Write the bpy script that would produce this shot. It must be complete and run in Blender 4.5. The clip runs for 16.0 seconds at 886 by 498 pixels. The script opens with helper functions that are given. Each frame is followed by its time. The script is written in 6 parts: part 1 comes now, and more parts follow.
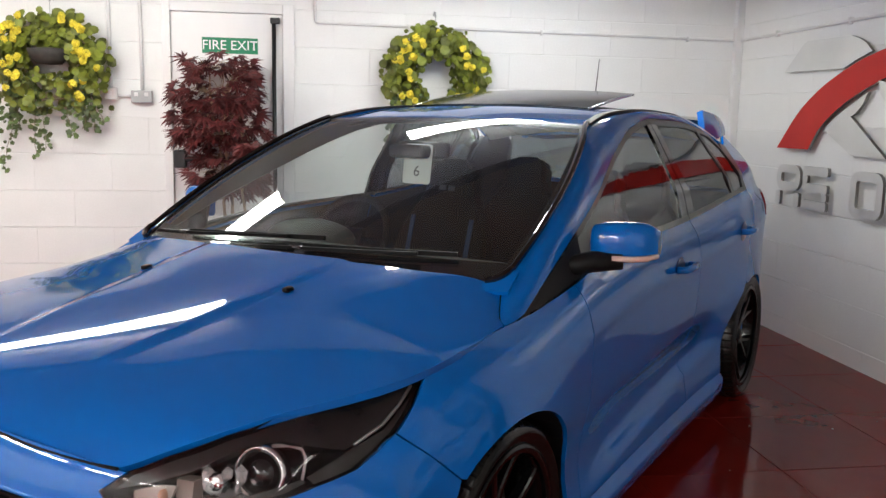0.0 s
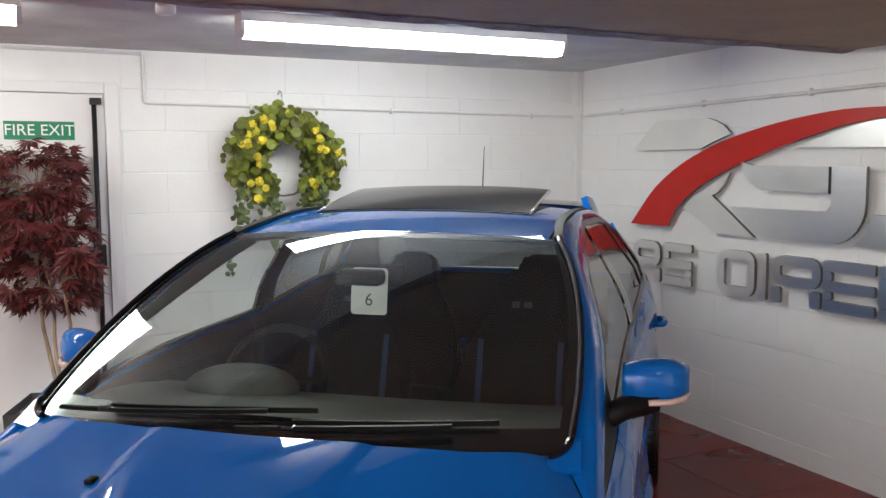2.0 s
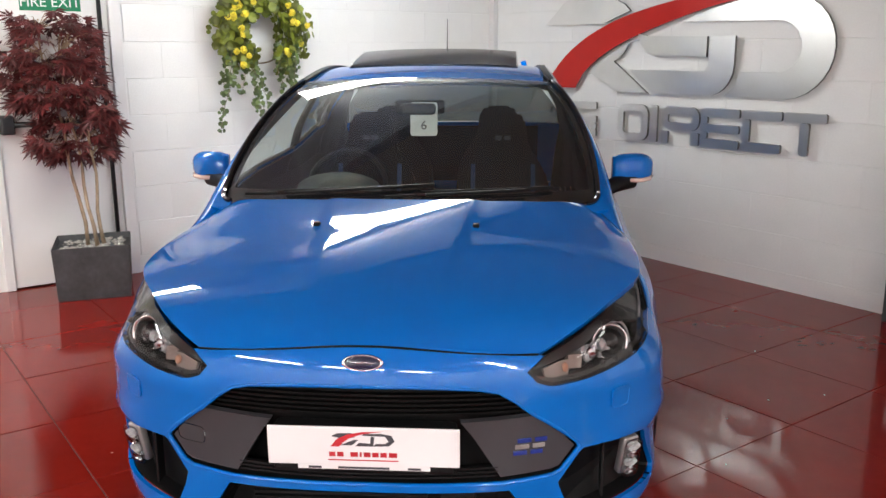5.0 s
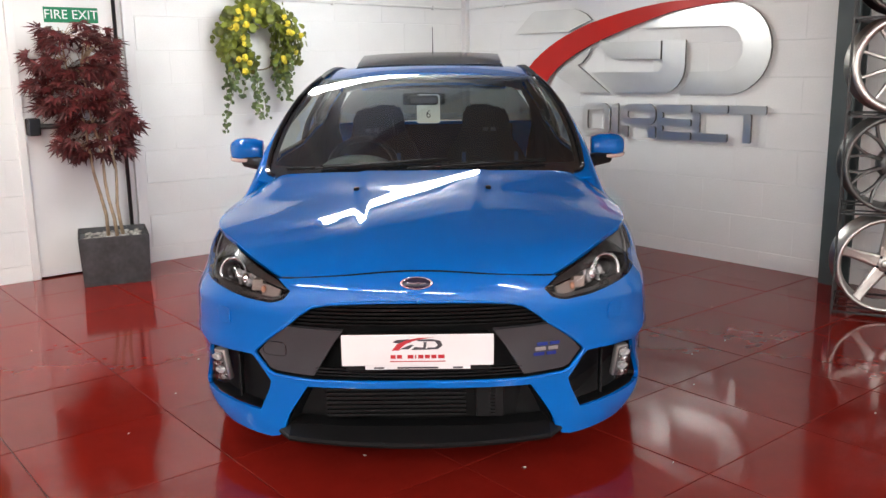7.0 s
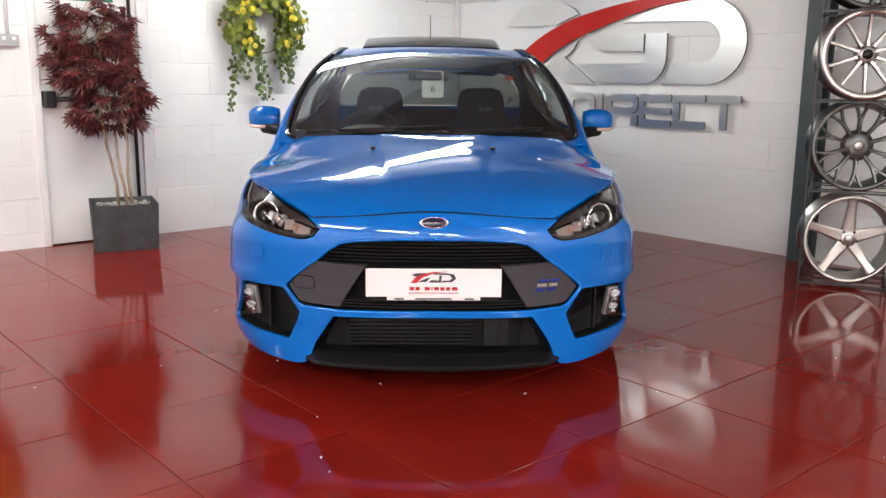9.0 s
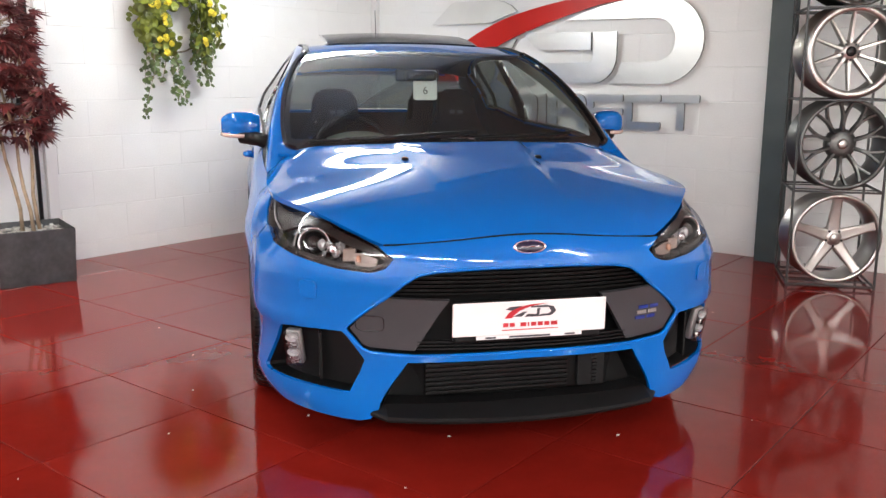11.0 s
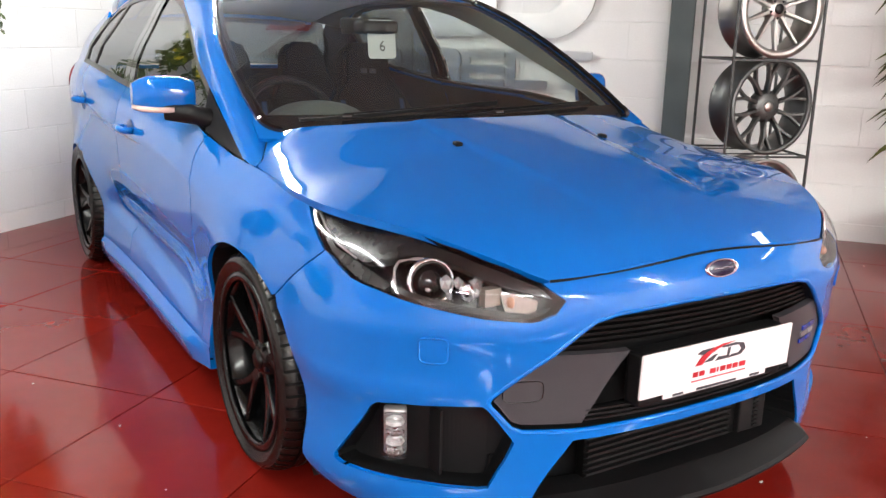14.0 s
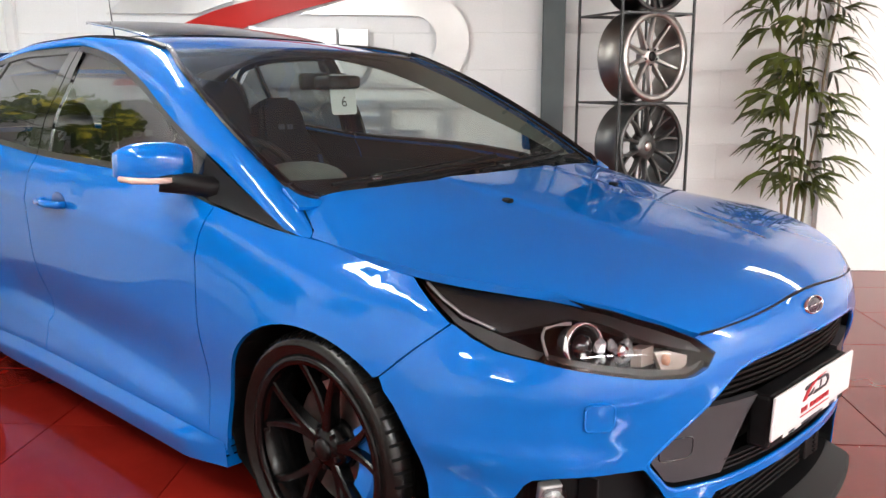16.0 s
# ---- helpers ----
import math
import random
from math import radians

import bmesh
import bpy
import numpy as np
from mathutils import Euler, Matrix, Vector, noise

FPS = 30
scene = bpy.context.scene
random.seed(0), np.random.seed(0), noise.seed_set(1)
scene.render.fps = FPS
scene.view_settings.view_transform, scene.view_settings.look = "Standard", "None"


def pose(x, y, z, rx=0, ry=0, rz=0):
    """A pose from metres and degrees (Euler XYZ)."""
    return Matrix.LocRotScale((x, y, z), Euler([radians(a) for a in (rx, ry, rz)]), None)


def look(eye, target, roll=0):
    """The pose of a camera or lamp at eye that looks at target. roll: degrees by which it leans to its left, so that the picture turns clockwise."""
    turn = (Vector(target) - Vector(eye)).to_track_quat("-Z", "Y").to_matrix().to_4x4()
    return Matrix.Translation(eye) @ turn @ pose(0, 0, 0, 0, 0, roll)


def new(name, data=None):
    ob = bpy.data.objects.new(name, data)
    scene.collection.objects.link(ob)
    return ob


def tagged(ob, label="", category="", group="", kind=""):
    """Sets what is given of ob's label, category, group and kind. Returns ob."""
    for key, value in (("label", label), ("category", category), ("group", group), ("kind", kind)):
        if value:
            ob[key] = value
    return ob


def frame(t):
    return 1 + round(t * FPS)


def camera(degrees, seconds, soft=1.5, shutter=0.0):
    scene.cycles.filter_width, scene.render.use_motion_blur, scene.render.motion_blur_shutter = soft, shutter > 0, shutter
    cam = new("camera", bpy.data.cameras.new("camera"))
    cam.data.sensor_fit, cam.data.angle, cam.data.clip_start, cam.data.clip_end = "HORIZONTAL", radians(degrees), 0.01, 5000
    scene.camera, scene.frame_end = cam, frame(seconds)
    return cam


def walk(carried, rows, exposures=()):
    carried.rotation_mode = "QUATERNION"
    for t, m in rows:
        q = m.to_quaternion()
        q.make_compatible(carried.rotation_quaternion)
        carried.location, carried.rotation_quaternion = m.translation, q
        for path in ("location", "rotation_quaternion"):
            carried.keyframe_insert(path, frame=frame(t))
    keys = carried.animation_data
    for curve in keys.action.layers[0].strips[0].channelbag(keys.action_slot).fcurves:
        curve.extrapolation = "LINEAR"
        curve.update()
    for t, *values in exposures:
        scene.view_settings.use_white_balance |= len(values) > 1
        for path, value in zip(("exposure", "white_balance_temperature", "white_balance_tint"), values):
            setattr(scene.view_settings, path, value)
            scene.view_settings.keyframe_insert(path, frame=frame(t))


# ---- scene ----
cam = camera(54.1, 16.0)
PATH = [
    (0, (1.815, -0.915, 1.413), (0.779, 0.767, 1.105), 1.2),
    (0.5, (1.595, -0.808, 1.477), (0.668, 0.943, 1.199), 0.9),
    (1, (1.376, -0.698, 1.532), (0.578, 1.12, 1.294), 0.6),
    (1.5, (1.148, -0.715, 1.589), (0.505, 1.167, 1.379), 0.3),
    (2, (0.961, -0.793, 1.632), (0.437, 1.128, 1.439), -0.2),
    (2.5, (0.867, -0.972, 1.639), (0.426, 0.969, 1.444), -0.4),
    (3, (0.738, -1.204, 1.611), (0.385, 0.75, 1.375), -0.7),
    (3.5, (0.585, -1.442, 1.57), (0.321, 0.516, 1.263), -0.6),
    (4, (0.527, -1.681, 1.533), (0.304, 0.271, 1.157), -0.6),
    (4.5, (0.465, -1.893, 1.513), (0.272, 0.052, 1.09), -0.9),
    (4.7, (0.433, -1.989, 1.531), (0.256, -0.047, 1.086), -0.6),
    (6.8, (0.191, -2.751, 1.436), (0.139, -0.796, 1.018), -0.7),
    (7, (0.158, -2.82, 1.429), (0.116, -0.862, 1.023), -0.8),
    (7.5, (0.1, -2.98, 1.383), (0.079, -1.014, 1.015), -0.7),
    (8, (0.102, -3.132, 1.322), (0.088, -1.163, 0.969), -0.6),
    (8.5, (0.077, -3.232, 1.292), (0.073, -1.268, 0.916), -0.1),
    (8.7, (0.055, -3.243, 1.277), (0.058, -1.281, 0.89), 0.2),
    (10.8, (-0.7, -2.695, 1.253), (-0.372, -0.761, 0.861), 0.5),
    (11, (-0.815, -2.617, 1.25), (-0.426, -0.693, 0.867), 0.2),
    (11.5, (-0.955, -2.447, 1.261), (-0.445, -0.554, 0.863), 0.7),
    (12, (-1.096, -2.237, 1.252), (-0.473, -0.384, 0.829), 0.7),
    (12.5, (-1.239, -2.023, 1.251), (-0.522, -0.213, 0.795), 0.6),
    (13, (-1.414, -1.791, 1.247), (-0.579, -0.039, 0.763), 1.1),
    (13.5, (-1.508, -1.59, 1.248), (-0.598, 0.122, 0.755), 1.3),
    (14, (-1.604, -1.375, 1.262), (-0.618, 0.295, 0.774), 1.3),
    (14.5, (-1.716, -1.221, 1.272), (-0.631, 0.393, 0.806), 1.0),
    (15, (-1.846, -1.104, 1.288), (-0.625, 0.419, 0.853), 0.9),
    (15.5, (-1.979, -0.949, 1.28), (-0.656, 0.495, 0.873), 0.4),
    (16, (-2.18, -0.777, 1.278), (-0.766, 0.585, 0.896), 0.1),
]
EXPOSURES = [(0.0, -0.25), (1.0, -0.40), (3.0, -0.34), (4.5, -0.05), (7.0, -0.05), (11.0, 0.18), (12.5, 0.26), (14.5, 0.52), (16.0, 0.40)]
walk(cam, [(t, look(eye, target, roll)) for t, eye, target, roll in PATH], EXPOSURES)

# ---- world and exposure ----
world = bpy.data.worlds.new("world")
scene.world = world
world.use_nodes = True
world.node_tree.nodes["Background"].inputs["Color"].default_value = (0.75, 0.8, 0.9, 1)
world.node_tree.nodes["Background"].inputs["Strength"].default_value = 0.05
LAMP = 51.0


# ---- materials ----
def material(name, colour, rough=0.5, metal=0.0, coat=0.0, vary=0.12, scale=6.0, fine=0.0, bump=0.0, bump_scale=60.0, spec=0.5):
    """A surface with colour that varies at two scales, and fine relief."""
    m = bpy.data.materials.new(name)
    m.use_nodes = True
    nt = m.node_tree
    n, l = nt.nodes, nt.links
    p = n["Principled BSDF"]
    p.inputs["Roughness"].default_value = rough
    p.inputs["Metallic"].default_value = metal
    p.inputs["Coat Weight"].default_value = coat
    p.inputs["Coat Roughness"].default_value = 0.02
    p.inputs["Coat IOR"].default_value = 1.40
    p.inputs["Specular IOR Level"].default_value = spec
    tc = n.new("ShaderNodeTexCoord")
    big = n.new("ShaderNodeTexNoise")
    big.inputs["Scale"].default_value = scale
    big.inputs["Detail"].default_value = 5
    l.new(tc.outputs["Object"], big.inputs["Vector"])
    ramp = n.new("ShaderNodeMapRange")
    ramp.inputs["From Min"].default_value, ramp.inputs["From Max"].default_value = 0.3, 0.7
    ramp.inputs["To Min"].default_value, ramp.inputs["To Max"].default_value = 1 - vary, 1 + vary
    l.new(big.outputs["Fac"], ramp.inputs["Value"])
    mix = n.new("ShaderNodeVectorMath")
    mix.operation = "MULTIPLY"
    mix.inputs[0].default_value = colour[:3]
    l.new(ramp.outputs["Result"], mix.inputs[1])
    last = mix.outputs["Vector"]
    if fine or bump:
        small = n.new("ShaderNodeTexNoise")
        small.inputs["Scale"].default_value = bump_scale
        small.inputs["Detail"].default_value = 4
        l.new(tc.outputs["Object"], small.inputs["Vector"])
        if fine:
            r2 = n.new("ShaderNodeMapRange")
            r2.inputs["From Min"].default_value, r2.inputs["From Max"].default_value = 0.3, 0.7
            r2.inputs["To Min"].default_value, r2.inputs["To Max"].default_value = 1 - fine, 1 + fine
            l.new(small.outputs["Fac"], r2.inputs["Value"])
            m2 = n.new("ShaderNodeVectorMath")
            m2.operation = "MULTIPLY"
            l.new(last, m2.inputs[0])
            l.new(r2.outputs["Result"], m2.inputs[1])
            last = m2.outputs["Vector"]
        if bump:
            b = n.new("ShaderNodeBump")
            b.inputs["Strength"].default_value = bump
            b.inputs["Distance"].default_value = 0.004
            l.new(small.outputs["Fac"], b.inputs["Height"])
            l.new(b.outputs["Normal"], p.inputs["Normal"])
    l.new(last, p.inputs["Base Color"])
    return m


def per_piece(m, amount):
    """Lets pieces that share a mesh differ a little in brightness."""
    nt = m.node_tree
    p = nt.nodes["Principled BSDF"]
    info = nt.nodes.new("ShaderNodeObjectInfo")
    r = nt.nodes.new("ShaderNodeMapRange")
    r.inputs["To Min"].default_value, r.inputs["To Max"].default_value = 1 - amount, 1 + amount
    nt.links.new(info.outputs["Random"], r.inputs["Value"])
    v = nt.nodes.new("ShaderNodeVectorMath")
    v.operation = "MULTIPLY"
    src = p.inputs["Base Color"].links[0].from_socket
    nt.links.new(src, v.inputs[0])
    nt.links.new(r.outputs["Result"], v.inputs[1])
    nt.links.new(v.outputs["Vector"], p.inputs["Base Color"])
    return m


def per_island(m, amount):
    """Lets leaves and the like in one mesh differ in brightness."""
    nt = m.node_tree
    p = nt.nodes["Principled BSDF"]
    geo = nt.nodes.new("ShaderNodeNewGeometry")
    r = nt.nodes.new("ShaderNodeMapRange")
    r.inputs["To Min"].default_value, r.inputs["To Max"].default_value = 1 - amount, 1 + amount
    nt.links.new(geo.outputs["Random Per Island"], r.inputs["Value"])
    v = nt.nodes.new("ShaderNodeVectorMath")
    v.operation = "MULTIPLY"
    src = p.inputs["Base Color"].links[0].from_socket
    nt.links.new(src, v.inputs[0])
    nt.links.new(r.outputs["Result"], v.inputs[1])
    nt.links.new(v.outputs["Vector"], p.inputs["Base Color"])
    return m


def glass(name, tint, gloss=1.0, haze=0.0, edge=0.92):
    """Thin pane: lets light through tinted and mirrors by its angle."""
    m = bpy.data.materials.new(name)
    m.use_nodes = True
    n, l = m.node_tree.nodes, m.node_tree.links
    n.remove(n["Principled BSDF"])
    out = n["Material Output"]
    t = n.new("ShaderNodeBsdfTransparent")
    t.inputs["Color"].default_value = (*tint, 1)
    g = n.new("ShaderNodeBsdfGlossy")
    g.inputs["Roughness"].default_value = 0.015
    f = n.new("ShaderNodeLayerWeight")
    f.inputs["Blend"].default_value = 0.5
    five = n.new("ShaderNodeMath")
    five.operation = "POWER"
    five.inputs[1].default_value = 5
    k = n.new("ShaderNodeMath")
    k.operation = "MULTIPLY_ADD"
    k.use_clamp = True
    k.inputs[1].default_value = edge
    k.inputs[2].default_value = 0.05 * gloss
    mix = n.new("ShaderNodeMixShader")
    l.new(f.outputs["Facing"], five.inputs[0])
    l.new(five.outputs["Value"], k.inputs[0])
    l.new(k.outputs["Value"], mix.inputs["Fac"])
    l.new(t.outputs["BSDF"], mix.inputs[1])
    l.new(g.outputs["BSDF"], mix.inputs[2])
    last = mix.outputs["Shader"]
    if haze:
        # pale diffuse veil in place of the pane's hazy reflection of the ceiling
        veil = n.new("ShaderNodeBsdfDiffuse")
        veil.inputs["Color"].default_value = (0.52, 0.62, 0.68, 1)
        veil_noise = n.new("ShaderNodeTexNoise")
        veil_noise.inputs["Scale"].default_value = 3.5
        veil_noise.inputs["Detail"].default_value = 6
        tc = n.new("ShaderNodeTexCoord")
        l.new(tc.outputs["Object"], veil_noise.inputs["Vector"])
        r = n.new("ShaderNodeMapRange")
        r.inputs["From Min"].default_value, r.inputs["From Max"].default_value = 0.3, 0.7
        r.inputs["To Min"].default_value, r.inputs["To Max"].default_value = haze * 0.6, haze * 1.4
        l.new(veil_noise.outputs["Fac"], r.inputs["Value"])
        veil_mix = n.new("ShaderNodeMixShader")
        l.new(r.outputs["Result"], veil_mix.inputs["Fac"])
        l.new(last, veil_mix.inputs[1])
        l.new(veil.outputs["BSDF"], veil_mix.inputs[2])
        last = veil_mix.outputs["Shader"]
    l.new(last, out.inputs["Surface"])
    return m


def glow(name, colour, strength):
    m = bpy.data.materials.new(name)
    m.use_nodes = True
    p = m.node_tree.nodes["Principled BSDF"]
    p.inputs["Base Color"].default_value = (*colour, 1)
    p.inputs["Emission Color"].default_value = (*colour, 1)
    p.inputs["Emission Strength"].default_value = strength
    return m


M_WALL = per_piece(material("white_block_paint", (0.83, 0.825, 0.81), 0.55, vary=0.03, scale=2.5, fine=0.02, bump=0.35, bump_scale=90), 0.006)
M_JOINT = material("white_joint_paint", (0.83, 0.825, 0.81), 0.7, vary=0.04, scale=4, bump=0.3, bump_scale=120)
M_CEIL = material("ceiling_paint", (0.60, 0.60, 0.595), 0.85, vary=0.12, scale=3, fine=0.06, bump=0.5, bump_scale=35)
M_SOFFIT = material("brown_board", (0.46, 0.36, 0.25), 0.75, vary=0.10, scale=3, fine=0.06, bump_scale=40)
M_SOFFIT_EDGE = material("rough_grey_edge", (0.33, 0.29, 0.27), 0.9, vary=0.35, scale=9, fine=0.2, bump=0.8, bump_scale=45)
M_TILE = per_piece(material("red_floor_tile", (0.188, 0.0105, 0.0065), 0.085, vary=0.10, scale=3, fine=0.05, bump=0.010, bump_scale=10, spec=0.24), 0.07)
M_GROUT = material("dark_red_grout", (0.085, 0.008, 0.006), 0.6, vary=0.2, scale=10)
M_DOOR = material("white_door_paint", (0.80, 0.785, 0.775), 0.35, vary=0.03, scale=3, bump=0.05, bump_scale=30)
M_CONDUIT = material("white_conduit", (0.74, 0.73, 0.72), 0.4, vary=0.05)
M_BLACK_IRON = material("black_ironwork", (0.012, 0.012, 0.013), 0.42, vary=0.2, scale=12, bump=0.1, bump_scale=80)
M_STEEL_COL = material("grey_green_column", (0.062, 0.078, 0.080), 0.45, vary=0.15, scale=5, bump=0.1, bump_scale=40)
M_BRUSHED = material("brushed_steel", (0.74, 0.735, 0.72), 0.36, 1.0, vary=0.06, scale=3, fine=0.03, bump_scale=140)
M_SIGN_EDGE = material("dark_sign_edge", (0.22, 0.21, 0.20), 0.4, 0.8, vary=0.1)
M_SIGN_RED = material("sign_red", (0.50, 0.010, 0.006), 0.35, vary=0.05, scale=4, spec=0.3)
M_GREEN = material("exit_green", (0.0, 0.20, 0.085), 0.4, vary=0.05)
M_WHITE = material("white_print", (0.82, 0.82, 0.82), 0.4, vary=0.02)
M_GREY_PLASTIC = material("grey_plastic", (0.42, 0.42, 0.42), 0.45, vary=0.06)
M_POT = material("slate_planter", (0.050, 0.050, 0.052), 0.55, vary=0.3, scale=9, fine=0.15, bump=0.5, bump_scale=35)
M_POT_BLACK = material("black_planter", (0.014, 0.014, 0.014), 0.5, vary=0.2, scale=9)
M_GRAVEL = per_island(material("grey_gravel", (0.36, 0.34, 0.31), 0.85, vary=0.2, scale=30), 0.4)
M_STEM = material("tan_stem", (0.36, 0.26, 0.17), 0.7, vary=0.25, scale=18, bump=0.4, bump_scale=60)
M_MAPLE = per_island(material("maple_leaf", (0.090, 0.012, 0.012), 0.5, vary=0.25, scale=8), 0.45)
M_BAMBOO = per_island(material("palm_leaf", (0.066, 0.080, 0.010), 0.42, vary=0.3, scale=6), 0.5)
M_CANE = material("bamboo_cane", (0.17, 0.135, 0.08), 0.5, vary=0.3, scale=14)
M_LEAF = per_island(material("geranium_leaf", (0.140, 0.165, 0.018), 0.5, vary=0.35, scale=9), 0.5)
M_IVY = per_island(material("ivy_leaf", (0.075, 0.110, 0.026), 0.5, vary=0.3, scale=9), 0.45)
M_FLOWER = per_island(material("yellow_petal", (0.72, 0.60, 0.05), 0.55, vary=0.15, scale=20), 0.25)
M_BASKET = material("dark_basket", (0.035, 0.030, 0.026), 0.8, vary=0.3, scale=25)
M_DIFFUSER = glow("lamp_diffuser", (0.97, 0.985, 0.945), LAMP)
# unseen battens, set by wall brightness: strong added fill, weak right column
M_DIFFUSER_FILL = glow("fill_lamp_diffuser", (0.97, 0.985, 0.955), LAMP * 2.5)
M_DIFFUSER_DIM = glow("dim_lamp_diffuser", (0.97, 0.985, 0.945), LAMP * 0.25)
M_LAMP_BODY = material("lamp_body", (0.70, 0.70, 0.69), 0.4, vary=0.04)

M_PAINT = material("blue_paint", (0.0004, 0.128, 0.485), 0.5, 0.0, coat=1.0, vary=0.01, scale=2, fine=0.05, bump_scale=1800, spec=0.0)
M_PAINT.node_tree.nodes["Principled BSDF"].inputs["Coat IOR"].default_value = 1.5
M_PLASTIC = material("black_trim", (0.007, 0.007, 0.0075), 0.50, vary=0.1, fine=0.1, bump=0.08, bump_scale=500, spec=0.19)
M_ROOF_GLASS = material("roof_glass", (0.004, 0.004, 0.0045), 0.12, vary=0.05, spec=0.16)
M_WINDOW_TRIM = material("satin_window_trim", (0.014, 0.0135, 0.013), 0.30, vary=0.08, fine=0.04, bump_scale=500, spec=0.65)
M_GLOSS_BLACK = material("gloss_black", (0.006, 0.006, 0.007), 0.10, coat=0.5, vary=0.05)
M_SATIN = material("satin_charcoal", (0.050, 0.048, 0.053), 0.38, vary=0.06, fine=0.06, bump_scale=400, spec=0.25)
M_RUBBER = material("tyre_rubber", (0.0055, 0.0053, 0.005), 0.27, vary=0.15, scale=20, bump=0.10, bump_scale=120, spec=0.35)
M_CHROME = material("chrome", (0.75, 0.75, 0.76), 0.09, 1.0, vary=0.03)
M_RIM_BLACK = material("black_rim", (0.003, 0.003, 0.0032), 0.22, coat=0.15, vary=0.1, spec=0.22)
M_DISC = material("brake_disc", (0.30, 0.28, 0.27), 0.35, 1.0, vary=0.15, scale=20)
M_CALIPER = material("blue_caliper", (0.004, 0.17, 0.62), 0.3, coat=0.6, vary=0.03)
M_SCREEN = glass("windscreen_glass", (0.83, 0.90, 0.87), 2.1, 0.016)
M_SIDE_GLASS = glass("side_glass", (0.92, 0.95, 0.93), 2.0)
M_REAR_GLASS = glass("privacy_glass", (0.24, 0.26, 0.26), 2.2)
M_LENS = glass("lamp_lens", (0.88, 0.89, 0.90), 0.8, 0.0, 0.5)
M_AMBER = material("amber_bulb", (0.45, 0.22, 0.14), 0.25, vary=0.1)
M_BEZEL = material("lamp_bezel", (0.022, 0.020, 0.020), 0.26, 0.2, vary=0.3, scale=25, spec=0.45)
M_CRYSTAL = material("lamp_crystal", (0.52, 0.52, 0.53), 0.12, 0.6, vary=0.2, scale=60)
M_RIM_MID = material("smoked_silver_barrel", (0.30, 0.28, 0.26), 0.42, 1.0, vary=0.1, scale=12)
M_BLOCK = material("lamp_block", (0.42, 0.41, 0.41), 0.38, 0.7, vary=0.1, scale=30)
M_PALE = material("indicator_tray", (0.26, 0.20, 0.175), 0.35, 0.3, vary=0.12, scale=40, bump=0.3, bump_scale=90)
M_SLAT = material("grille_black", (0.003, 0.003, 0.003), 0.5, vary=0.1, spec=0.12)
M_FOG = material("fog_reflector", (0.66, 0.65, 0.65), 0.28, 0.35, vary=0.3, scale=50, bump=0.5, bump_scale=60)
M_CRUMB = per_island(material("pale_crumbs", (0.60, 0.56, 0.50), 0.8, vary=0.2, scale=40), 0.3)
M_TAIL = material("tail_red", (0.35, 0.012, 0.012), 0.12, coat=0.8, vary=0.1)
M_CABIN = material("cabin_black", (0.008, 0.008, 0.0085), 0.6, vary=0.15, scale=10, bump=0.2, bump_scale=300, spec=0.25)
M_DASH = material("dash_grey", (0.130, 0.140, 0.130), 0.55, vary=0.1, scale=10, bump=0.2, bump_scale=300, spec=0.25)
M_SEAT = material("seat_fabric", (0.006, 0.0065, 0.007), 0.85, vary=0.2, scale=30, bump=0.3, bump_scale=250, spec=0.06)
M_SEAT_MARK = material("seat_mark", (0.05, 0.055, 0.06), 0.6, vary=0.1)
M_SEAT_BLUE = material("seat_blue", (0.006, 0.035, 0.10), 0.7, vary=0.1)
M_PLATE = material("plate_white", (0.80, 0.79, 0.80), 0.25, vary=0.02)
M_PRINT_RED = material("print_red", (0.48, 0.02, 0.03), 0.4, vary=0.05)
M_PRINT_DARK = material("print_dark", (0.05, 0.05, 0.06), 0.4, vary=0.05)
# body blue darkened to carry the shade inside the handle recess
M_CUP_SHADE = material("shaded_blue_cup", (0.002, 0.045, 0.17), 0.4, coat=0.4, vary=0.03)
M_BADGE_FACE = material("badge_navy", (0.004, 0.007, 0.035), 0.25, coat=0.5, vary=0.05)
M_LINING = material("pale_pillar_lining", (0.30, 0.31, 0.29), 0.7, vary=0.05)
M_BADGE_BLUE = material("badge_blue", (0.010, 0.030, 0.22), 0.25, coat=0.5, vary=0.05)
M_CARD = material("white_card", (0.72, 0.73, 0.72), 0.5, vary=0.03)
M_MIRROR_LENS = material("indicator_lens", (0.66, 0.48, 0.41), 0.15, coat=0.5, vary=0.1)
M_RIM_SILVER = material("machined_rim", (0.50, 0.48, 0.46), 0.36, 1.0, vary=0.08, scale=12)
M_RIM_GUN = material("gunmetal_rim", (0.12, 0.12, 0.118), 0.40, 0.8, vary=0.1, scale=12)
M_RIM_DARK = material("dark_barrel", (0.025, 0.025, 0.026), 0.3, 0.9, vary=0.1, scale=12)


# ---- building helpers ----
def finish(me, bm, mat, smooth_it=False):
    bm.normal_update()
    bm.to_mesh(me)
    bm.free()
    if mat:
        me.materials.append(mat)
    if smooth_it:
        me.polygons.foreach_set("use_smooth", [True] * len(me.polygons))
    return me


def part(name, bm, mat, parent, label="", smooth_it=False, m=None):
    ob = new(name, finish(bpy.data.meshes.new(name), bm, mat, smooth_it))
    ob.parent = parent
    if m is not None:
        ob.matrix_basis = m
    if label:
        tagged(ob, label)
    return ob


def thing(name, m, label, category, group="", kind=""):
    ob = new(name)
    ob.matrix_basis = m
    return tagged(ob, label, category, group, kind)


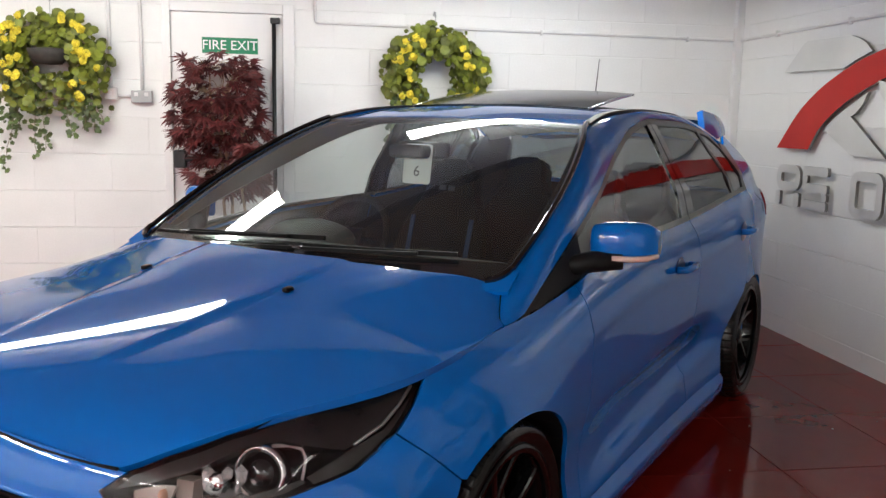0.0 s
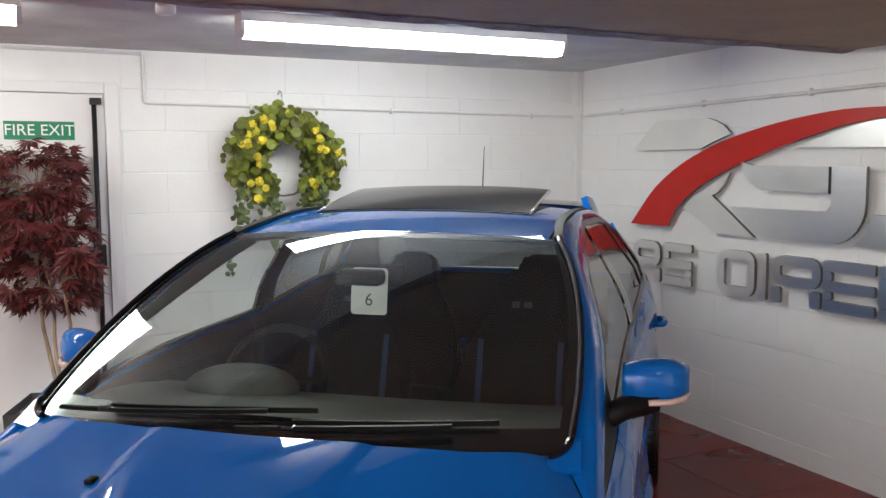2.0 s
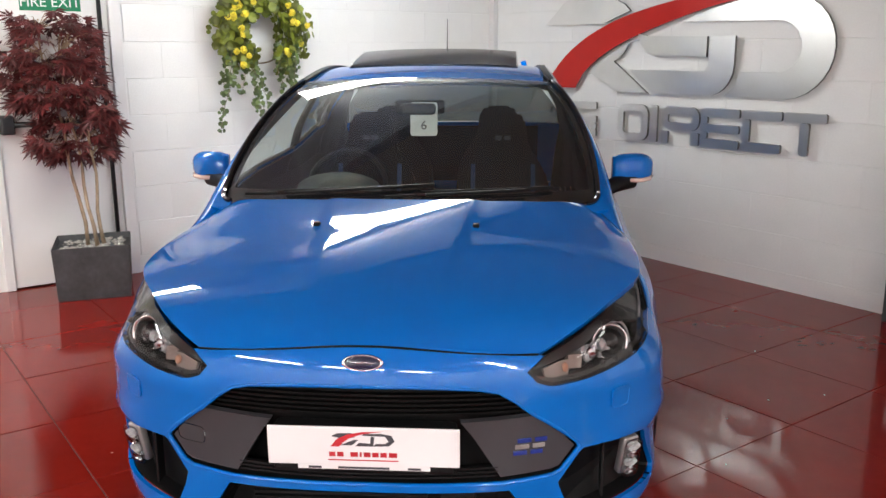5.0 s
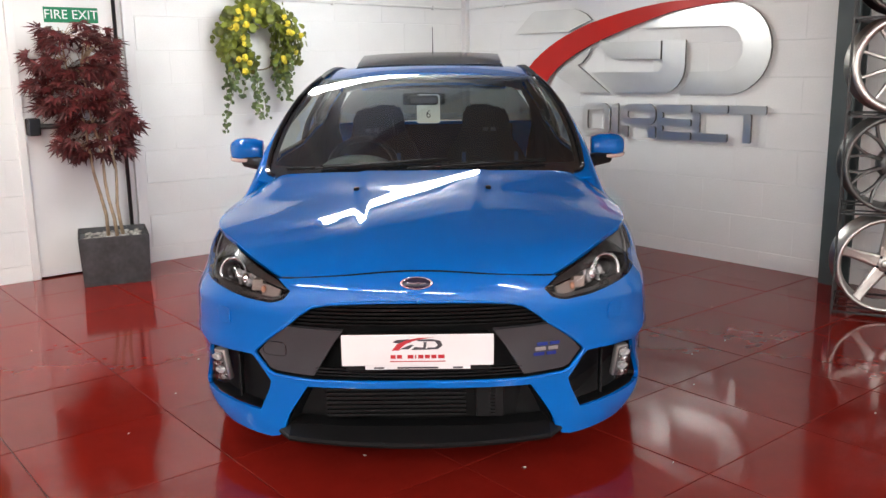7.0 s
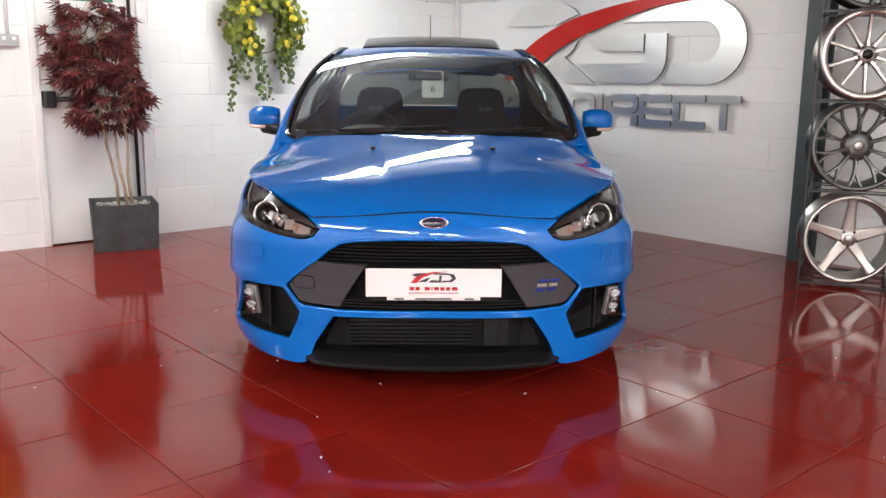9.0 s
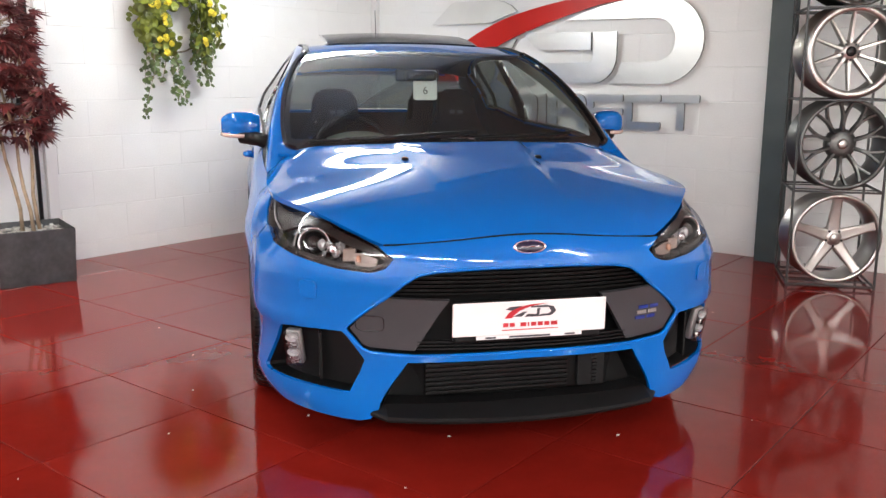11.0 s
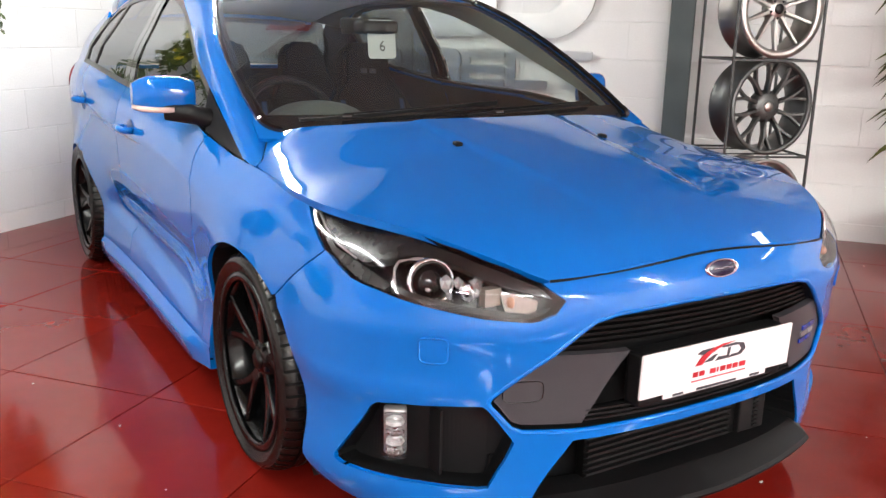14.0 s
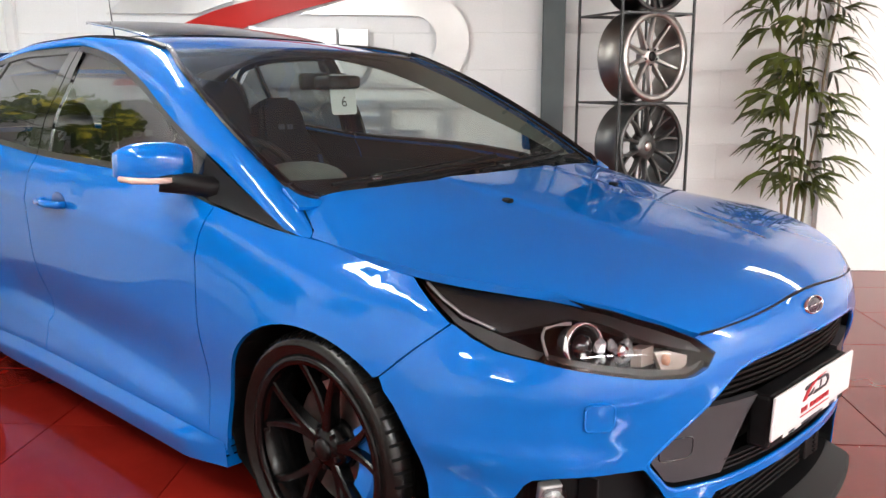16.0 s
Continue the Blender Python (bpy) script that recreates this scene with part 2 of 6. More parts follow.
def single(name, bm, mat, m, label, category, group="", kind="", smooth_it=False):
    ob = new(name, finish(bpy.data.meshes.new(name), bm, mat, smooth_it))
    ob.matrix_basis = m
    return tagged(ob, label, category, group, kind)


def box(bm, lo, hi, bevel=0.0, m=None):
    r = bmesh.ops.create_cube(bm, size=1)
    vs = r["verts"]
    for v in vs:
        v.co = Vector([lo[i] + (v.co[i] + 0.5) * (hi[i] - lo[i]) for i in range(3)])
    if bevel:
        es = list({e for v in vs for e in v.link_edges})
        g = bmesh.ops.bevel(bm, geom=es, offset=bevel, segments=2, affect="EDGES", profile=0.5)
        vs = list({v for f in g["faces"] for v in f.verts} | {v for v in vs if v.is_valid})
    if m is not None:
        for v in vs:
            v.co = m @ v.co
    return bm


def boxed(lo, hi, bevel=0.0, m=None):
    return box(bmesh.new(), lo, hi, bevel, m)


def tube(bm, pts, r, sides=8, r2=None, closed=False):
    """A round bar along points, tapering from r to r2."""
    pts = [Vector(p) for p in pts]
    rings = []
    n = len(pts)
    up = Vector((0.13, 0.21, 0.97))
    for i, p in enumerate(pts):
        d = (pts[min(i + 1, n - 1)] - pts[max(i - 1, 0)]).normalized()
        if abs(d.dot(up)) > 0.97:
            up = Vector((0.97, 0.2, 0.1))
        a = d.cross(up).normalized()
        b = d.cross(a).normalized()
        up = a.cross(d).normalized()
        k = r if r2 is None else r + (r2 - r) * i / (n - 1)
        rings.append([bm.verts.new(p + a * k * math.cos(2 * math.pi * j / sides) + b * k * math.sin(2 * math.pi * j / sides)) for j in range(sides)])
    for q in range(n - 1):
        for j in range(sides):
            bm.faces.new((rings[q][j], rings[q][(j + 1) % sides], rings[q + 1][(j + 1) % sides], rings[q + 1][j]))
    bm.faces.new(rings[0][::-1])
    bm.faces.new(rings[-1])
    return bm


def lathe(bm, profile, sides=48, closed=False, m=None, start=0.0, sweep=2 * math.pi):
    """Turns (radius, x) pairs round the x axis."""
    full = sweep > 6.28
    cols = []
    count = sides if full else sides + 1
    for i in range(count):
        a = start + sweep * i / sides
        cols.append([bm.verts.new((x, r * math.cos(a), r * math.sin(a)) if m is None else m @ Vector((x, r * math.cos(a), r * math.sin(a)))) for r, x in profile])
    k = len(profile)
    for i in range(sides):
        c, d = cols[i], cols[(i + 1) % count]
        for j in range(k if closed else k - 1):
            try:
                bm.faces.new((c[j], d[j], d[(j + 1) % k], c[(j + 1) % k]))
            except ValueError:
                pass
    return bm


def slab(bm, outline, depth, m=None, bevel=0.0):
    """A plate: an outline in x, z, as deep as given along y."""
    vs = [bm.verts.new((x, 0, z)) for x, z in outline]
    f = bm.faces.new(vs)
    g = bmesh.ops.extrude_face_region(bm, geom=[f])
    ev = [e for e in g["geom"] if isinstance(e, bmesh.types.BMVert)]
    for v in ev:
        v.co.y += depth
    allv = vs + ev
    bmesh.ops.recalc_face_normals(bm, faces=list({f for v in allv for f in v.link_faces}))
    if m is not None:
        for v in allv:
            v.co = m @ v.co
    return bm


def arc(cx, cz, r, a0, a1, n=8, rz=None):
    return [(cx + r * math.cos(radians(a0 + (a1 - a0) * i / n)), cz + (r if rz is None else rz) * math.sin(radians(a0 + (a1 - a0) * i / n))) for i in range(n + 1)]


def rounded(x0, z0, x1, z1, r, n=5):
    return arc(x1 - r, z1 - r, r, 0, 90, n) + arc(x0 + r, z1 - r, r, 90, 180, n) + arc(x0 + r, z0 + r, r, 180, 270, n) + arc(x1 - r, z0 + r, r, 270, 360, n)


def islands(bm):
    """Splits a mesh into its loose pieces."""
    left = set(bm.verts)
    out = []
    while left:
        stack, found = [left.pop()], set()
        while stack:
            v = stack.pop()
            found.add(v)
            for e in v.link_edges:
                w = e.other_vert(v)
                if w in left:
                    left.discard(w)
                    stack.append(w)
        piece = bmesh.new()
        key = {v: piece.verts.new(v.co) for v in found}
        for f in {f for v in found for f in v.link_faces}:
            piece.faces.new([key[v] for v in f.verts])
        out.append(piece)
    bm.free()
    return out


def text_mesh(word, size, depth=0.002, shear=0.0):
    c = bpy.data.curves.new("word", "FONT")
    c.body, c.size, c.extrude, c.shear = word, size, depth / 2, shear
    c.align_x, c.align_y = "CENTER", "CENTER"
    c.resolution_u = 3
    ob = bpy.data.objects.new("word", c)
    me = bpy.data.meshes.new_from_object(ob)
    bm = bmesh.new()
    bm.from_mesh(me)
    bpy.data.objects.remove(ob)
    bpy.data.curves.remove(c)
    bpy.data.meshes.remove(me)
    return bm
def spline(*pts):
    """A smooth curve through (a, b) pairs, flat beyond its ends."""
    xs, ys = [p[0] for p in pts], [p[1] for p in pts]
    n = len(xs)
    d = [(ys[i + 1] - ys[i]) / (xs[i + 1] - xs[i]) for i in range(n - 1)]
    m = [d[0]] + [0 if d[i - 1] * d[i] <= 0 else 2 * d[i - 1] * d[i] / (d[i - 1] + d[i]) for i in range(1, n - 1)] + [d[-1]]

    def at(a):
        if a <= xs[0]:
            return ys[0]
        if a >= xs[-1]:
            return ys[-1]
        i = max(k for k in range(n - 1) if xs[k] <= a)
        h = xs[i + 1] - xs[i]
        t = (a - xs[i]) / h
        return (2 * t**3 - 3 * t**2 + 1) * ys[i] + (t**3 - 2 * t**2 + t) * h * m[i] + (3 * t**2 - 2 * t**3) * ys[i + 1] + (t**3 - t**2) * h * m[i + 1]

    return at


def fair(*pts):
    """A curve through (a, b) pairs whose bend changes smoothly, straight beyond its ends."""
    xs, ys = np.array(pts, float).T
    n = len(xs)
    h = np.diff(xs)
    mat, rhs = np.eye(n), np.zeros(n)
    for i in range(1, n - 1):
        mat[i, i - 1:i + 2] = h[i - 1], 2 * (h[i - 1] + h[i]), h[i]
        rhs[i] = 6 * ((ys[i + 1] - ys[i]) / h[i] - (ys[i] - ys[i - 1]) / h[i - 1])
    k = np.linalg.solve(mat, rhs).tolist()
    xs, ys, h = xs.tolist(), ys.tolist(), h.tolist()

    def at(a):
        if a <= xs[0]:
            return ys[0] + (a - xs[0]) * ((ys[1] - ys[0]) / h[0] - h[0] * k[1] / 6)
        if a >= xs[-1]:
            return ys[-1] + (a - xs[-1]) * ((ys[-1] - ys[-2]) / h[-1] + h[-1] * k[-2] / 6)
        i = max(j for j in range(n - 1) if xs[j] <= a)
        p, q = xs[i + 1] - a, a - xs[i]
        return (k[i] * p**3 + k[i + 1] * q**3) / (6 * h[i]) + (ys[i] / h[i] - k[i] * h[i] / 6) * p + (ys[i + 1] / h[i] - k[i + 1] * h[i] / 6) * q

    return at


def smooth(a, b, v):
    t = min(1, max(0, (v - a) / (b - a)))
    return t * t * (3 - 2 * t)


# car body: x across, y from the nose backwards, z up
HUB_F, HUB_R, HUB_Z = 0.945, 3.59, 0.322
belt = fair((0.2, 0.80), (0.65, 0.845), (1.19, 0.90), (1.5, 0.962), (2.7, 1.04), (3.65, 1.12), (4.3, 1.12))
section = fair((0.10, 0.80), (0.20, 0.868), (0.27, 0.862), (0.36, 0.846), (0.52, 0.868), (0.66, 0.880), (0.80, 0.884), (0.88, 0.872), (0.93, 0.850), (0.97, 0.822), (1.05, 0.797), (1.25, 0.715), (1.46, 0.608), (1.52, 0.56))
taper = fair((0.0, 0.945), (0.4, 0.96), (0.9, 0.995), (1.4, 1.0), (3.0, 1.0), (3.6, 1.012), (4.0, 0.985), (4.25, 0.925), (4.40, 0.82))
nose = fair((0.14, 0.03), (0.24, 0.035), (0.38, 0.022), (0.50, 0.02), (0.62, 0.008), (0.67, 0.0125), (0.71, 0.0225), (0.76, 0.0485), (0.80, 0.08), (0.86, 0.14))
NOSE_L = 0.62


def pinch(y, z):
    """How far the front corner is drawn in at the height of the headlamps."""
    return math.exp(-(((y - 0.44) / 0.17) ** 2)) * (0.045 * smooth(0.62, 0.74, z) + 0.026 * smooth(0.75, 0.84, z))


def half_width(y, z):
    """Half the body's width at a place along it and a height."""
    low = z - (belt(y) - 0.97) * smooth(0.45, 0.90, z) * (1 - smooth(1.1, 1.46, z))
    w = section(low) * taper(y)
    arch = math.exp(-(((y - HUB_F) / 0.36) ** 2)) * 0.052 + math.exp(-(((y - HUB_R) / 0.40) ** 2)) * 0.056
    w += arch * smooth(0.05, 0.45, z) * (1 - smooth(0.52, 0.88, z))
    crease = math.exp(-(((low - 0.80) / 0.018) ** 2)) * 0.005 * smooth(1.2, 1.6, y)
    ledge = 0.275 + 0.075 * (y - 1.55)
    scallop = 0.028 * smooth(1.42, 1.85, y) * (1 - smooth(2.95, 3.20, y)) * min(1, max(0, (z - ledge + 0.030) / 0.036)) * (1 - smooth(ledge + 0.03, ledge + 0.29, z))
    apron = 0.020 * math.exp(-(((y - 0.58) / 0.20) ** 2)) * (1 - smooth(0.46, 0.64, z))
    return w + crease + apron - scallop - pinch(y, z)


def body(q, z):
    """The body's outside: q from 0 at the nose's middle to 1 where the nose has turned into the flank, then metres along the flank."""
    y0 = nose(z)
    if q >= 1:
        y = y0 + NOSE_L + q - 1
        return (half_width(y, z), y, z)
    a = min(1, max(0, q)) * math.pi / 2
    y = y0 + NOSE_L * (1 - max(0, math.cos(a)) ** (2 / 2.6))
    w = half_width(y0 + NOSE_L, z) + pinch(y0 + NOSE_L, z)
    brow = 0.013 * math.exp(-(((z - 0.462) / 0.028) ** 2)) * smooth(0.45, 0.62, q) * (1 - smooth(0.86, 1.0, q))
    brow += 0.007 * math.exp(-(((z - 0.622) / 0.020) ** 2)) * smooth(0.25, 0.40, q) * (1 - smooth(0.70, 0.90, q))
    return (w * math.sin(a) ** (2 / 2.2) + brow * math.sin(a) - pinch(y, z) * math.sin(a), y - brow * math.cos(a), z)


def q_of_x(x, z):
    w = half_width(nose(z) + NOSE_L, z) + pinch(nose(z) + NOSE_L, z)
    return math.asin(min(1, (abs(x) / w)) ** 1.1) * 2 / math.pi


def q_of_y(y, z):
    s = (y - nose(z)) / NOSE_L
    if s >= 1:
        return 1 + y - nose(z) - NOSE_L
    return math.acos(max(0, 1 - max(0, s)) ** 1.3) * 2 / math.pi


# ---- the room: its own axes, with the origin in the far corner ----
ROOM = pose(0.220, 5.755, 0, 0, 0, 40.5)
CEIL, SOFFIT_Z, SOFFIT_Y = 2.312, 2.19, -2.33
LEFT, NEAR = -9.6, -11.0
RIGHT_WALL = ROOM @ pose(0, 0, 0, 0, 0, -90)


def structure(name, bm, mat, label, category):
    return single(name, bm, mat, ROOM, label, category, kind="structure")


floor_ob = structure("floor", boxed((LEFT - 0.2, NEAR - 0.2, -0.2), (0.2, 0.2, -0.006)), M_GROUT, "glossy red tiled showroom floor with dark joints", "floor")
wall_back = structure("wall_north", box(boxed((LEFT - 0.2, 0.006, 0), (-4.077, 0.22, 2.6)), (-3.215, 0.006, 0), (0.2, 0.22, 2.6)), M_JOINT, "white painted concrete block wall with fire door", "wall")
bm = bmesh.new()
box(bm, (-4.077, 0.006, 2.113), (-3.215, 0.22, 2.6))
part("lintel", bm, M_JOINT, wall_back)
wall_right = structure("wall_east", boxed((0.006, NEAR - 0.2, 0), (0.22, 0.006, 2.6)), M_JOINT, "white painted concrete block wall behind the sign", "wall")
structure("wall_west", boxed((LEFT - 0.2, NEAR - 0.2, 0), (LEFT, 0.0, 2.6)), M_WALL, "plain white painted wall", "wall")
structure("wall_south", boxed((LEFT, NEAR - 0.2, 0), (0.0, NEAR, 2.6)), M_WALL, "plain white painted wall", "wall")
structure("ceiling", box(boxed((LEFT - 0.2, SOFFIT_Y, CEIL), (0.2, 0.2, CEIL + 0.15)), (LEFT - 0.2, NEAR - 0.2, CEIL), (0.2, -4.2, CEIL + 0.15)), M_CEIL, "off-white painted flat ceiling", "ceiling")
soffit = structure("soffit", boxed((LEFT - 0.2, -4.2, SOFFIT_Z), (0.2, SOFFIT_Y - 0.012, CEIL + 0.15)), M_SOFFIT, "brown board soffit of a dropped ceiling beam", "ceiling beam")
bm = bmesh.new()
rng = random.Random(4)
ys, n = SOFFIT_Y, 60
low = [bm.verts.new((LEFT + (0.1 - LEFT) * i / n, ys + rng.uniform(-0.003, 0.003), SOFFIT_Z - 0.012 + rng.uniform(-0.006, 0.006))) for i in range(n + 1)]
top = [bm.verts.new((v.co.x, ys + 0.004, CEIL)) for v in low]
under = [bm.verts.new((v.co.x, ys - 0.075 + rng.uniform(-0.012, 0.012), SOFFIT_Z - 0.004)) for v in low]
for i in range(n):
    bm.faces.new((low[i], low[i + 1], top[i + 1], top[i]))
    bm.faces.new((under[i], under[i + 1], low[i + 1], low[i]))
part("rough_edge", bm, M_SOFFIT_EDGE, soffit, "rough grey plaster edge")

# fire door
door = tagged(new("door_1"), "white painted flush fire door, closed", "door", kind="structure")
door.matrix_basis = ROOM
part("leaf", boxed((-4.023, 0.006, 0.01), (-3.293, 0.055, 2.047), 0.003), M_DOOR, door)
part("jamb", boxed((-4.077, -0.022, 0), (-4.025, 0.06, 2.113), 0.004), M_DOOR, door)
part("jamb", boxed((-3.291, -0.022, 0), (-3.215, 0.06, 2.113), 0.004), M_DOOR, door)
part("head", boxed((-4.025, -0.022, 2.049), (-3.291, 0.06, 2.113), 0.004), M_DOOR, door)
part("backing", boxed((-4.077, 0.06, 0), (-3.215, 0.22, 2.113)), M_DOOR, door)
bar = part("panic_bolt", tube(bmesh.new(), [(-3.350, -0.018, 0.036), (-3.350, -0.018, 2.000)], 0.014, 10), M_BLACK_IRON, door, "black vertical panic bolt rod", True)
bm = bmesh.new()
box(bm, (-3.383, -0.045, 1.047), (-3.314, 0.012, 1.175), 0.006)
part("latch_box", bm, M_BLACK_IRON, bar)
part("keeper", boxed((-3.373, -0.04, 1.985), (-3.309, 0.0, 2.024), 0.005), M_BLACK_IRON, bar)
part("foot_keeper", boxed((-3.368, -0.03, 0.03), (-3.328, 0.012, 0.065), 0.004), M_BLACK_IRON, bar)
push = part("push_bar", tube(bmesh.new(), [(-3.985, -0.055, 1.077), (-3.363, -0.055, 1.077)], 0.018, 10), M_BLACK_IRON, door, "black push bar", True)
part("bracket", boxed((-4.015, -0.075, 1.018), (-3.936, 0.012, 1.136), 0.008), M_BLACK_IRON, push)
part("bracket", boxed((-3.442, -0.075, 1.028), (-3.383, 0.012, 1.126), 0.008), M_BLACK_IRON, push)
sign = thing("exit_sign", ROOM, "green fire exit sign with white letters", "sign")
part("sign_plate", boxed((-3.823, 0.002, 1.782), (-3.457, 0.012, 1.886)), M_GREEN, sign)
for piece in islands(text_mesh("FIRE EXIT", 0.088, 0.002)):
    part("letter", piece, M_WHITE, sign, m=pose(-3.640, 0.001, 1.834, 90))


# lamps
def batten(x, y, z, turn=0, tube_light=M_DIFFUSER):
    lamp = thing("ceiling_lamp", ROOM @ pose(x, y, z, 0, 0, turn), "white fluorescent batten with a prismatic diffuser, lit; seen or added as unseen fill", "ceiling lamp", "fluorescent battens")
    half = 0.85
    part("tray", boxed((-half, -0.066, -0.046), (half, 0.066, 0.0), 0.004), M_LAMP_BODY, lamp)
    bm = bmesh.new()
    prof = [(-0.063, -0.047), (-0.053, -0.084), (-0.032, -0.111), (0.032, -0.111), (0.053, -0.084), (0.063, -0.047)]
    a = [bm.verts.new((-half + 0.02, y2, z2)) for y2, z2 in prof]
    b = [bm.verts.new((half - 0.02, y2, z2)) for y2, z2 in prof]
    for i in range(len(prof) - 1):
        bm.faces.new((a[i], a[i + 1], b[i + 1], b[i]))
    part("diffuser", bm, tube_light, lamp, "glowing milky diffuser")
    for s in (-1, 1):
        bm = bmesh.new()
        x0 = s * (half - 0.02)
        vs = [bm.verts.new((x0, y2 * 1.06, z2 * 1.02)) for y2, z2 in prof]
        ws = [bm.verts.new((x0 + s * 0.022, y2 * 0.98, z2 * 0.97)) for y2, z2 in prof]
        k = len(prof)
        for i in range(k):
            bm.faces.new((vs[i], vs[(i + 1) % k], ws[(i + 1) % k], ws[i]))
        bm.faces.new(ws)
        bmesh.ops.recalc_face_normals(bm, faces=bm.faces)
        part("end_cap", bm, M_LAMP_BODY, lamp)
    return lamp


for lx in (-1.98, -4.55, -7.1):
    batten(lx, -1.50, CEIL)
# out of view: x -1.6 placed from reflections, the others added as fill
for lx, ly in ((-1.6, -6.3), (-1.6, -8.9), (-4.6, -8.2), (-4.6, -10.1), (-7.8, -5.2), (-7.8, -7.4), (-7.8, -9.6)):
    batten(lx, ly, CEIL, 90, M_DIFFUSER_DIM if lx > -3 else M_DIFFUSER_FILL)

# capped pipe end under the ceiling beside the beam
stub = thing("pipe_end", ROOM, "short white painted pipe bend under the ceiling", "pipe")
part("bend", tube(bmesh.new(), [(-3.36, -2.30, 2.262), (-3.27, -2.13, 2.262), (-3.235, -2.065, 2.258), (-3.215, -2.025, 2.240), (-3.210, -2.015, 2.212)], 0.030, 14), M_CONDUIT, stub, smooth_it=True)
part("collar", lathe(bmesh.new(), [(0.0, -0.018), (0.030, -0.018), (0.037, -0.014), (0.037, 0.014), (0.030, 0.018)], 18, False, pose(-3.210, -2.014, 2.215) @ Matrix.Rotation(radians(90), 4, "Y") @ pose(0, 0, 0, 0, 180, 0)), M_CONDUIT, stub, smooth_it=True)
part("hanger", boxed((-3.305, -2.19, 2.285), (-3.275, -2.16, CEIL), 0.003), M_CONDUIT, stub)

# conduit along both walls
R = 0.011
pipe = thing("conduit", ROOM, "white painted electrical conduit run along the block wall", "conduit")
part("run", tube(bmesh.new(), [(-3.073, -0.013, 2.287), (-3.073, -0.013, 2.019), (-3.067, -0.013, 2.008), (-3.057, -0.013, 2.004), (-0.06, -0.013, 1.984), (-0.025, -0.016, 1.982), (-0.013, -0.03, 1.982), (-0.013, -0.06, 1.983), (-0.013, -3.49, 2.014)], R, 8), M_CONDUIT, pipe, smooth_it=True)
part("run", tube(bmesh.new(), [(-3.077, -0.013, 2.288), (-6.4, -0.013, 2.296)], R, 8), M_CONDUIT, pipe, smooth_it=True)
for cx in (-2.44, -1.50, -0.41):
    part("clip", boxed((cx - 0.008, -0.028, 1.980 - 0.0067 * cx - 0.018), (cx + 0.008, 0.0, 1.980 - 0.0067 * cx + 0.018), 0.003), M_CONDUIT, pipe)
for cy in (-0.55, -1.35, -2.15, -2.95):
    part("clip", boxed((-0.028, cy - 0.008, 1.983 - 0.009 * cy - 0.02), (0.0, cy + 0.008, 1.983 - 0.009 * cy + 0.02), 0.003), M_CONDUIT, pipe)
single("corner_trunking", boxed((-0.055, -0.06, 0), (0.0, 0.0, CEIL), 0.006), M_CONDUIT, ROOM, "white painted boxing in the wall corner", "trunking", kind="structure")
sock = thing("wall_socket", ROOM, "grey metal clad double socket on the block wall", "socket")
part("box", boxed((-4.281, -0.045, 1.442), (-4.148, 0.0, 1.524), 0.006), M_GREY_PLASTIC, sock)
for k in (-4.247, -4.183):
    part("rocker", boxed((k - 0.012, -0.052, 1.485), (k + 0.012, -0.045, 1.510), 0.002), M_WHITE, sock)
part("feed", tube(bmesh.new(), [(-4.212, -0.013, 1.525), (-4.212, -0.013, CEIL - 0.02)], 0.012, 8), M_CONDUIT, sock, smooth_it=True)
sw = thing("light_switch", ROOM, "white surface box with a light switch", "switch")
part("box", boxed((-4.454, -0.04, 1.458), (-4.370, 0.0, 1.541), 0.006), M_CONDUIT, sw)
part("rocker", boxed((-4.425, -0.046, 1.488), (-4.400, -0.04, 1.517), 0.002), M_WHITE, sw)
part("feed", tube(bmesh.new(), [(-4.410, -0.013, 1.541), (-4.410, -0.013, CEIL - 0.02)], 0.012, 8), M_CONDUIT, sw, smooth_it=True)
part("link", tube(bmesh.new(), [(-4.370, -0.013, 1.487), (-4.281, -0.013, 1.486)], 0.010, 8), M_CONDUIT, sw, smooth_it=True)

# steel column and pipe at the right wall
bm = bmesh.new()
box(bm, (-0.135, -3.86, 0), (-0.120, -3.715, CEIL), 0.002)
box(bm, (-0.015, -3.86, 0), (0.004, -3.715, CEIL), 0.002)
box(bm, (-0.120, -3.793, 0), (-0.015, -3.783, CEIL))
single("steel_column", bm, M_STEEL_COL, ROOM, "dark grey painted steel column against the wall", "column", kind="structure")
structure("wall_pier", boxed((-0.085, -6.75, 0), (0.004, -5.60, CEIL), 0.004), M_WALL, "white painted pier standing proud of the block wall", "wall pier")


# ---- wall sign: plates stand off the wall; a runs along the wall from the corner ----
SIGN = RIGHT_WALL @ Matrix(((0.983, 0, 0, 0.050), (0, 1, 0, 0), (0.011, 0, 0.98, -0.058), (0, 0, 0, 1)))
def plate(sign_ob, name, outline, mat, off=0.035, thick=0.02, label=""):
    bm = bmesh.new()
    slab(bm, outline, thick)
    ob = part(name, bm, mat, sign_ob, label, m=pose(0, 0.05 - off, 0))
    ob.data.materials.append(M_SIGN_EDGE)
    for p in ob.data.polygons:
        if abs(p.normal.y) < 0.5:
            p.material_index = 1
    return ob


emblem = thing("wall_emblem", SIGN @ pose(0, -0.05, 0), "large brushed steel and red emblem on the block wall", "wall sign")
plate(emblem, "steel_plate", [(0.69, 1.815), (0.90, 1.985), (0.95, 2.002), (1.40, 1.995)] + [(1.47, 1.975), (1.54, 1.945), (1.602, 1.893), (1.46, 1.852), (1.34, 1.808)], M_BRUSHED)
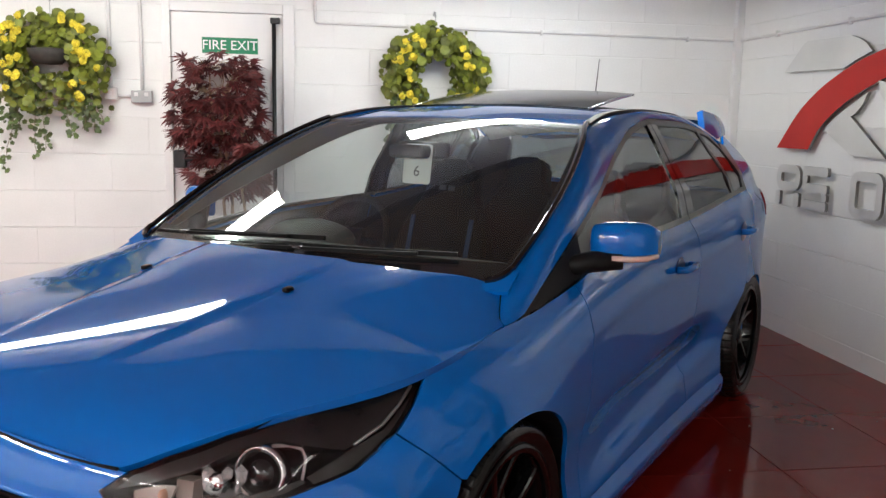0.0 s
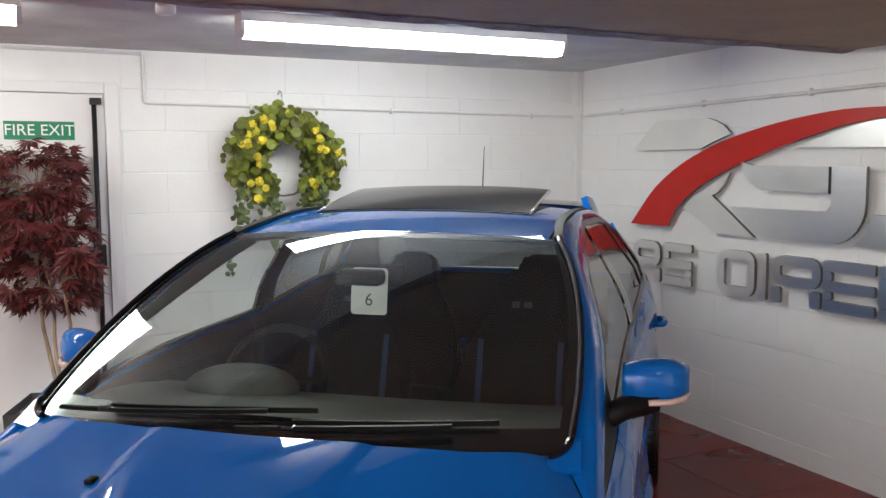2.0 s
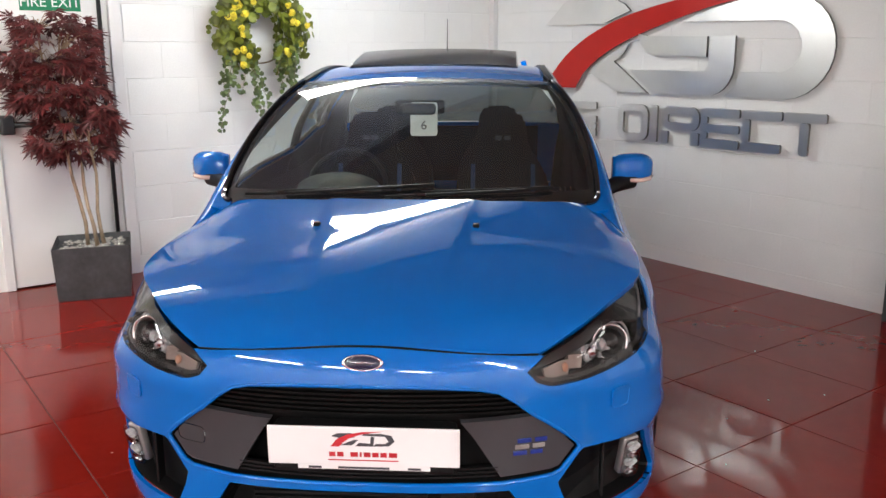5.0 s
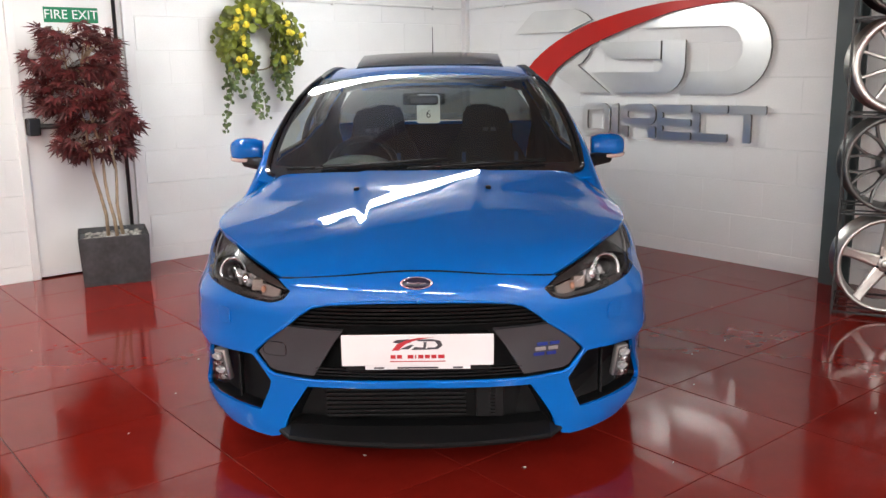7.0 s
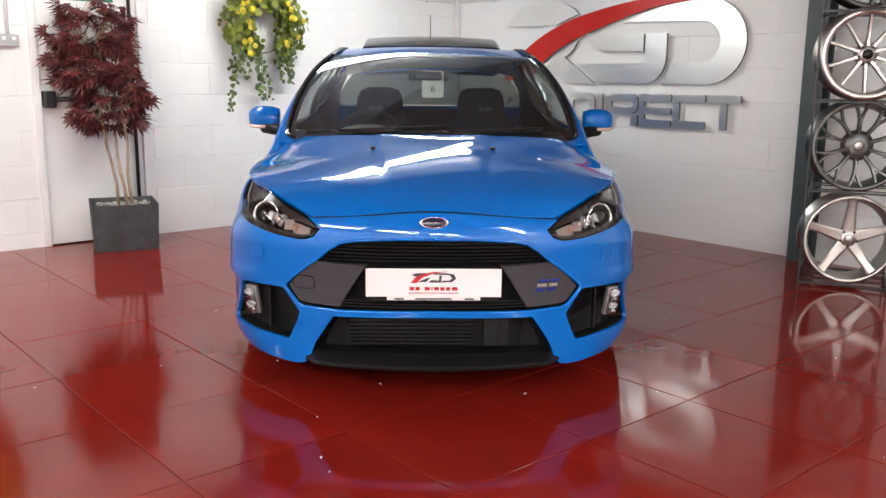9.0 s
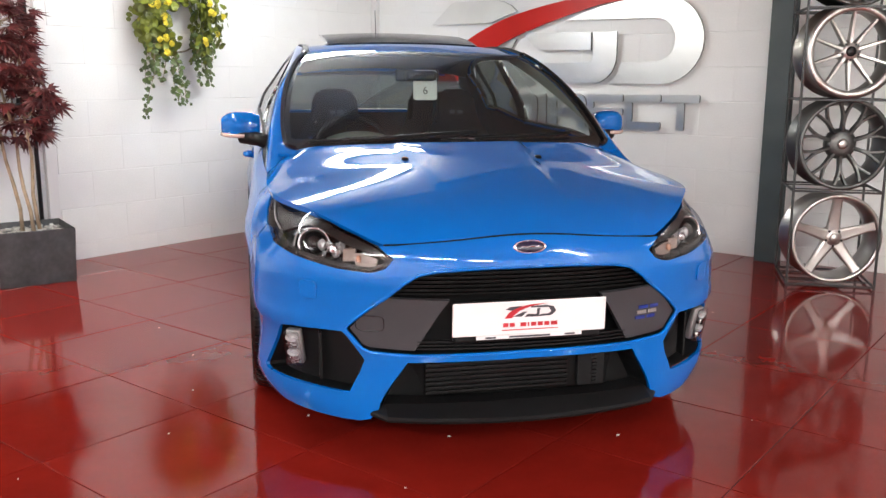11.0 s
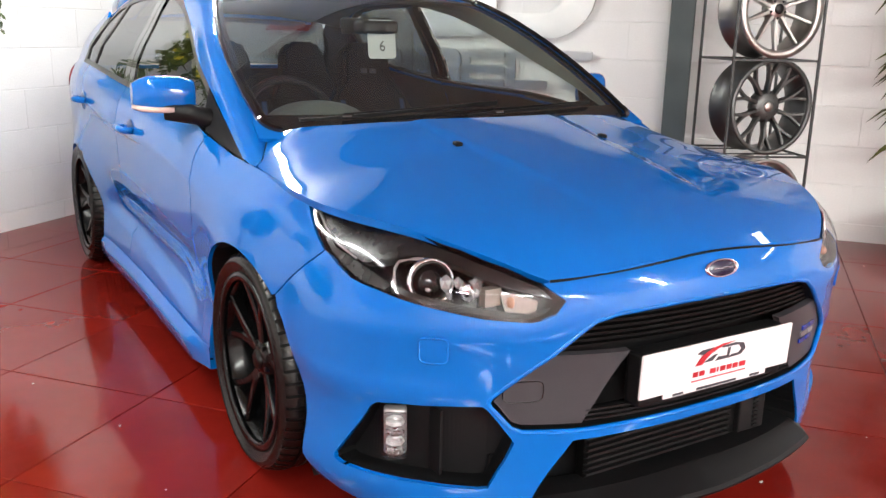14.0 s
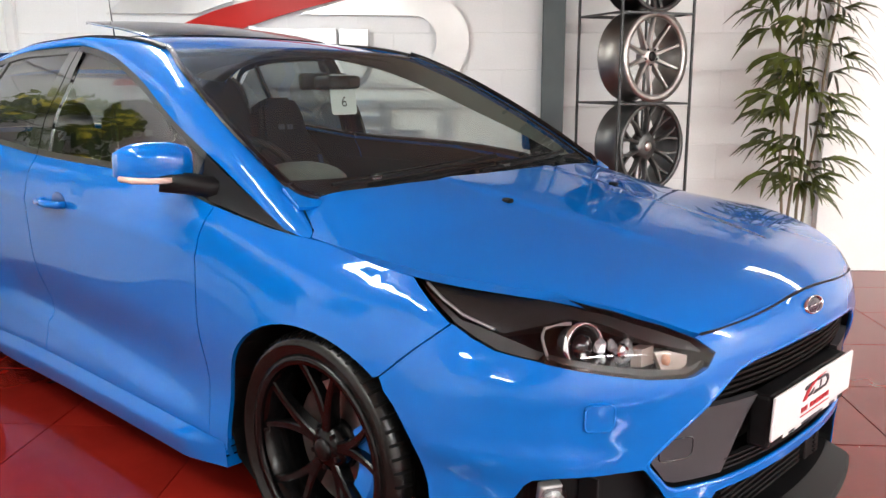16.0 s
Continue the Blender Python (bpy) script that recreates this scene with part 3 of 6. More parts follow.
up = spline((0.69, 1.318), (0.95, 1.575), (1.25, 1.745), (1.63, 1.872), (2.20, 1.968), (2.45, 1.985), (3.08, 1.968))
dn = spline((1.062, 1.318), (1.16, 1.447), (1.40, 1.60), (1.66, 1.705), (2.21, 1.862), (2.45, 1.912), (3.08, 1.964))
sw_out = [(a, up(a)) for a in [0.69 + (3.08 - 0.69) * i / 28 for i in range(29)]] + [(a, dn(a)) for a in [3.07 - (3.07 - 1.062) * i / 24 for i in range(25)]]
plate(emblem, "red_swoosh", sw_out, M_SIGN_RED, 0.05, label="red curved stripe")
plate(emblem, "steel_chevron", [(1.49, 1.298), (1.80, 1.293), (1.452, 1.527), (1.50, 1.545), (1.56, 1.60), (1.60, 1.665), (1.46, 1.60), (1.30, 1.52), (1.19, 1.447)], M_BRUSHED)
plate(emblem, "steel_bar", [(1.70, 1.728), (1.72, 1.66), (1.78, 1.60), (1.86, 1.567), (2.315, 1.557), (2.315, 1.695), (1.80, 1.706)], M_BRUSHED, 0.05)
hook = [(2.54, 1.695), (2.335, 1.697), (2.335, 1.50), (2.30, 1.462), (1.62, 1.465), (1.86, 1.295), (2.30, 1.297)] + arc(2.33, 1.505, 0.21, -90, 0, 7)[1:]
plate(emblem, "steel_hook", hook, M_BRUSHED, 0.05)
ring = [(2.06, 1.80), (2.32, 1.872), (2.60, 1.935), (2.86, 1.94)] + arc(2.90, 1.615, 0.335, 85, -85, 14, 0.325) + [(2.46, 1.295), (2.54, 1.36), (2.57, 1.458), (2.80, 1.458)] + arc(2.85, 1.62, 0.165, -90, 90, 12, 0.163) + [(2.80, 1.784)]
plate(emblem, "steel_ring", ring, M_BRUSHED, 0.035)


def frame_shape(x0, z0, x1, z1, t, r):
    """Outer and inner outline of a rounded frame."""
    outer = rounded(x0, z0, x1, z1, r, 4)
    inner = rounded(x0 + t, z0 + t, x1 - t, z1 - t, max(0.01, r - t), 4)
    return outer, inner


words = thing("wall_lettering", SIGN @ pose(0, -0.05, 0), "row of brushed steel shapes below the emblem", "wall sign")


def bars(shapes):
    """One sign shape made of plain bars x0, z0, x1, z1."""
    for x0, z0, x1, z1 in shapes:
        bm = bmesh.new()
        slab(bm, rounded(x0, z0, x1, z1, min(0.012, (x1 - x0) / 3, (z1 - z0) / 3), 2), 0.02)
        ob = part("steel_bar", bm, M_BRUSHED, words)
        ob.data.materials.append(M_SIGN_EDGE)
        for p in ob.data.polygons:
            if abs(p.normal.y) < 0.5:
                p.material_index = 1


def steel_frame(x0, x1, lo=0.945, hi=1.212, t=0.055):
    bm = bmesh.new()
    o, i = frame_shape(x0, lo, x1, hi, t, 0.07)
    n = len(o)
    for y in (0, 0.02):
        a = [bm.verts.new((p[0], y, p[1])) for p in o]
        b = [bm.verts.new((p[0], y, p[1])) for p in i]
        for k in range(n):
            f = (a[k], a[(k + 1) % n], b[(k + 1) % n], b[k])
            bm.faces.new(f)
        if y == 0:
            a0, b0 = a, b
    for k in range(n):
        bm.faces.new((a0[k], a0[(k + 1) % n], a[(k + 1) % n], a[k]))
        bm.faces.new((b0[k], b0[(k + 1) % n], b[(k + 1) % n], b[k]))
    bmesh.ops.recalc_face_normals(bm, faces=bm.faces)
    ob = part("steel_frame", bm, M_BRUSHED, words)
    ob.data.materials.append(M_SIGN_EDGE)
    for p in ob.data.polygons:
        if abs(p.normal.y) < 0.5:
            p.material_index = 1


H0, H1 = 0.945, 1.212
steel_frame(0.72, 1.00, H0 + 0.10, H1, 0.055)
bars([(0.72, H0, 0.775, H0 + 0.09), (0.94, H0, 1.00, H0 + 0.09)])
bars([(1.03, H0, 1.30, H0 + 0.055), (1.03, H0 + 0.106, 1.30, H0 + 0.161), (1.03, H1 - 0.055, 1.30, H1), (1.03, H0 + 0.163, 1.085, H1 - 0.057), (1.245, H0 + 0.057, 1.30, H0 + 0.104)])
steel_frame(1.53, 1.825)
bars([(1.85, H0, 1.912, H1)])
steel_frame(1.955, 2.285, H0 + 0.10, H1, 0.055)
bars([(1.955, H0, 2.015, H0 + 0.09), (2.215, H0, 2.285, H0 + 0.09)])
bars([(2.30, H0, 2.61, H0 + 0.058), (2.30, H0 + 0.104, 2.61, H0 + 0.158), (2.30, H1 - 0.058, 2.61, H1), (2.30, H0 + 0.06, 2.355, H0 + 0.102), (2.30, H0 + 0.160, 2.355, H1 - 0.060)])
bars([(2.63, H0, 2.925, H0 + 0.058), (2.63, H1 - 0.058, 2.925, H1), (2.63, H0 + 0.06, 2.69, H1 - 0.06)])
bars([(2.94, H1 - 0.06, 3.23, H1), (3.055, H0, 3.115, H1 - 0.062)])


# ---- wheels ----
def rim_parts(parent, m, radius, width, spokes, pair, mat_face, mat_barrel, spoke_w, cap_mat, hub=0.05, dish=0.035, fork=0, lip_w=0.026):
    """A rim round the x axis, its face towards +x."""
    w = width / 2
    R1 = radius
    prof = [(R1 - 0.012, -w), (R1, -w), (R1, -w + 0.012), (R1 - 0.02, -w + 0.025), (R1 - 0.035, 0), (R1 - 0.02, w - 0.025), (R1, w - 0.012), (R1, w), (R1 - 0.014, w), (R1 - 0.03, w - 0.03), (R1 - 0.045, 0), (R1 - 0.03, -w + 0.03)]
    part("barrel", lathe(bmesh.new(), prof, 48, True, m), mat_barrel, parent, smooth_it=True)
    lip = [(R1 + 0.001, w - 0.008), (R1 + 0.001, w + 0.003), (R1 - lip_w * 0.85, w + 0.002), (R1 - lip_w, w - 0.012)]
    part("lip", lathe(bmesh.new(), lip, 48, True, m), mat_face, parent, smooth_it=True)
    xf = w - dish
    part("hub", lathe(bmesh.new(), [(0.0, xf - 0.004), (hub * 0.6, xf - 0.004), (hub, xf - 0.012), (hub + 0.018, xf - 0.03), (hub + 0.018, xf - 0.07), (0, xf - 0.07)], 24, False, m), mat_face, parent, smooth_it=True)
    part("cap", lathe(bmesh.new(), [(0.0, xf + 0.006), (0.024, xf + 0.005), (0.030, xf), (0.030, xf - 0.01)], 24, False, m), cap_mat, parent, smooth_it=True)
    for k in range(5):
        a = 2 * math.pi * (k + 0.5) / 5
        part("wheel_nut", lathe(bmesh.new(), [(0, 0.004), (0.008, 0.003), (0.009, -0.01)], 6, False, m @ pose(xf - 0.010, 0.050 * math.cos(a), 0.050 * math.sin(a))), M_RIM_DARK, parent)
    for k in range(spokes):
        base = 2 * math.pi * k / spokes
        for s in ((-1, 1) if pair else (0,)):
            a = base + s * pair
            bm = bmesh.new()
            secs = []
            n = 7
            for i in range(n):
                t = i / (n - 1)
                r = hub * 0.8 + (R1 - 0.018 - hub * 0.8) * t
                ang = base + s * pair * (min(1, max(0, t - fork) / (1 - fork)) if fork else 1)
                half = spoke_w * (1.25 - 0.55 * t + 0.35 * max(0, t - 0.8) * 5) / 2
                x_top = xf - 0.012 + (dish - 0.002) * t**1.6
                th = 0.042 - 0.018 * t
                c, sn = math.cos(ang), math.sin(ang)
                ring = []
                for du, dx in ((-half, -th), (-half, -0.005), (-half * 0.65, 0), (half * 0.65, 0), (half, -0.005), (half, -th)):
                    ring.append(bm.verts.new(m @ Vector((x_top + dx, r * c - du * sn, r * sn + du * c))))
                secs.append(ring)
            for i in range(n - 1):
                for j in range(6):
                    bm.faces.new((secs[i][j], secs[i][(j + 1) % 6], secs[i + 1][(j + 1) % 6], secs[i + 1][j]))
            bm.faces.new(secs[0])
            bm.faces.new(secs[-1])
            bmesh.ops.recalc_face_normals(bm, faces=bm.faces)
            part("spoke", bm, mat_face, parent)


# rack of display rims
RACK = ROOM @ pose(-0.457, -4.263, 0, 0, 0, -65.7)
rack = thing("wheel_rack", RACK, "black wire display rack with four tiers", "display rack")
RW, RD = 0.25, 0.25
SHELVES = (0.02, 0.595, 1.14, 1.672, 2.2)
for sx in (-1, 1):
    for sy in (-1, 1):
        part("post", boxed((sx * RW - 0.007, sy * RD - 0.007, 0), (sx * RW + 0.007, sy * RD + 0.007, SHELVES[-1]), 0.001), M_BLACK_IRON, rack)
for z in SHELVES:
    sh = part("shelf_frame", box(boxed((-RW, -RD - 0.006, z - 0.006), (RW, -RD + 0.006, z + 0.006)), (-RW, RD - 0.006, z - 0.006), (RW, RD + 0.006, z + 0.006)), M_BLACK_IRON, rack)
    for sx in (-1, 1):
        part("side_rail", boxed((sx * RW - 0.006, -RD, z - 0.006), (sx * RW + 0.006, RD, z + 0.006)), M_BLACK_IRON, sh)
    for k in (-0.12, 0.12):
        part("cross_wire", boxed((-RW, k - 0.004, z - 0.004), (RW, k + 0.004, z + 0.004)), M_BLACK_IRON, sh)


def display_rim(z, style):
    R1 = 0.274
    specs = {
        "five": ("polished silver five spoke alloy rim on the rack", 5, 0, M_RIM_SILVER, M_RIM_SILVER, 0.062, M_RIM_SILVER, 0.05),
        "mesh": ("gunmetal mesh alloy rim on the rack", 10, 0.157, M_RIM_GUN, M_RIM_GUN, 0.020, M_RIM_SILVER, 0.075),
        "ten": ("bright machined ten spoke alloy rim on the rack", 10, 0, M_RIM_SILVER, M_RIM_MID, 0.020, M_RIM_DARK, 0.050),
        "dark": ("dark grey alloy rim on the top tier", 7, 0.12, M_RIM_GUN, M_RIM_DARK, 0.026, M_RIM_DARK, 0.05),
    }
    label, n, pair, mf, mb, sw_, cap, hub = specs[style]
    th = thing("alloy_rim", RACK @ pose(0, 0, z + 0.008 + R1), label, "alloy wheel", "rims on the rack")
    m = Matrix.Rotation(radians(-90), 4, "Z") @ Matrix.Rotation(radians(18), 4, "X")
    m = pose(0, -0.10, 0, 0, 0, 13) @ m
    rim_parts(th, m, R1, 0.22, n, pair, mf, mb, sw_, cap, hub, 0.03, {"mesh": 0.44}.get(style, 0), 0.046 if style == "ten" else 0.026)
    return th


display_rim(SHELVES[0], "five")
display_rim(SHELVES[1], "mesh")
display_rim(SHELVES[2], "ten")
display_rim(SHELVES[3], "dark")


# ---- plants ----
def leaf_fan(verts, faces, centre, direction, normal, length, lobes, spread, width):
    """Narrow lobes from one point, like a palmate or bamboo leaf."""
    d = direction.normalized()
    n = (normal - d * normal.dot(d)).normalized()
    side = n.cross(d)
    for k in range(lobes):
        a = spread * (k / (lobes - 1) - 0.5) if lobes > 1 else 0
        ln = length * (1 - 0.45 * abs(a) / max(spread / 2, 0.01)) if lobes > 1 else length
        v = d * math.cos(a) + side * math.sin(a)
        w = n.cross(v) * width
        i = len(verts)
        verts.extend((centre, centre + v * ln * 0.45 + w - n * ln * 0.03, centre + v * ln - n * ln * 0.16, centre + v * ln * 0.45 - w - n * ln * 0.03))
        faces.append((i, i + 1, i + 2, i + 3))


def leaf_mesh(name, verts, faces, mat, parent, label=""):
    me = bpy.data.meshes.new(name)
    me.from_pydata([tuple(v) for v in verts], [], faces)
    me.materials.append(mat)
    ob = new(name, me)
    ob.parent = parent
    return tagged(ob, label, kind="stuff")


def planter(m, w, h, mat, label, taper_to=0.94):
    pot = thing("planter", m, label, "planter")
    bm = boxed((-w / 2, -w / 2, 0), (w / 2, w / 2, h))
    for v in bm.verts:
        if v.co.z < h / 2:
            v.co.x *= taper_to
            v.co.y *= taper_to
    topf = [f for f in bm.faces if f.normal.z > 0.9 or all(v.co.z > h * 0.9 for v in f.verts)]
    g = bmesh.ops.inset_region(bm, faces=topf, thickness=0.022)
    for v in {v for f in topf for v in f.verts}:
        v.co.z -= 0.04
    bmesh.ops.bevel(bm, geom=[e for e in bm.edges if e.calc_length() > h * 0.6], offset=0.004, segments=2, affect="EDGES")
    part("pot", bm, mat, pot)
    rg = random.Random(8)
    bm = bmesh.new()
    for _ in range(150):
        s = rg.uniform(0.008, 0.016)
        x, y = rg.uniform(-1, 1) * (w / 2 - 0.035), rg.uniform(-1, 1) * (w / 2 - 0.035)
        bmesh.ops.create_icosphere(bm, subdivisions=1, radius=s, matrix=pose(x, y, h - 0.038 + rg.uniform(0, 0.008)) @ Matrix.Diagonal((1.2, 0.9, 0.7, 1)))
    g = part("gravel", bm, M_GRAVEL, pot)
    tagged(g, kind="stuff")
    return pot


# crumbs and grit on the tiles
rng = random.Random(77)
bm = bmesh.new()
for _ in range(85):
    x, y = rng.uniform(-7.0, -0.6), rng.uniform(-7.6, -0.8)
    s = rng.uniform(0.0022, 0.0055)
    bmesh.ops.create_icosphere(bm, subdivisions=1, radius=s, matrix=pose(x, y, s * 0.4, 0, 0, rng.uniform(0, 360)) @ Matrix.Diagonal((1.5, 0.8, 0.6, 1)))
single("grit", bm, M_CRUMB, ROOM, "pale crumbs of grit scattered on the red tiles", "grit", kind="stuff")

POT = ROOM @ pose(-3.60, -0.33, 0, 0, 0, -17)
planter(POT, 0.46, 0.34, M_POT, "square dark slate planter filled with grey gravel")
maple = thing("maple_tree", POT @ pose(0, 0, 0.30), "artificial dark red maple tree with thin tan stems", "tree")
rng = random.Random(21)
stems = []
for k, (bx, by, tx, ty, top_z) in enumerate(((-0.03, 0.02, -0.22, 0.14, 1.36), (0.02, -0.02, -0.11, 0.08, 1.20), (0.06, 0.02, 0.03, 0.02, 1.05))):
    pts = [(bx + (tx - bx) * (i / 9) ** 1.25 + 0.010 * math.sin(i * 1.5 + k), by + (ty - by) * (i / 9) ** 1.25 + 0.010 * math.cos(i * 1.2 + k), top_z * i / 9) for i in range(10)]
    part("trunk", tube(bmesh.new(), pts, 0.013, 8, 0.005), M_STEM, maple, smooth_it=True)
    stems.append(pts)
verts, faces = [], []
bm = bmesh.new()
# tiers of the crown: middle, half extents, how many sprays of leaves
for cx, cy, cz, rx, ry, rz, count in ((-0.14, 0.08, 1.29, 0.27, 0.21, 0.20, 74), (-0.11, 0.06, 1.03, 0.32, 0.23, 0.21, 74), (-0.05, 0.04, 0.71, 0.26, 0.20, 0.15, 58), (0.15, -0.02, 0.93, 0.14, 0.11, 0.14, 18)):
    for _ in range(count):
        a, b = rng.uniform(0, 2 * math.pi), math.asin(rng.uniform(-1, 1))
        k = rng.uniform(0.35, 1.0) ** 0.5
        c = Vector((cx + rx * k * math.cos(a) * math.cos(b), cy + ry * k * math.sin(a) * math.cos(b), cz + rz * k * math.sin(b)))
        near = min((Vector(p) for pts in stems for p in pts[4:]), key=lambda p: (p - c).length + 0.4 * max(0, p.z - c.z))
        tube(bm, [near, (near + c) / 2 + Vector((0, 0, 0.04)), c], 0.0032, 5, 0.0012)
        for _ in range(3):
            out = Vector((math.cos(a) + rng.uniform(-0.7, 0.7), math.sin(a) + rng.uniform(-0.7, 0.7), rng.uniform(-1.2, 0.25)))
            nrm = Vector((rng.uniform(-0.6, 0.6), rng.uniform(-1.0, 0.2), 0.8)) + out * 0.5
            leaf_fan(verts, faces, c + out * 0.03, out, nrm, rng.uniform(0.075, 0.120), 7, 3.3, rng.uniform(0.0085, 0.0115))
leaf_mesh("crown", verts, faces, M_MAPLE, maple, "feathery dark red leaves")
tagged(part("twig", bm, M_STEM, maple), kind="stuff")

BPOT = ROOM @ pose(-0.389, -5.324, 0)
planter(BPOT, 0.27, 0.30, M_POT_BLACK, "small square black planter by the wall")
palm = thing("palm_plant", BPOT @ pose(0, 0, 0.26), "artificial palm with slender stems and drooping green leaf fans", "plant")
rng = random.Random(5)
verts, faces = [], []


def drooping_blade(start, direction, face, length, width):
    """One long leaf blade that bends down towards its tip, its flat side towards face."""
    p, d = start.copy(), direction.normalized()
    across = d.cross(face).normalized()
    i = len(verts)
    for k, w in enumerate((0.25, 1.0, 0.85, 0.06)):
        verts.extend((p + across * width * w, p - across * width * w))
        p = p + d * length / 3
        d = (d + Vector((0, 0, -0.50))).normalized()
    faces.extend((i + 2 * k, i + 2 * k + 2, i + 2 * k + 3, i + 2 * k + 1) for k in range(3))


for (by, ty, H, lean) in ((0.06, 0.17, 1.50, 0.02), (0.02, 0.03, 1.62, -0.08), (-0.03, -0.10, 1.72, 0.05), (-0.06, -0.23, 1.84, 0.03)):
    pts = [(lean * (i / 9) ** 1.5, by + (ty - by) * (i / 9) ** 1.2 + 0.008 * math.sin(i * 1.9 + by * 40), H * i / 9) for i in range(10)]
    part("stem", tube(bmesh.new(), pts, 0.011, 7, 0.007), M_CANE, palm, smooth_it=True)
    z, k = rng.uniform(0.24, 0.40), 0
    while z < H + 0.05:
        i = min(8, int(min(z, H) / H * 9))
        p = Vector(pts[i]).lerp(Vector(pts[i + 1]), min(1, z / H * 9 - i))
        side = (1 if k % 2 else -1) * (1 if rng.random() < 0.85 else -1)
        b = rng.uniform(-0.9, 0.9)
        out = Vector((-abs(math.sin(b)) * 0.9 + 0.15, side * math.cos(b), 0.25))
        root = p + out * rng.uniform(0.03, 0.12)
        n = rng.randint(7, 9)
        ln = rng.uniform(0.23, 0.36)
        turn = out.cross(Vector((0, 0, 1))).normalized()
        for j in range(n):
            a = 2.3 * (j / (n - 1) - 0.5)
            drooping_blade(root, out * math.cos(a) * 0.8 + turn * math.sin(a) + Vector((0, 0, rng.uniform(-0.45, 0.05))), out * 0.8 + Vector((-0.3, 0, 0.55)), ln * (1 - 0.30 * abs(a)) * rng.uniform(0.85, 1.1), rng.uniform(0.014, 0.020))
        z += rng.uniform(0.06, 0.135)
        k += 1
leaf_mesh("crown", verts, faces, M_BAMBOO, palm, "drooping fans of long green leaves")


def hanging_wreath(x, z, seed, drop_l, drop_r, fill, label):
    """A wreath on a hook: a ring of round leaves, more leaves within where filled, ivy trails below, yellow flower heads."""
    rg = random.Random(seed)
    hb = thing("hanging_wreath", ROOM @ pose(x, 0, z), label, "wreath", "wreaths on the wall")
    bm = bmesh.new()
    tube(bm, [(0, -0.02, 0.42), (0, -0.05, 0.44), (0, -0.09, 0.43), (0, -0.11, 0.40)], 0.006, 6)
    part("hook", bm, M_GREY_PLASTIC, hb)
    part("wire_ring", tube(bmesh.new(), [(0.235 * math.sin(k * math.pi / 12), -0.10, 0.02 + 0.235 * math.cos(k * math.pi / 12)) for k in range(25)], 0.006, 6), M_CANE, hb)
    part("chain", tube(bmesh.new(), [(0, -0.11, 0.40), (0, -0.10, 0.25)], 0.0025, 5), M_GREY_PLASTIC, hb)
    if fill:
        bowl = [(0.0, -0.10), (0.075, -0.095), (0.115, -0.055), (0.130, 0.0), (0.122, 0.0), (0.10, -0.05), (0.0, -0.08)]
        part("basket", lathe(bmesh.new(), bowl, 20, False, pose(0, -0.17, 0.10) @ Matrix.Rotation(radians(-90), 4, "Y")), M_BASKET, hb, "dark wicker bowl", True)
    lv, lf, iv, jf, fv, ff = [], [], [], [], [], []

    def disc(vs, fs, c, n, r, k=7, cup=0.25):
        n = n.normalized()
        a = n.cross(Vector((0.3, 0.2, 0.93))).normalized()
        b = n.cross(a)
        i = len(vs)
        vs.append(c)
        for j in range(k):
            q = 2 * math.pi * j / k
            rr = r * rg.uniform(0.85, 1.1)
            vs.append(c + a * rr * math.cos(q) + b * rr * math.sin(q) + n * r * cup * rg.uniform(0.4, 1))
        fs.extend((i, i + 1 + j, i + 1 + (j + 1) % k) for j in range(k))

    # ring of leaves, thinner towards its foot
    for _ in range(880):
        a = rg.uniform(-1, 1) * 2.75
        rad = 0.245 + max(-0.13, min(0.095, rg.gauss(0.0, 0.058)))
        c = Vector((math.sin(a) * rad * 1.06, -0.13 + rg.uniform(-0.11, 0.08), math.cos(a) * rad + 0.02 - (0.05 * rg.random() if abs(a) < 1.2 else 0)))
        if abs(a) > 2.0 and rg.random() < 0.45:
            continue
        n = Vector((math.sin(a) * 0.6 + rg.uniform(-0.6, 0.6), -0.9, math.cos(a) * 0.5 + rg.uniform(-0.5, 0.6)))
        disc(lv, lf, c, n, rg.uniform(0.015, 0.036), 9)
    for _ in range(fill):
        c = Vector((rg.gauss(0, 0.13), -0.13 + rg.uniform(-0.08, 0.08), rg.uniform(-0.30, 0.16)))
        if not (abs(c.x) < 0.14 and -0.02 < c.z < 0.13):
            disc(lv, lf, c, Vector((rg.uniform(-0.6, 0.6), -0.9, rg.uniform(-0.4, 0.7))), rg.uniform(0.015, 0.032))
    for _ in range(27 + fill // 12):
        a = rg.uniform(-2.5, 2.5)
        rad = rg.uniform(0.18, 0.32)
        c0 = Vector((math.sin(a) * rad, -0.255 + rg.uniform(0, 0.05), math.cos(a) * rad + 0.02))
        head = rg.uniform(0.017, 0.029)
        for _ in range(26):
            n = Vector((rg.gauss(0, 0.6), -1, rg.gauss(0, 0.6))).normalized()
            disc(fv, ff, c0 + Vector((n.x * head, n.y * head * 0.6, n.z * head)), n, rg.uniform(0.008, 0.014), 5, 0.4)
    bm = bmesh.new()
    for k in range(15):
        side = -1 if k % 2 else 1
        x0 = side * rg.uniform(0.08, 0.28)
        ln = (drop_l if side < 0 else drop_r) * rg.uniform(0.45, 1.0)
        p = Vector((x0, -0.15 + rg.uniform(-0.06, 0.06), -0.06))
        pts = [p.copy()]
        steps = max(4, int(ln / 0.045))
        drift = rg.uniform(-0.012, 0.014)
        for s in range(steps):
            p = p + Vector((drift + rg.uniform(-0.012, 0.012), rg.uniform(-0.006, 0.008), -0.043))
            pts.append(p.copy())
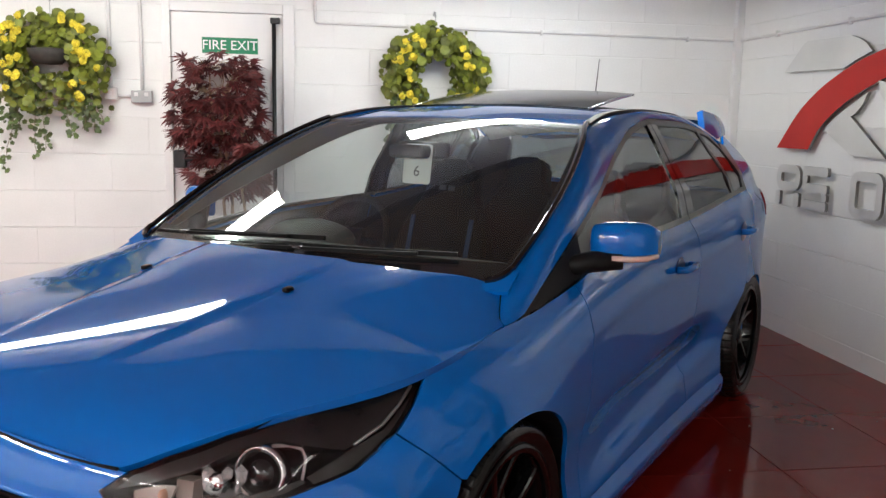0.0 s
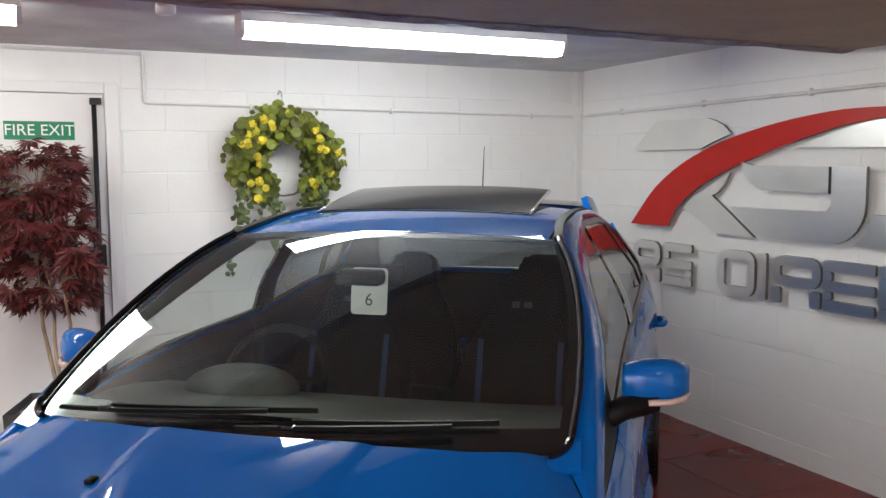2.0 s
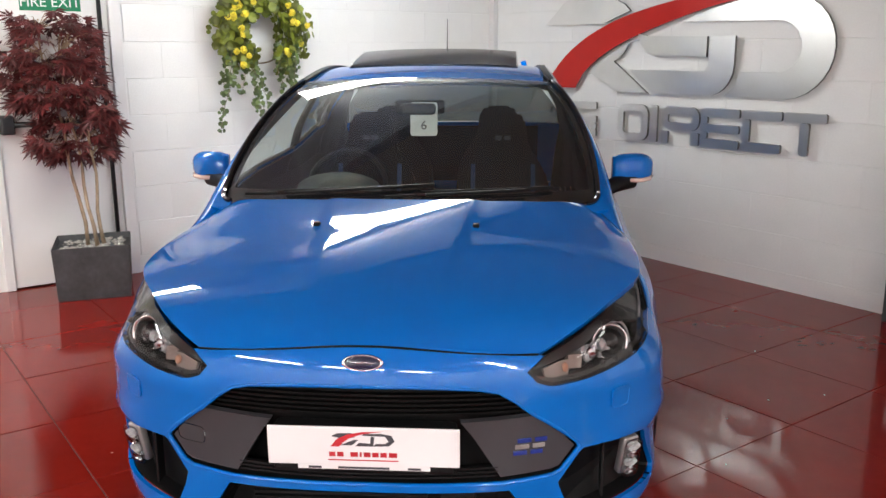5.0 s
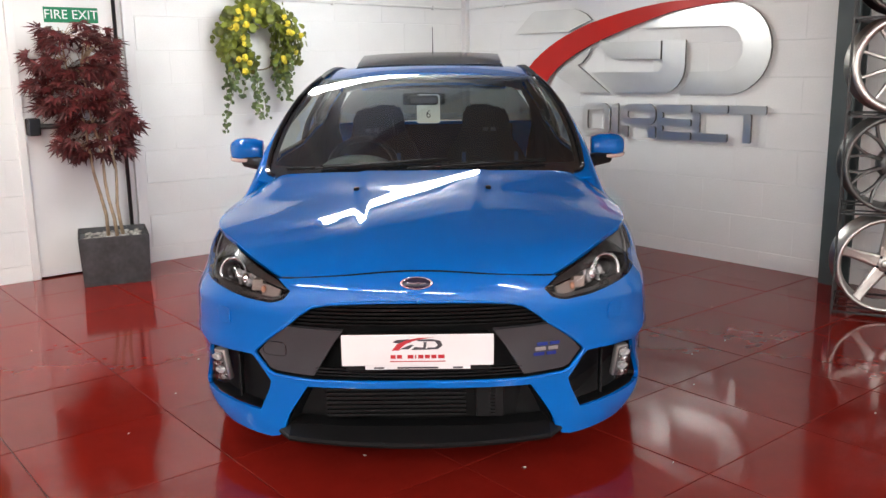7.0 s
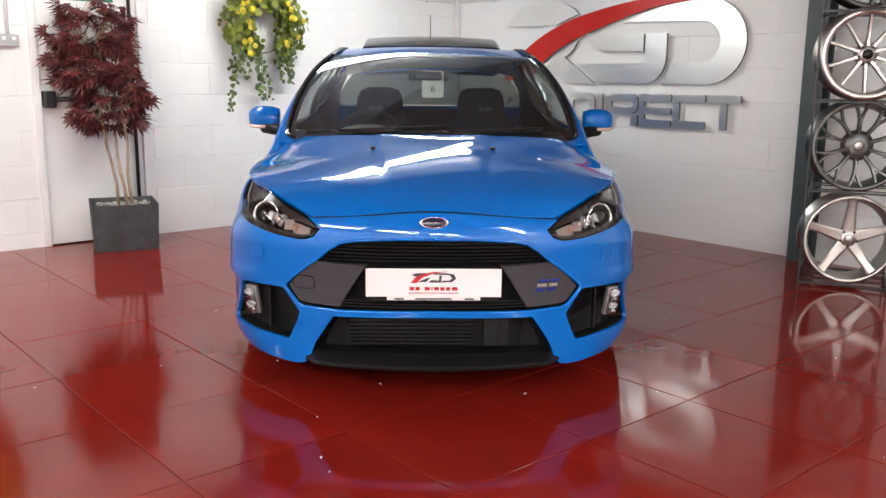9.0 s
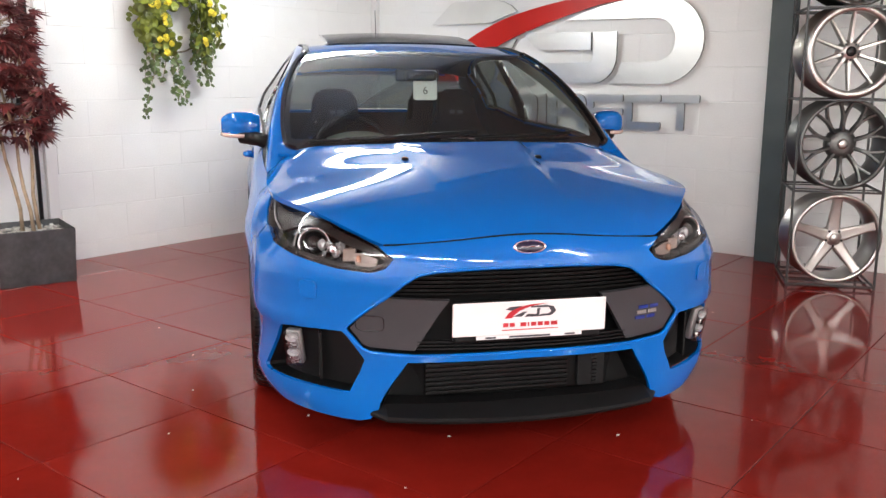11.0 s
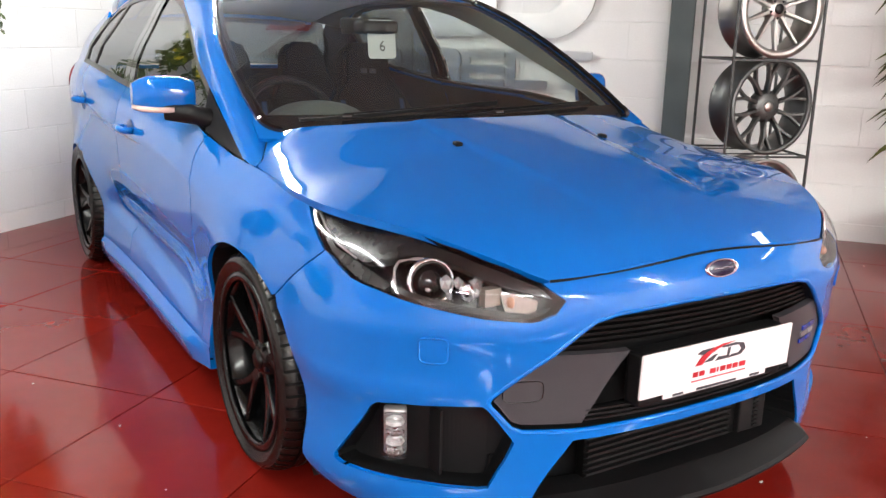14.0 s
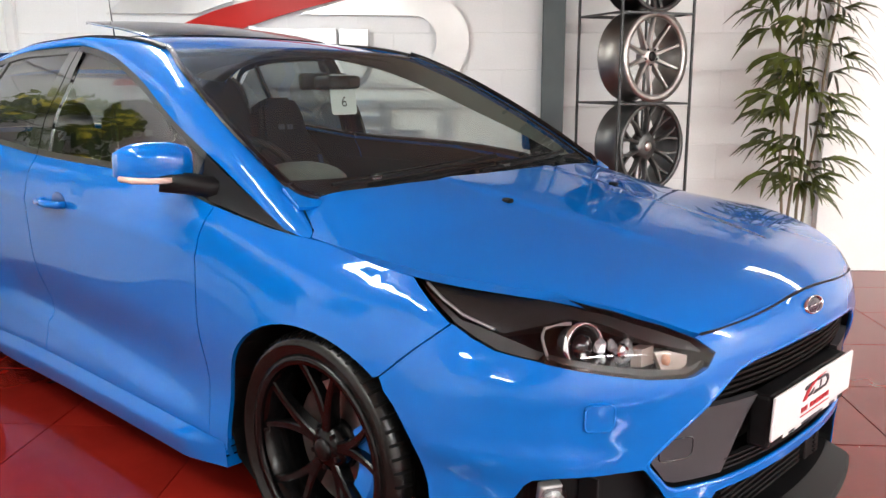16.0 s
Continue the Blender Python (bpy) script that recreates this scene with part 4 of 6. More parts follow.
            for _ in range(3):
                c = p + Vector((rg.uniform(-0.03, 0.03), rg.uniform(-0.02, 0.02), rg.uniform(-0.02, 0.02)))
                disc(iv, jf, c, Vector((rg.uniform(-0.5, 0.5), -1, rg.uniform(-0.2, 0.7))), rg.uniform(0.012, 0.023), 5, 0.2)
        tube(bm, pts, 0.0022, 5)
    part("vine", bm, M_CANE, hb)
    leaf_mesh("foliage", lv, lf, M_LEAF, hb, "yellow-green round leaves")
    leaf_mesh("ivy", iv, jf, M_IVY, hb, "dark green trailing ivy leaves")
    leaf_mesh("blossom", fv, ff, M_FLOWER, hb, "clusters of yellow flowers")
    return hb


hanging_wreath(-2.267, 1.657, 3, 0.70, 0.46, 0, "hanging wreath with yellow flowers and trailing ivy")
hanging_wreath(-4.745, 1.668, 9, 0.66, 0.48, 150, "hanging wreath of yellow flowers with a dark bowl beside the socket")


# ---- the car: built nose towards -y, standing on the floor ----
CAR = pose(0, 0.5, 0, 0, 0, 0.65) @ pose(0, -0.5, 0)
car = thing("car", CAR, "glossy blue five-door hot hatchback with black rims and tilted glass roof", "car")
CENTRE = Vector((0, 2.2, 0.55))


def patch_normal(surf, a, b, e=0.004):
    p = Vector(surf(a, b))
    da = Vector(surf(a + e, b)) - Vector(surf(a - e, b))
    db = Vector(surf(a, b + e)) - Vector(surf(a, b - e))
    n = da.cross(db)
    if n.length < 1e-12:
        n = p - CENTRE
    n.normalize()
    return n if n.dot(p - CENTRE) > 0 else -n


def put_normals(me, normals):
    me.polygons.foreach_set("use_smooth", [True] * len(me.polygons))
    me.normals_split_custom_set(normals)


def refine(outline, step):
    out = []
    for i, p in enumerate(outline):
        q = outline[(i + 1) % len(outline)]
        k = max(1, int(math.dist(p, q) / step))
        out.extend((p[0] + (q[0] - p[0]) * j / k, p[1] + (q[1] - p[1]) * j / k) for j in range(k))
    return out


def panel(name, outlines, surf, mat, parent, label="", step=0.03, depth=0.014, offset=0.0):
    """A sheet cut to outlines in the surface's own two measures, with a turned-in rim."""
    if isinstance(outlines[0][0], (int, float)):
        outlines = [outlines]
    bm = bmesh.new()
    for o in outlines:
        f = bm.faces.new([bm.verts.new((a, b, 0)) for a, b in refine(o, step)])
    bm.normal_update()
    bmesh.ops.triangulate(bm, faces=bm.faces[:], ngon_method="EAR_CLIP")
    for axis in (0, 1):
        vals = [v.co[axis] for v in bm.verts]
        lo, hi = min(vals), max(vals)
        k = int((hi - lo) / step)
        for i in range(1, k + 1):
            co = Vector((0, 0, 0))
            co[axis] = lo + (hi - lo) * i / (k + 1)
            no = Vector((0, 0, 0))
            no[axis] = 1
            bmesh.ops.bisect_plane(bm, geom=bm.verts[:] + bm.edges[:] + bm.faces[:], dist=1e-5, plane_co=co, plane_no=no)
    bmesh.ops.remove_doubles(bm, verts=bm.verts[:], dist=1e-4)
    norm = {}
    for v in bm.verts:
        a, b = v.co.x, v.co.y
        n = patch_normal(surf, a, b, 0.024)
        v.co = Vector(surf(a, b)) + n * offset
        norm[v] = n
    bm.normal_update()
    for f in bm.faces:
        c = sum((norm[v] for v in f.verts), Vector())
        if f.normal.dot(c) < 0:
            f.normal_flip()
    edges = [e for e in bm.edges if e.is_boundary]
    inner = {}
    flat = set()
    for e in edges:
        for v in e.verts:
            if v not in inner:
                w = bm.verts.new(v.co - norm[v] * depth)
                inner[v] = w
    for e in edges:
        a, b = e.verts
        lp = e.link_loops[0]
        if lp.vert is a:
            f = bm.faces.new((b, a, inner[a], inner[b]))
        else:
            f = bm.faces.new((a, b, inner[b], inner[a]))
        flat.add(f)
    bm.normal_update()
    bm.faces.index_update()
    normals = []
    for f in bm.faces:
        for l in f.loops:
            normals.append(tuple(f.normal) if f in flat else tuple(norm[l.vert]))
    me = bpy.data.meshes.new(name)
    bm.to_mesh(me)
    bm.free()
    me.materials.append(mat)
    put_normals(me, normals)
    ob = new(name, me)
    ob.parent = parent
    return tagged(ob, label)


def sheet(name, surf, nu, nv, mat, parent, label="", u=(0, 1), v=(0, 1), depth=0.012):
    """A four-sided sheet over the whole of a surface."""
    o = [(u[0], v[0]), (u[1], v[0]), (u[1], v[1]), (u[0], v[1])]
    bm = bmesh.new()
    grid = []
    norm = {}
    for i in range(nu + 1):
        row = []
        for j in range(nv + 1):
            a, b = u[0] + (u[1] - u[0]) * i / nu, v[0] + (v[1] - v[0]) * j / nv
            p = bm.verts.new(surf(a, b))
            norm[p] = patch_normal(surf, a, b, 0.003)
            row.append(p)
        grid.append(row)
    for i in range(nu):
        for j in range(nv):
            f = bm.faces.new((grid[i][j], grid[i + 1][j], grid[i + 1][j + 1], grid[i][j + 1]))
    bm.normal_update()
    for f in bm.faces:
        if f.normal.dot(norm[f.verts[0]] + norm[f.verts[2]]) < 0:
            f.normal_flip()
    edges = [e for e in bm.edges if e.is_boundary]
    inner, flat = {}, set()
    for e in edges:
        for w in e.verts:
            if w not in inner:
                inner[w] = bm.verts.new(w.co - norm[w] * depth)
    for e in edges:
        a, b = e.verts
        lp = e.link_loops[0]
        flat.add(bm.faces.new((b, a, inner[a], inner[b]) if lp.vert is a else (a, b, inner[b], inner[a])))
    bm.normal_update()
    normals = [tuple(f.normal) if f in flat else tuple(norm[l.vert]) for f in bm.faces for l in f.loops]
    me = bpy.data.meshes.new(name)
    bm.to_mesh(me)
    bm.free()
    me.materials.append(mat)
    put_normals(me, normals)
    ob = new(name, me)
    ob.parent = parent
    return tagged(ob, label)


def skin(side):
    def at(q, z):
        x, y, z2 = body(abs(q), z)
        return (x * (side if q >= 0 else -side), y, z2)
    return at


def flank(side):
    def at(y, z):
        return (side * half_width(y, z), y, z)
    return at


def F(x, z):
    return (q_of_x(x, z), z)


def S(y, z):
    return (q_of_y(y, z), z)


def recess(name, outline, surf, depth, mat, parent, label="", start=0.004, step=0.04):
    """A pocket behind an opening: its walls and its floor."""
    pts = refine(outline, step)
    bm = bmesh.new()
    rings = []
    for d in (start, depth):
        rings.append([bm.verts.new(Vector(surf(a, b)) - patch_normal(surf, a, b) * d) for a, b in pts])
    k = len(pts)
    for i in range(k):
        bm.faces.new((rings[0][i], rings[0][(i + 1) % k], rings[1][(i + 1) % k], rings[1][i]))
    f = bm.faces.new(rings[1])
    bmesh.ops.triangulate(bm, faces=[f])
    bmesh.ops.recalc_face_normals(bm, faces=bm.faces)
    return part(name, bm, mat, parent, label)


def strip(bm, pts, height, thick, m=None):
    """A bar of rectangular section along points, upright."""
    rows = []
    n = len(pts)
    for i, p in enumerate(pts):
        p = Vector(p)
        d = (Vector(pts[min(i + 1, n - 1)]) - Vector(pts[max(i - 1, 0)])).normalized()
        out = Vector((d.y, -d.x, 0)).normalized() * thick / 2
        h = Vector((0, 0, height / 2))
        rows.append([bm.verts.new(q) for q in (p - out - h, p + out - h, p + out + h, p - out + h)])
    for a, b in zip(rows, rows[1:]):
        for j in range(4):
            bm.faces.new((a[j], a[(j + 1) % 4], b[(j + 1) % 4], b[j]))
    bm.faces.new(rows[0])
    bm.faces.new(rows[-1])
    bmesh.ops.recalc_face_normals(bm, faces=bm.faces)
    return bm


# front bumper with its openings
HEX = [F(0.0, 0.660), F(0.12, 0.660), F(0.22, 0.656), F(0.31, 0.650), F(0.365, 0.638), F(0.41, 0.608), F(0.462, 0.563), F(0.585, 0.462), F(0.592, 0.448), F(0.586, 0.434), F(0.54, 0.380), F(0.515, 0.369), F(0.378, 0.361), F(0.2, 0.364), F(0.0, 0.367)]
FOG = [F(0.602, 0.440), F(0.66, 0.441), S(0.26, 0.438), S(0.303, 0.430), S(0.320, 0.415), S(0.420, 0.262), S(0.418, 0.250), S(0.400, 0.243), F(0.72, 0.236), F(0.60, 0.226), F(0.578, 0.228), F(0.545, 0.30), F(0.530, 0.345), F(0.592, 0.432)]
LIGHT = [F(0.437, 0.688), F(0.463, 0.658), F(0.492, 0.647), F(0.516, 0.643), F(0.61, 0.652), F(0.707, 0.673), F(0.76, 0.686), F(0.795, 0.697), S(0.400, 0.708), S(0.460, 0.726), S(0.512, 0.752), S(0.578, 0.797), S(0.640, 0.841), S(0.622, 0.847), S(0.386, 0.832), S(0.225, 0.794), S(0.145, 0.758), F(0.49, 0.728)]
ARCH_F = [(0.955 - 0.415 * math.cos(radians(a)), 0.300 + 0.378 * math.sin(radians(a))) for a in range(-14, 191, 6)]
ARCH_R = [(3.60 - 0.405 * math.cos(radians(a)), 0.300 + 0.372 * math.sin(radians(a))) for a in range(-14, 195, 6)]
arch_bumper = [S(y, z) for y, z in ARCH_F if y < 0.683 and z < 0.60]
SEAM = [S(0.514 + 0.167 * k / 8, 0.749 - 0.148 * k / 8) for k in range(9)]
MID = S(0.372, 0.335)
high_arch = [p for p in reversed(arch_bumper) if p[1] > 0.335]
low_arch = [p for p in reversed(arch_bumper) if p[1] <= 0.335]
upper = [F(0.0, 0.7600), F(0.1, 0.7590), F(0.2, 0.7560), F(0.3, 0.7492), F(0.38, 0.741), F(0.43, 0.7355), F(0.483, 0.7265)] + LIGHT[:11] + SEAM + high_arch + [MID] + FOG[:5][::-1] + HEX[:8][::-1]
lower = [MID] + high_arch[-1:] + low_arch + [S(0.52, 0.162), S(0.40, 0.143), F(0.70, 0.133), F(0.60, 0.126), F(0.545, 0.126), F(0.512, 0.135), F(0.488, 0.160), F(0.394, 0.340), F(0.2, 0.344), F(0.0, 0.347)] + HEX[8:][::-1] + [HEX[7]] + [FOG[0]] + FOG[:4:-1]
panel("front_bumper", [upper, lower, [(-q, z) for q, z in upper[::-1]], [(-q, z) for q, z in lower[::-1]]], skin(1), M_PAINT, car, "blue front bumper with hexagonal opening", step=0.035)
for side in (1, -1):
    recess("fog_recess", FOG, skin(side), 0.075, M_PLASTIC, car, "black fog lamp recess", 0.018, 0.010)
    fog = part("fog_lamp", bmesh.new(), M_CHROME, car, "clear fog lamp in chrome housing")
    b0 = Vector(body(q_of_x(0.752, 0.350), 0.350))
    base = Matrix.Translation((side * b0.x, b0.y + 0.012, b0.z)) @ Matrix.Rotation(radians(30 * side), 4, "Z") @ pose(0, 0, 0, 12) @ Matrix.Diagonal((1.22, 1, 1, 1))
    part("lamp_unit", boxed((-0.022, 0.004, -0.064), (0.022, 0.03, 0.064), 0.006, base), M_BLOCK, fog, smooth_it=True)
    for k, zc in enumerate((-0.042, -0.014, 0.014, 0.042)):
        part("reflector_cup", lathe(bmesh.new(), [(0.019, 0.016), (0.017, 0.004), (0.010, -0.002 + 0.005 * (k % 2)), (0.0, 0.008)], 7, False, base @ pose(0, 0.004, zc, 0, 0, -90) @ Matrix.Diagonal((1, 1, 0.75, 1))), M_FOG if k % 2 else M_CHROME, fog)
    part("lamp_cover", boxed((-0.025, -0.017, -0.067), (0.025, 0.0, 0.067), 0.012, base), M_LENS, fog, smooth_it=True)
    fin = bmesh.new()
    q = Vector(body(q_of_x(0.665, 0.33), 0.33))
    box(fin, (-0.004, 0.0, -0.078), (0.004, 0.05, 0.085), 0.002, Matrix.Translation((side * q.x, q.y + 0.024, q.z)))
    part("fog_fin", fin, M_PLASTIC, car)
    # square tow-eye cover, outlined
    cap = [F(x, z) for x, z in rounded(0.677, 0.546, 0.727, 0.608, 0.012, 3)]
    cover = panel("washer_cover", cap, skin(side), M_PAINT, car, step=0.03, depth=0.006, offset=0.0045)
    rim = [Vector(skin(side)(q, z)) + patch_normal(skin(side), q, z) * 0.0035 for q, z in cap + cap[:1]]
    part("cover_seam", tube(bmesh.new(), rim, 0.0026, 6), M_PAINT, cover, smooth_it=True)
    # headlamp
    lamp = recess("headlamp", LIGHT, skin(side), 0.085, M_GLOSS_BLACK, car, "black headlamp with clear lens and projector", 0.002)
    panel("lens", LIGHT, skin(side), M_LENS, lamp, step=0.022, depth=0.003, offset=0.001)

    def on_lamp(x, z, d):
        qq = q_of_x(x, z)
        p = Vector(skin(side)(qq, z))
        return p - patch_normal(skin(side), qq, z) * d, patch_normal(skin(side), qq, z)

    def facing(x, z, d, turn=0.0):
        p, n = on_lamp(x, z, d)
        ax = (n * 0.35 + Vector((0, -1, 0)) * 0.65).normalized()
        return Matrix.Translation(p) @ ax.to_track_quat("X", "Z").to_matrix().to_4x4()

    mm = facing(0.712, 0.737, 0.046)
    part("projector_housing", lathe(bmesh.new(), [(0.047, -0.03), (0.049, 0.004), (0.045, 0.009), (0.041, 0.004), (0.038, -0.03), (0.0, -0.035)], 32, False, mm), M_BEZEL, lamp, "dark round projector housing", True)
    part("projector_rim", lathe(bmesh.new(), [(0.047, 0.008), (0.050, 0.0125), (0.054, 0.011), (0.056, 0.004)], 32, False, mm), M_CHROME, lamp, "thin chrome rim", True)
    part("projector_lens", lathe(bmesh.new(), [(0.036, -0.016), (0.033, -0.002), (0.024, 0.009), (0.012, 0.0145), (0.0, 0.016)], 28, False, mm), M_GLOSS_BLACK, lamp, "clear round projector lens", True)
    # glints on the projector lens, put in as small pale beads
    bm = bmesh.new()
    for k in range(3):
        bmesh.ops.create_icosphere(bm, subdivisions=1, radius=0.010 - 0.002 * k, matrix=mm @ pose(0.008, -0.008 + 0.010 * k, -0.014 + 0.006 * k) @ Matrix.Diagonal((0.6, 1, 1, 1)))
    part("lens_glint", bm, M_CRYSTAL, lamp)
    # bright bracket round the projector's rear
    arc_pts = [on_lamp(x, z, 0.030)[0] for x, z in ((0.712, 0.7845), (0.742, 0.783), (0.764, 0.774), (0.778, 0.752), (0.782, 0.730), (0.780, 0.708))]
    part("light_strip", strip(bmesh.new(), arc_pts, 0.007, 0.005), M_BLOCK, lamp, "bright chrome bracket")
    bm = bmesh.new()
    rc = random.Random(12)
    for k in range(15):
        x = 0.615 + 0.070 * rc.random()
        z = 0.690 + 0.070 * rc.random() + (x - 0.65) * 0.3
        p, nrm = on_lamp(x, z, 0.040 + 0.015 * rc.random())
        bmesh.ops.create_icosphere(bm, subdivisions=1, radius=rc.uniform(0.008, 0.017), matrix=Matrix.Translation(p) @ Matrix.Rotation(rc.uniform(0, 3), 4, "Z") @ Matrix.Diagonal((1, 0.8, 1.3, 1)))
    part("crystal", bm, M_CRYSTAL, lamp, "faceted clear crystal reflector")
    p, nrm = on_lamp(0.640, 0.724, 0.034)
    part("main_bulb", lathe(bmesh.new(), [(0.016, -0.02), (0.018, 0.004), (0.014, 0.008), (0.010, 0.004), (0.0, 0.006)], 10, False, facing(0.640, 0.720, 0.036)), M_CHROME, lamp)
    part("spacer_block", lathe(bmesh.new(), [(0.032, -0.025), (0.029, 0.004), (0.0, 0.004)], 4, False, facing(0.588, 0.700, 0.040) @ Matrix.Rotation(radians(45), 4, "X") @ Matrix.Diagonal((1, 1.0, 0.9, 1))), M_PALE, lamp, "satin grey spacer block")
    tray = [F(0.492, 0.689), F(0.497, 0.667), F(0.515, 0.661), F(0.563, 0.664), F(0.572, 0.708), F(0.54, 0.708)]
    panel("indicator_tray", tray, skin(side), M_PALE, lamp, "pale indicator reflector", step=0.04, depth=0.012, offset=-0.030)
    part("indicator_bulb", lathe(bmesh.new(), [(0.010, -0.004), (0.010, 0.006), (0.006, 0.011), (0.0, 0.012)], 14, False, facing(0.553, 0.687, 0.026) @ Matrix.Diagonal((1, 0.8, 1.25, 1))), M_AMBER, lamp, "amber indicator bulb", True)
    # highlight along the shell's edge, modelled as a thin bright bead
    gleam = [Vector(skin(side)(*S(y, z))) - patch_normal(skin(side), *S(y, z)) * 0.012 for y, z in ((0.42, 0.752), (0.50, 0.776), (0.56, 0.804), (0.615, 0.834))]
    part("bezel_ridge", tube(bmesh.new(), gleam, 0.0035, 8), M_BLOCK, lamp, "bright bead in place of the highlight on the lamp shell", True)
    # glossy dark shell above, black surround below
    shell = [F(0.462, 0.692), F(0.54, 0.716), F(0.595, 0.737), F(0.64, 0.765), F(0.667, 0.779), F(0.72, 0.787), F(0.772, 0.772), S(0.40, 0.748), S(0.50, 0.772), S(0.60, 0.822), S(0.630, 0.840), S(0.616, 0.844), S(0.388, 0.829), S(0.228, 0.792), S(0.148, 0.755), F(0.49, 0.722)]
    panel("inner_bezel", shell, skin(side), M_BEZEL, lamp, "glossy dark lamp shell", step=0.04, depth=0.03, offset=-0.016)
    rear = [S(0.40, 0.742), S(0.50, 0.766), S(0.60, 0.817), S(0.634, 0.838), S(0.574, 0.798), S(0.508, 0.755), S(0.457, 0.730), S(0.40, 0.713), F(0.795, 0.702), F(0.784, 0.716)]
    panel("inner_bezel", rear, skin(side), M_BEZEL, lamp, step=0.03, depth=0.02, offset=-0.018)
    low = [F(0.466, 0.675), F(0.484, 0.660), F(0.516, 0.651), F(0.61, 0.660), F(0.705, 0.680), F(0.755, 0.693), F(0.783, 0.708), F(0.776, 0.714), F(0.70, 0.692), F(0.61, 0.672), F(0.515, 0.661), F(0.49, 0.668)]
    panel("inner_bezel", low, skin(side), M_BEZEL, lamp, step=0.04, depth=0.02, offset=-0.014)

    # wing panel of the lower grille
    wing = [F(0.475, 0.556), F(0.285, 0.548), F(0.262, 0.548), F(0.372, 0.378), F(0.515, 0.386), F(0.538, 0.394), F(0.579, 0.448)]
    w = panel("grille_wing", wing, skin(side), M_SATIN, car, "satin charcoal grille side panel", step=0.05, depth=0.02, offset=-0.012)
    if side < 0:
        bm = bmesh.new()
        ring_pts = []
        for a in range(0, 361, 20):
            c_, s_ = math.cos(radians(a)), math.sin(radians(a))
            x, z = 0.516 + 0.045 * math.copysign(abs(c_) ** 0.45, c_), 0.468 + 0.026 * math.copysign(abs(s_) ** 0.45, s_)
            qq = q_of_x(x, z)
            ring_pts.append(Vector(skin(side)(qq, z)) - patch_normal(skin(side), qq, z) * 0.0115)
        tube(bm, ring_pts, 0.0014, 5)
        part("tow_cover_seam", bm, M_GLOSS_BLACK, w)
    else:
        for k, (xa, ww) in enumerate(((0.424, 0.040), (0.470, 0.036))):
            for j in range(3):
                z = 0.448 + 0.018 * j
                qq = q_of_x(xa + 0.006 * j, z)
                p = Vector(skin(side)(qq, z)) - patch_normal(skin(side), qq, z) * 0.009
                ang = math.degrees(math.atan2(patch_normal(skin(side), qq, z).x, -patch_normal(skin(side), qq, z).y))
                part("badge_bar", boxed((-ww / 2, -0.002, -0.006), (ww / 2, 0.003, 0.006), 0.001, Matrix.Translation(p) @ pose(0, 0, 0, 0, 0, ang)), M_BADGE_BLUE if j != 1 else M_BLOCK, w, "blue and grey badge bar")

# grille pocket, slats and lower intake
full_hex = HEX + [(-q, z) for q, z in HEX[1:-1][::-1]]
recess("grille", full_hex, skin(1), 0.11, M_PLASTIC, car, "black hexagonal front grille")
pts = [Vector(skin(1)(q, z)) - patch_normal(skin(1), q, z) * 0.006 for q, z in refine(full_hex + full_hex[:1], 0.03)]
part("grille_surround", tube(bmesh.new(), pts[:len(refine(full_hex, 0.03)) + 1], 0.0075, 8), M_PAINT, car, "rounded blue edge of the grille opening", True)
for i in range(7):
    z = 0.652 - i * 0.014
    xx = 0.36 + i * 0.012
    pts = []
    for k in range(17):
        x = -xx + 2 * xx * k / 16
        p = body(q_of_x(x, z), z)
        pts.append((x, p[1] + 0.040, z))
    part("grille_slat", strip(bmesh.new(), pts, 0.0065, 0.018), M_SLAT, car)
part("plate_mount", boxed((-0.25, 0.012, 0.41), (0.25, 0.07, 0.545), 0.01), M_PLASTIC, car)
for i in range(3):
    z = 0.385 + i * 0.012
    pts = [(x, body(q_of_x(x, z), z)[1] + 0.02, z) for x in [-0.36 + 0.72 * k / 12 for k in range(13)]]
    part("grille_slat", strip(bmesh.new(), pts, 0.005, 0.015), M_PLASTIC, car)
INTAKE = [F(0.0, 0.345), F(0.2, 0.342), F(0.392, 0.338), F(0.480, 0.160), F(0.465, 0.148), F(0.0, 0.148)]
full_in = INTAKE + [(-q, z) for q, z in INTAKE[1:-1][::-1]]
recess("lower_intake", full_in, skin(1), 0.13, M_PLASTIC, car, "black lower air intake")
cooler = part("intercooler", boxed((-0.33, 0.10, 0.21), (0.30, 0.13, 0.335), 0.004), M_SLAT, car, "dark finned intercooler")
for i in range(7):
    part("fin", boxed((-0.33, 0.086, 0.222 + i * 0.016), (0.165, 0.102, 0.229 + i * 0.016)), M_PLASTIC, cooler)
part("side_tank", boxed((0.20, 0.084, 0.215), (0.30, 0.105, 0.33), 0.004), M_PLASTIC, cooler)
for i in range(8):
    part("mesh_bar", boxed((0.252, 0.078, 0.225 + i * 0.013), (0.268, 0.088, 0.231 + i * 0.013)), M_PLASTIC, cooler)
# splitter lip
bm = bmesh.new()
rows = []
for k in range(41):
    t = -1 + 2 * k / 40
    x = 0.515 * t
    e = abs(t)
    y = body(q_of_x(abs(x), 0.2), 0.2)[1]
    y += 0.055 * smooth(0.90, 1.0, e)
    sec = [(y + 0.10, 0.190), (y + 0.02, 0.196 - 0.01 * e), (y - 0.062 + 0.02 * e, 0.164), (y - 0.070 + 0.02 * e, 0.156), (y - 0.066 + 0.02 * e, 0.147), (y + 0.10, 0.138)]
    rows.append([bm.verts.new((x, yy, zz)) for yy, zz in sec])
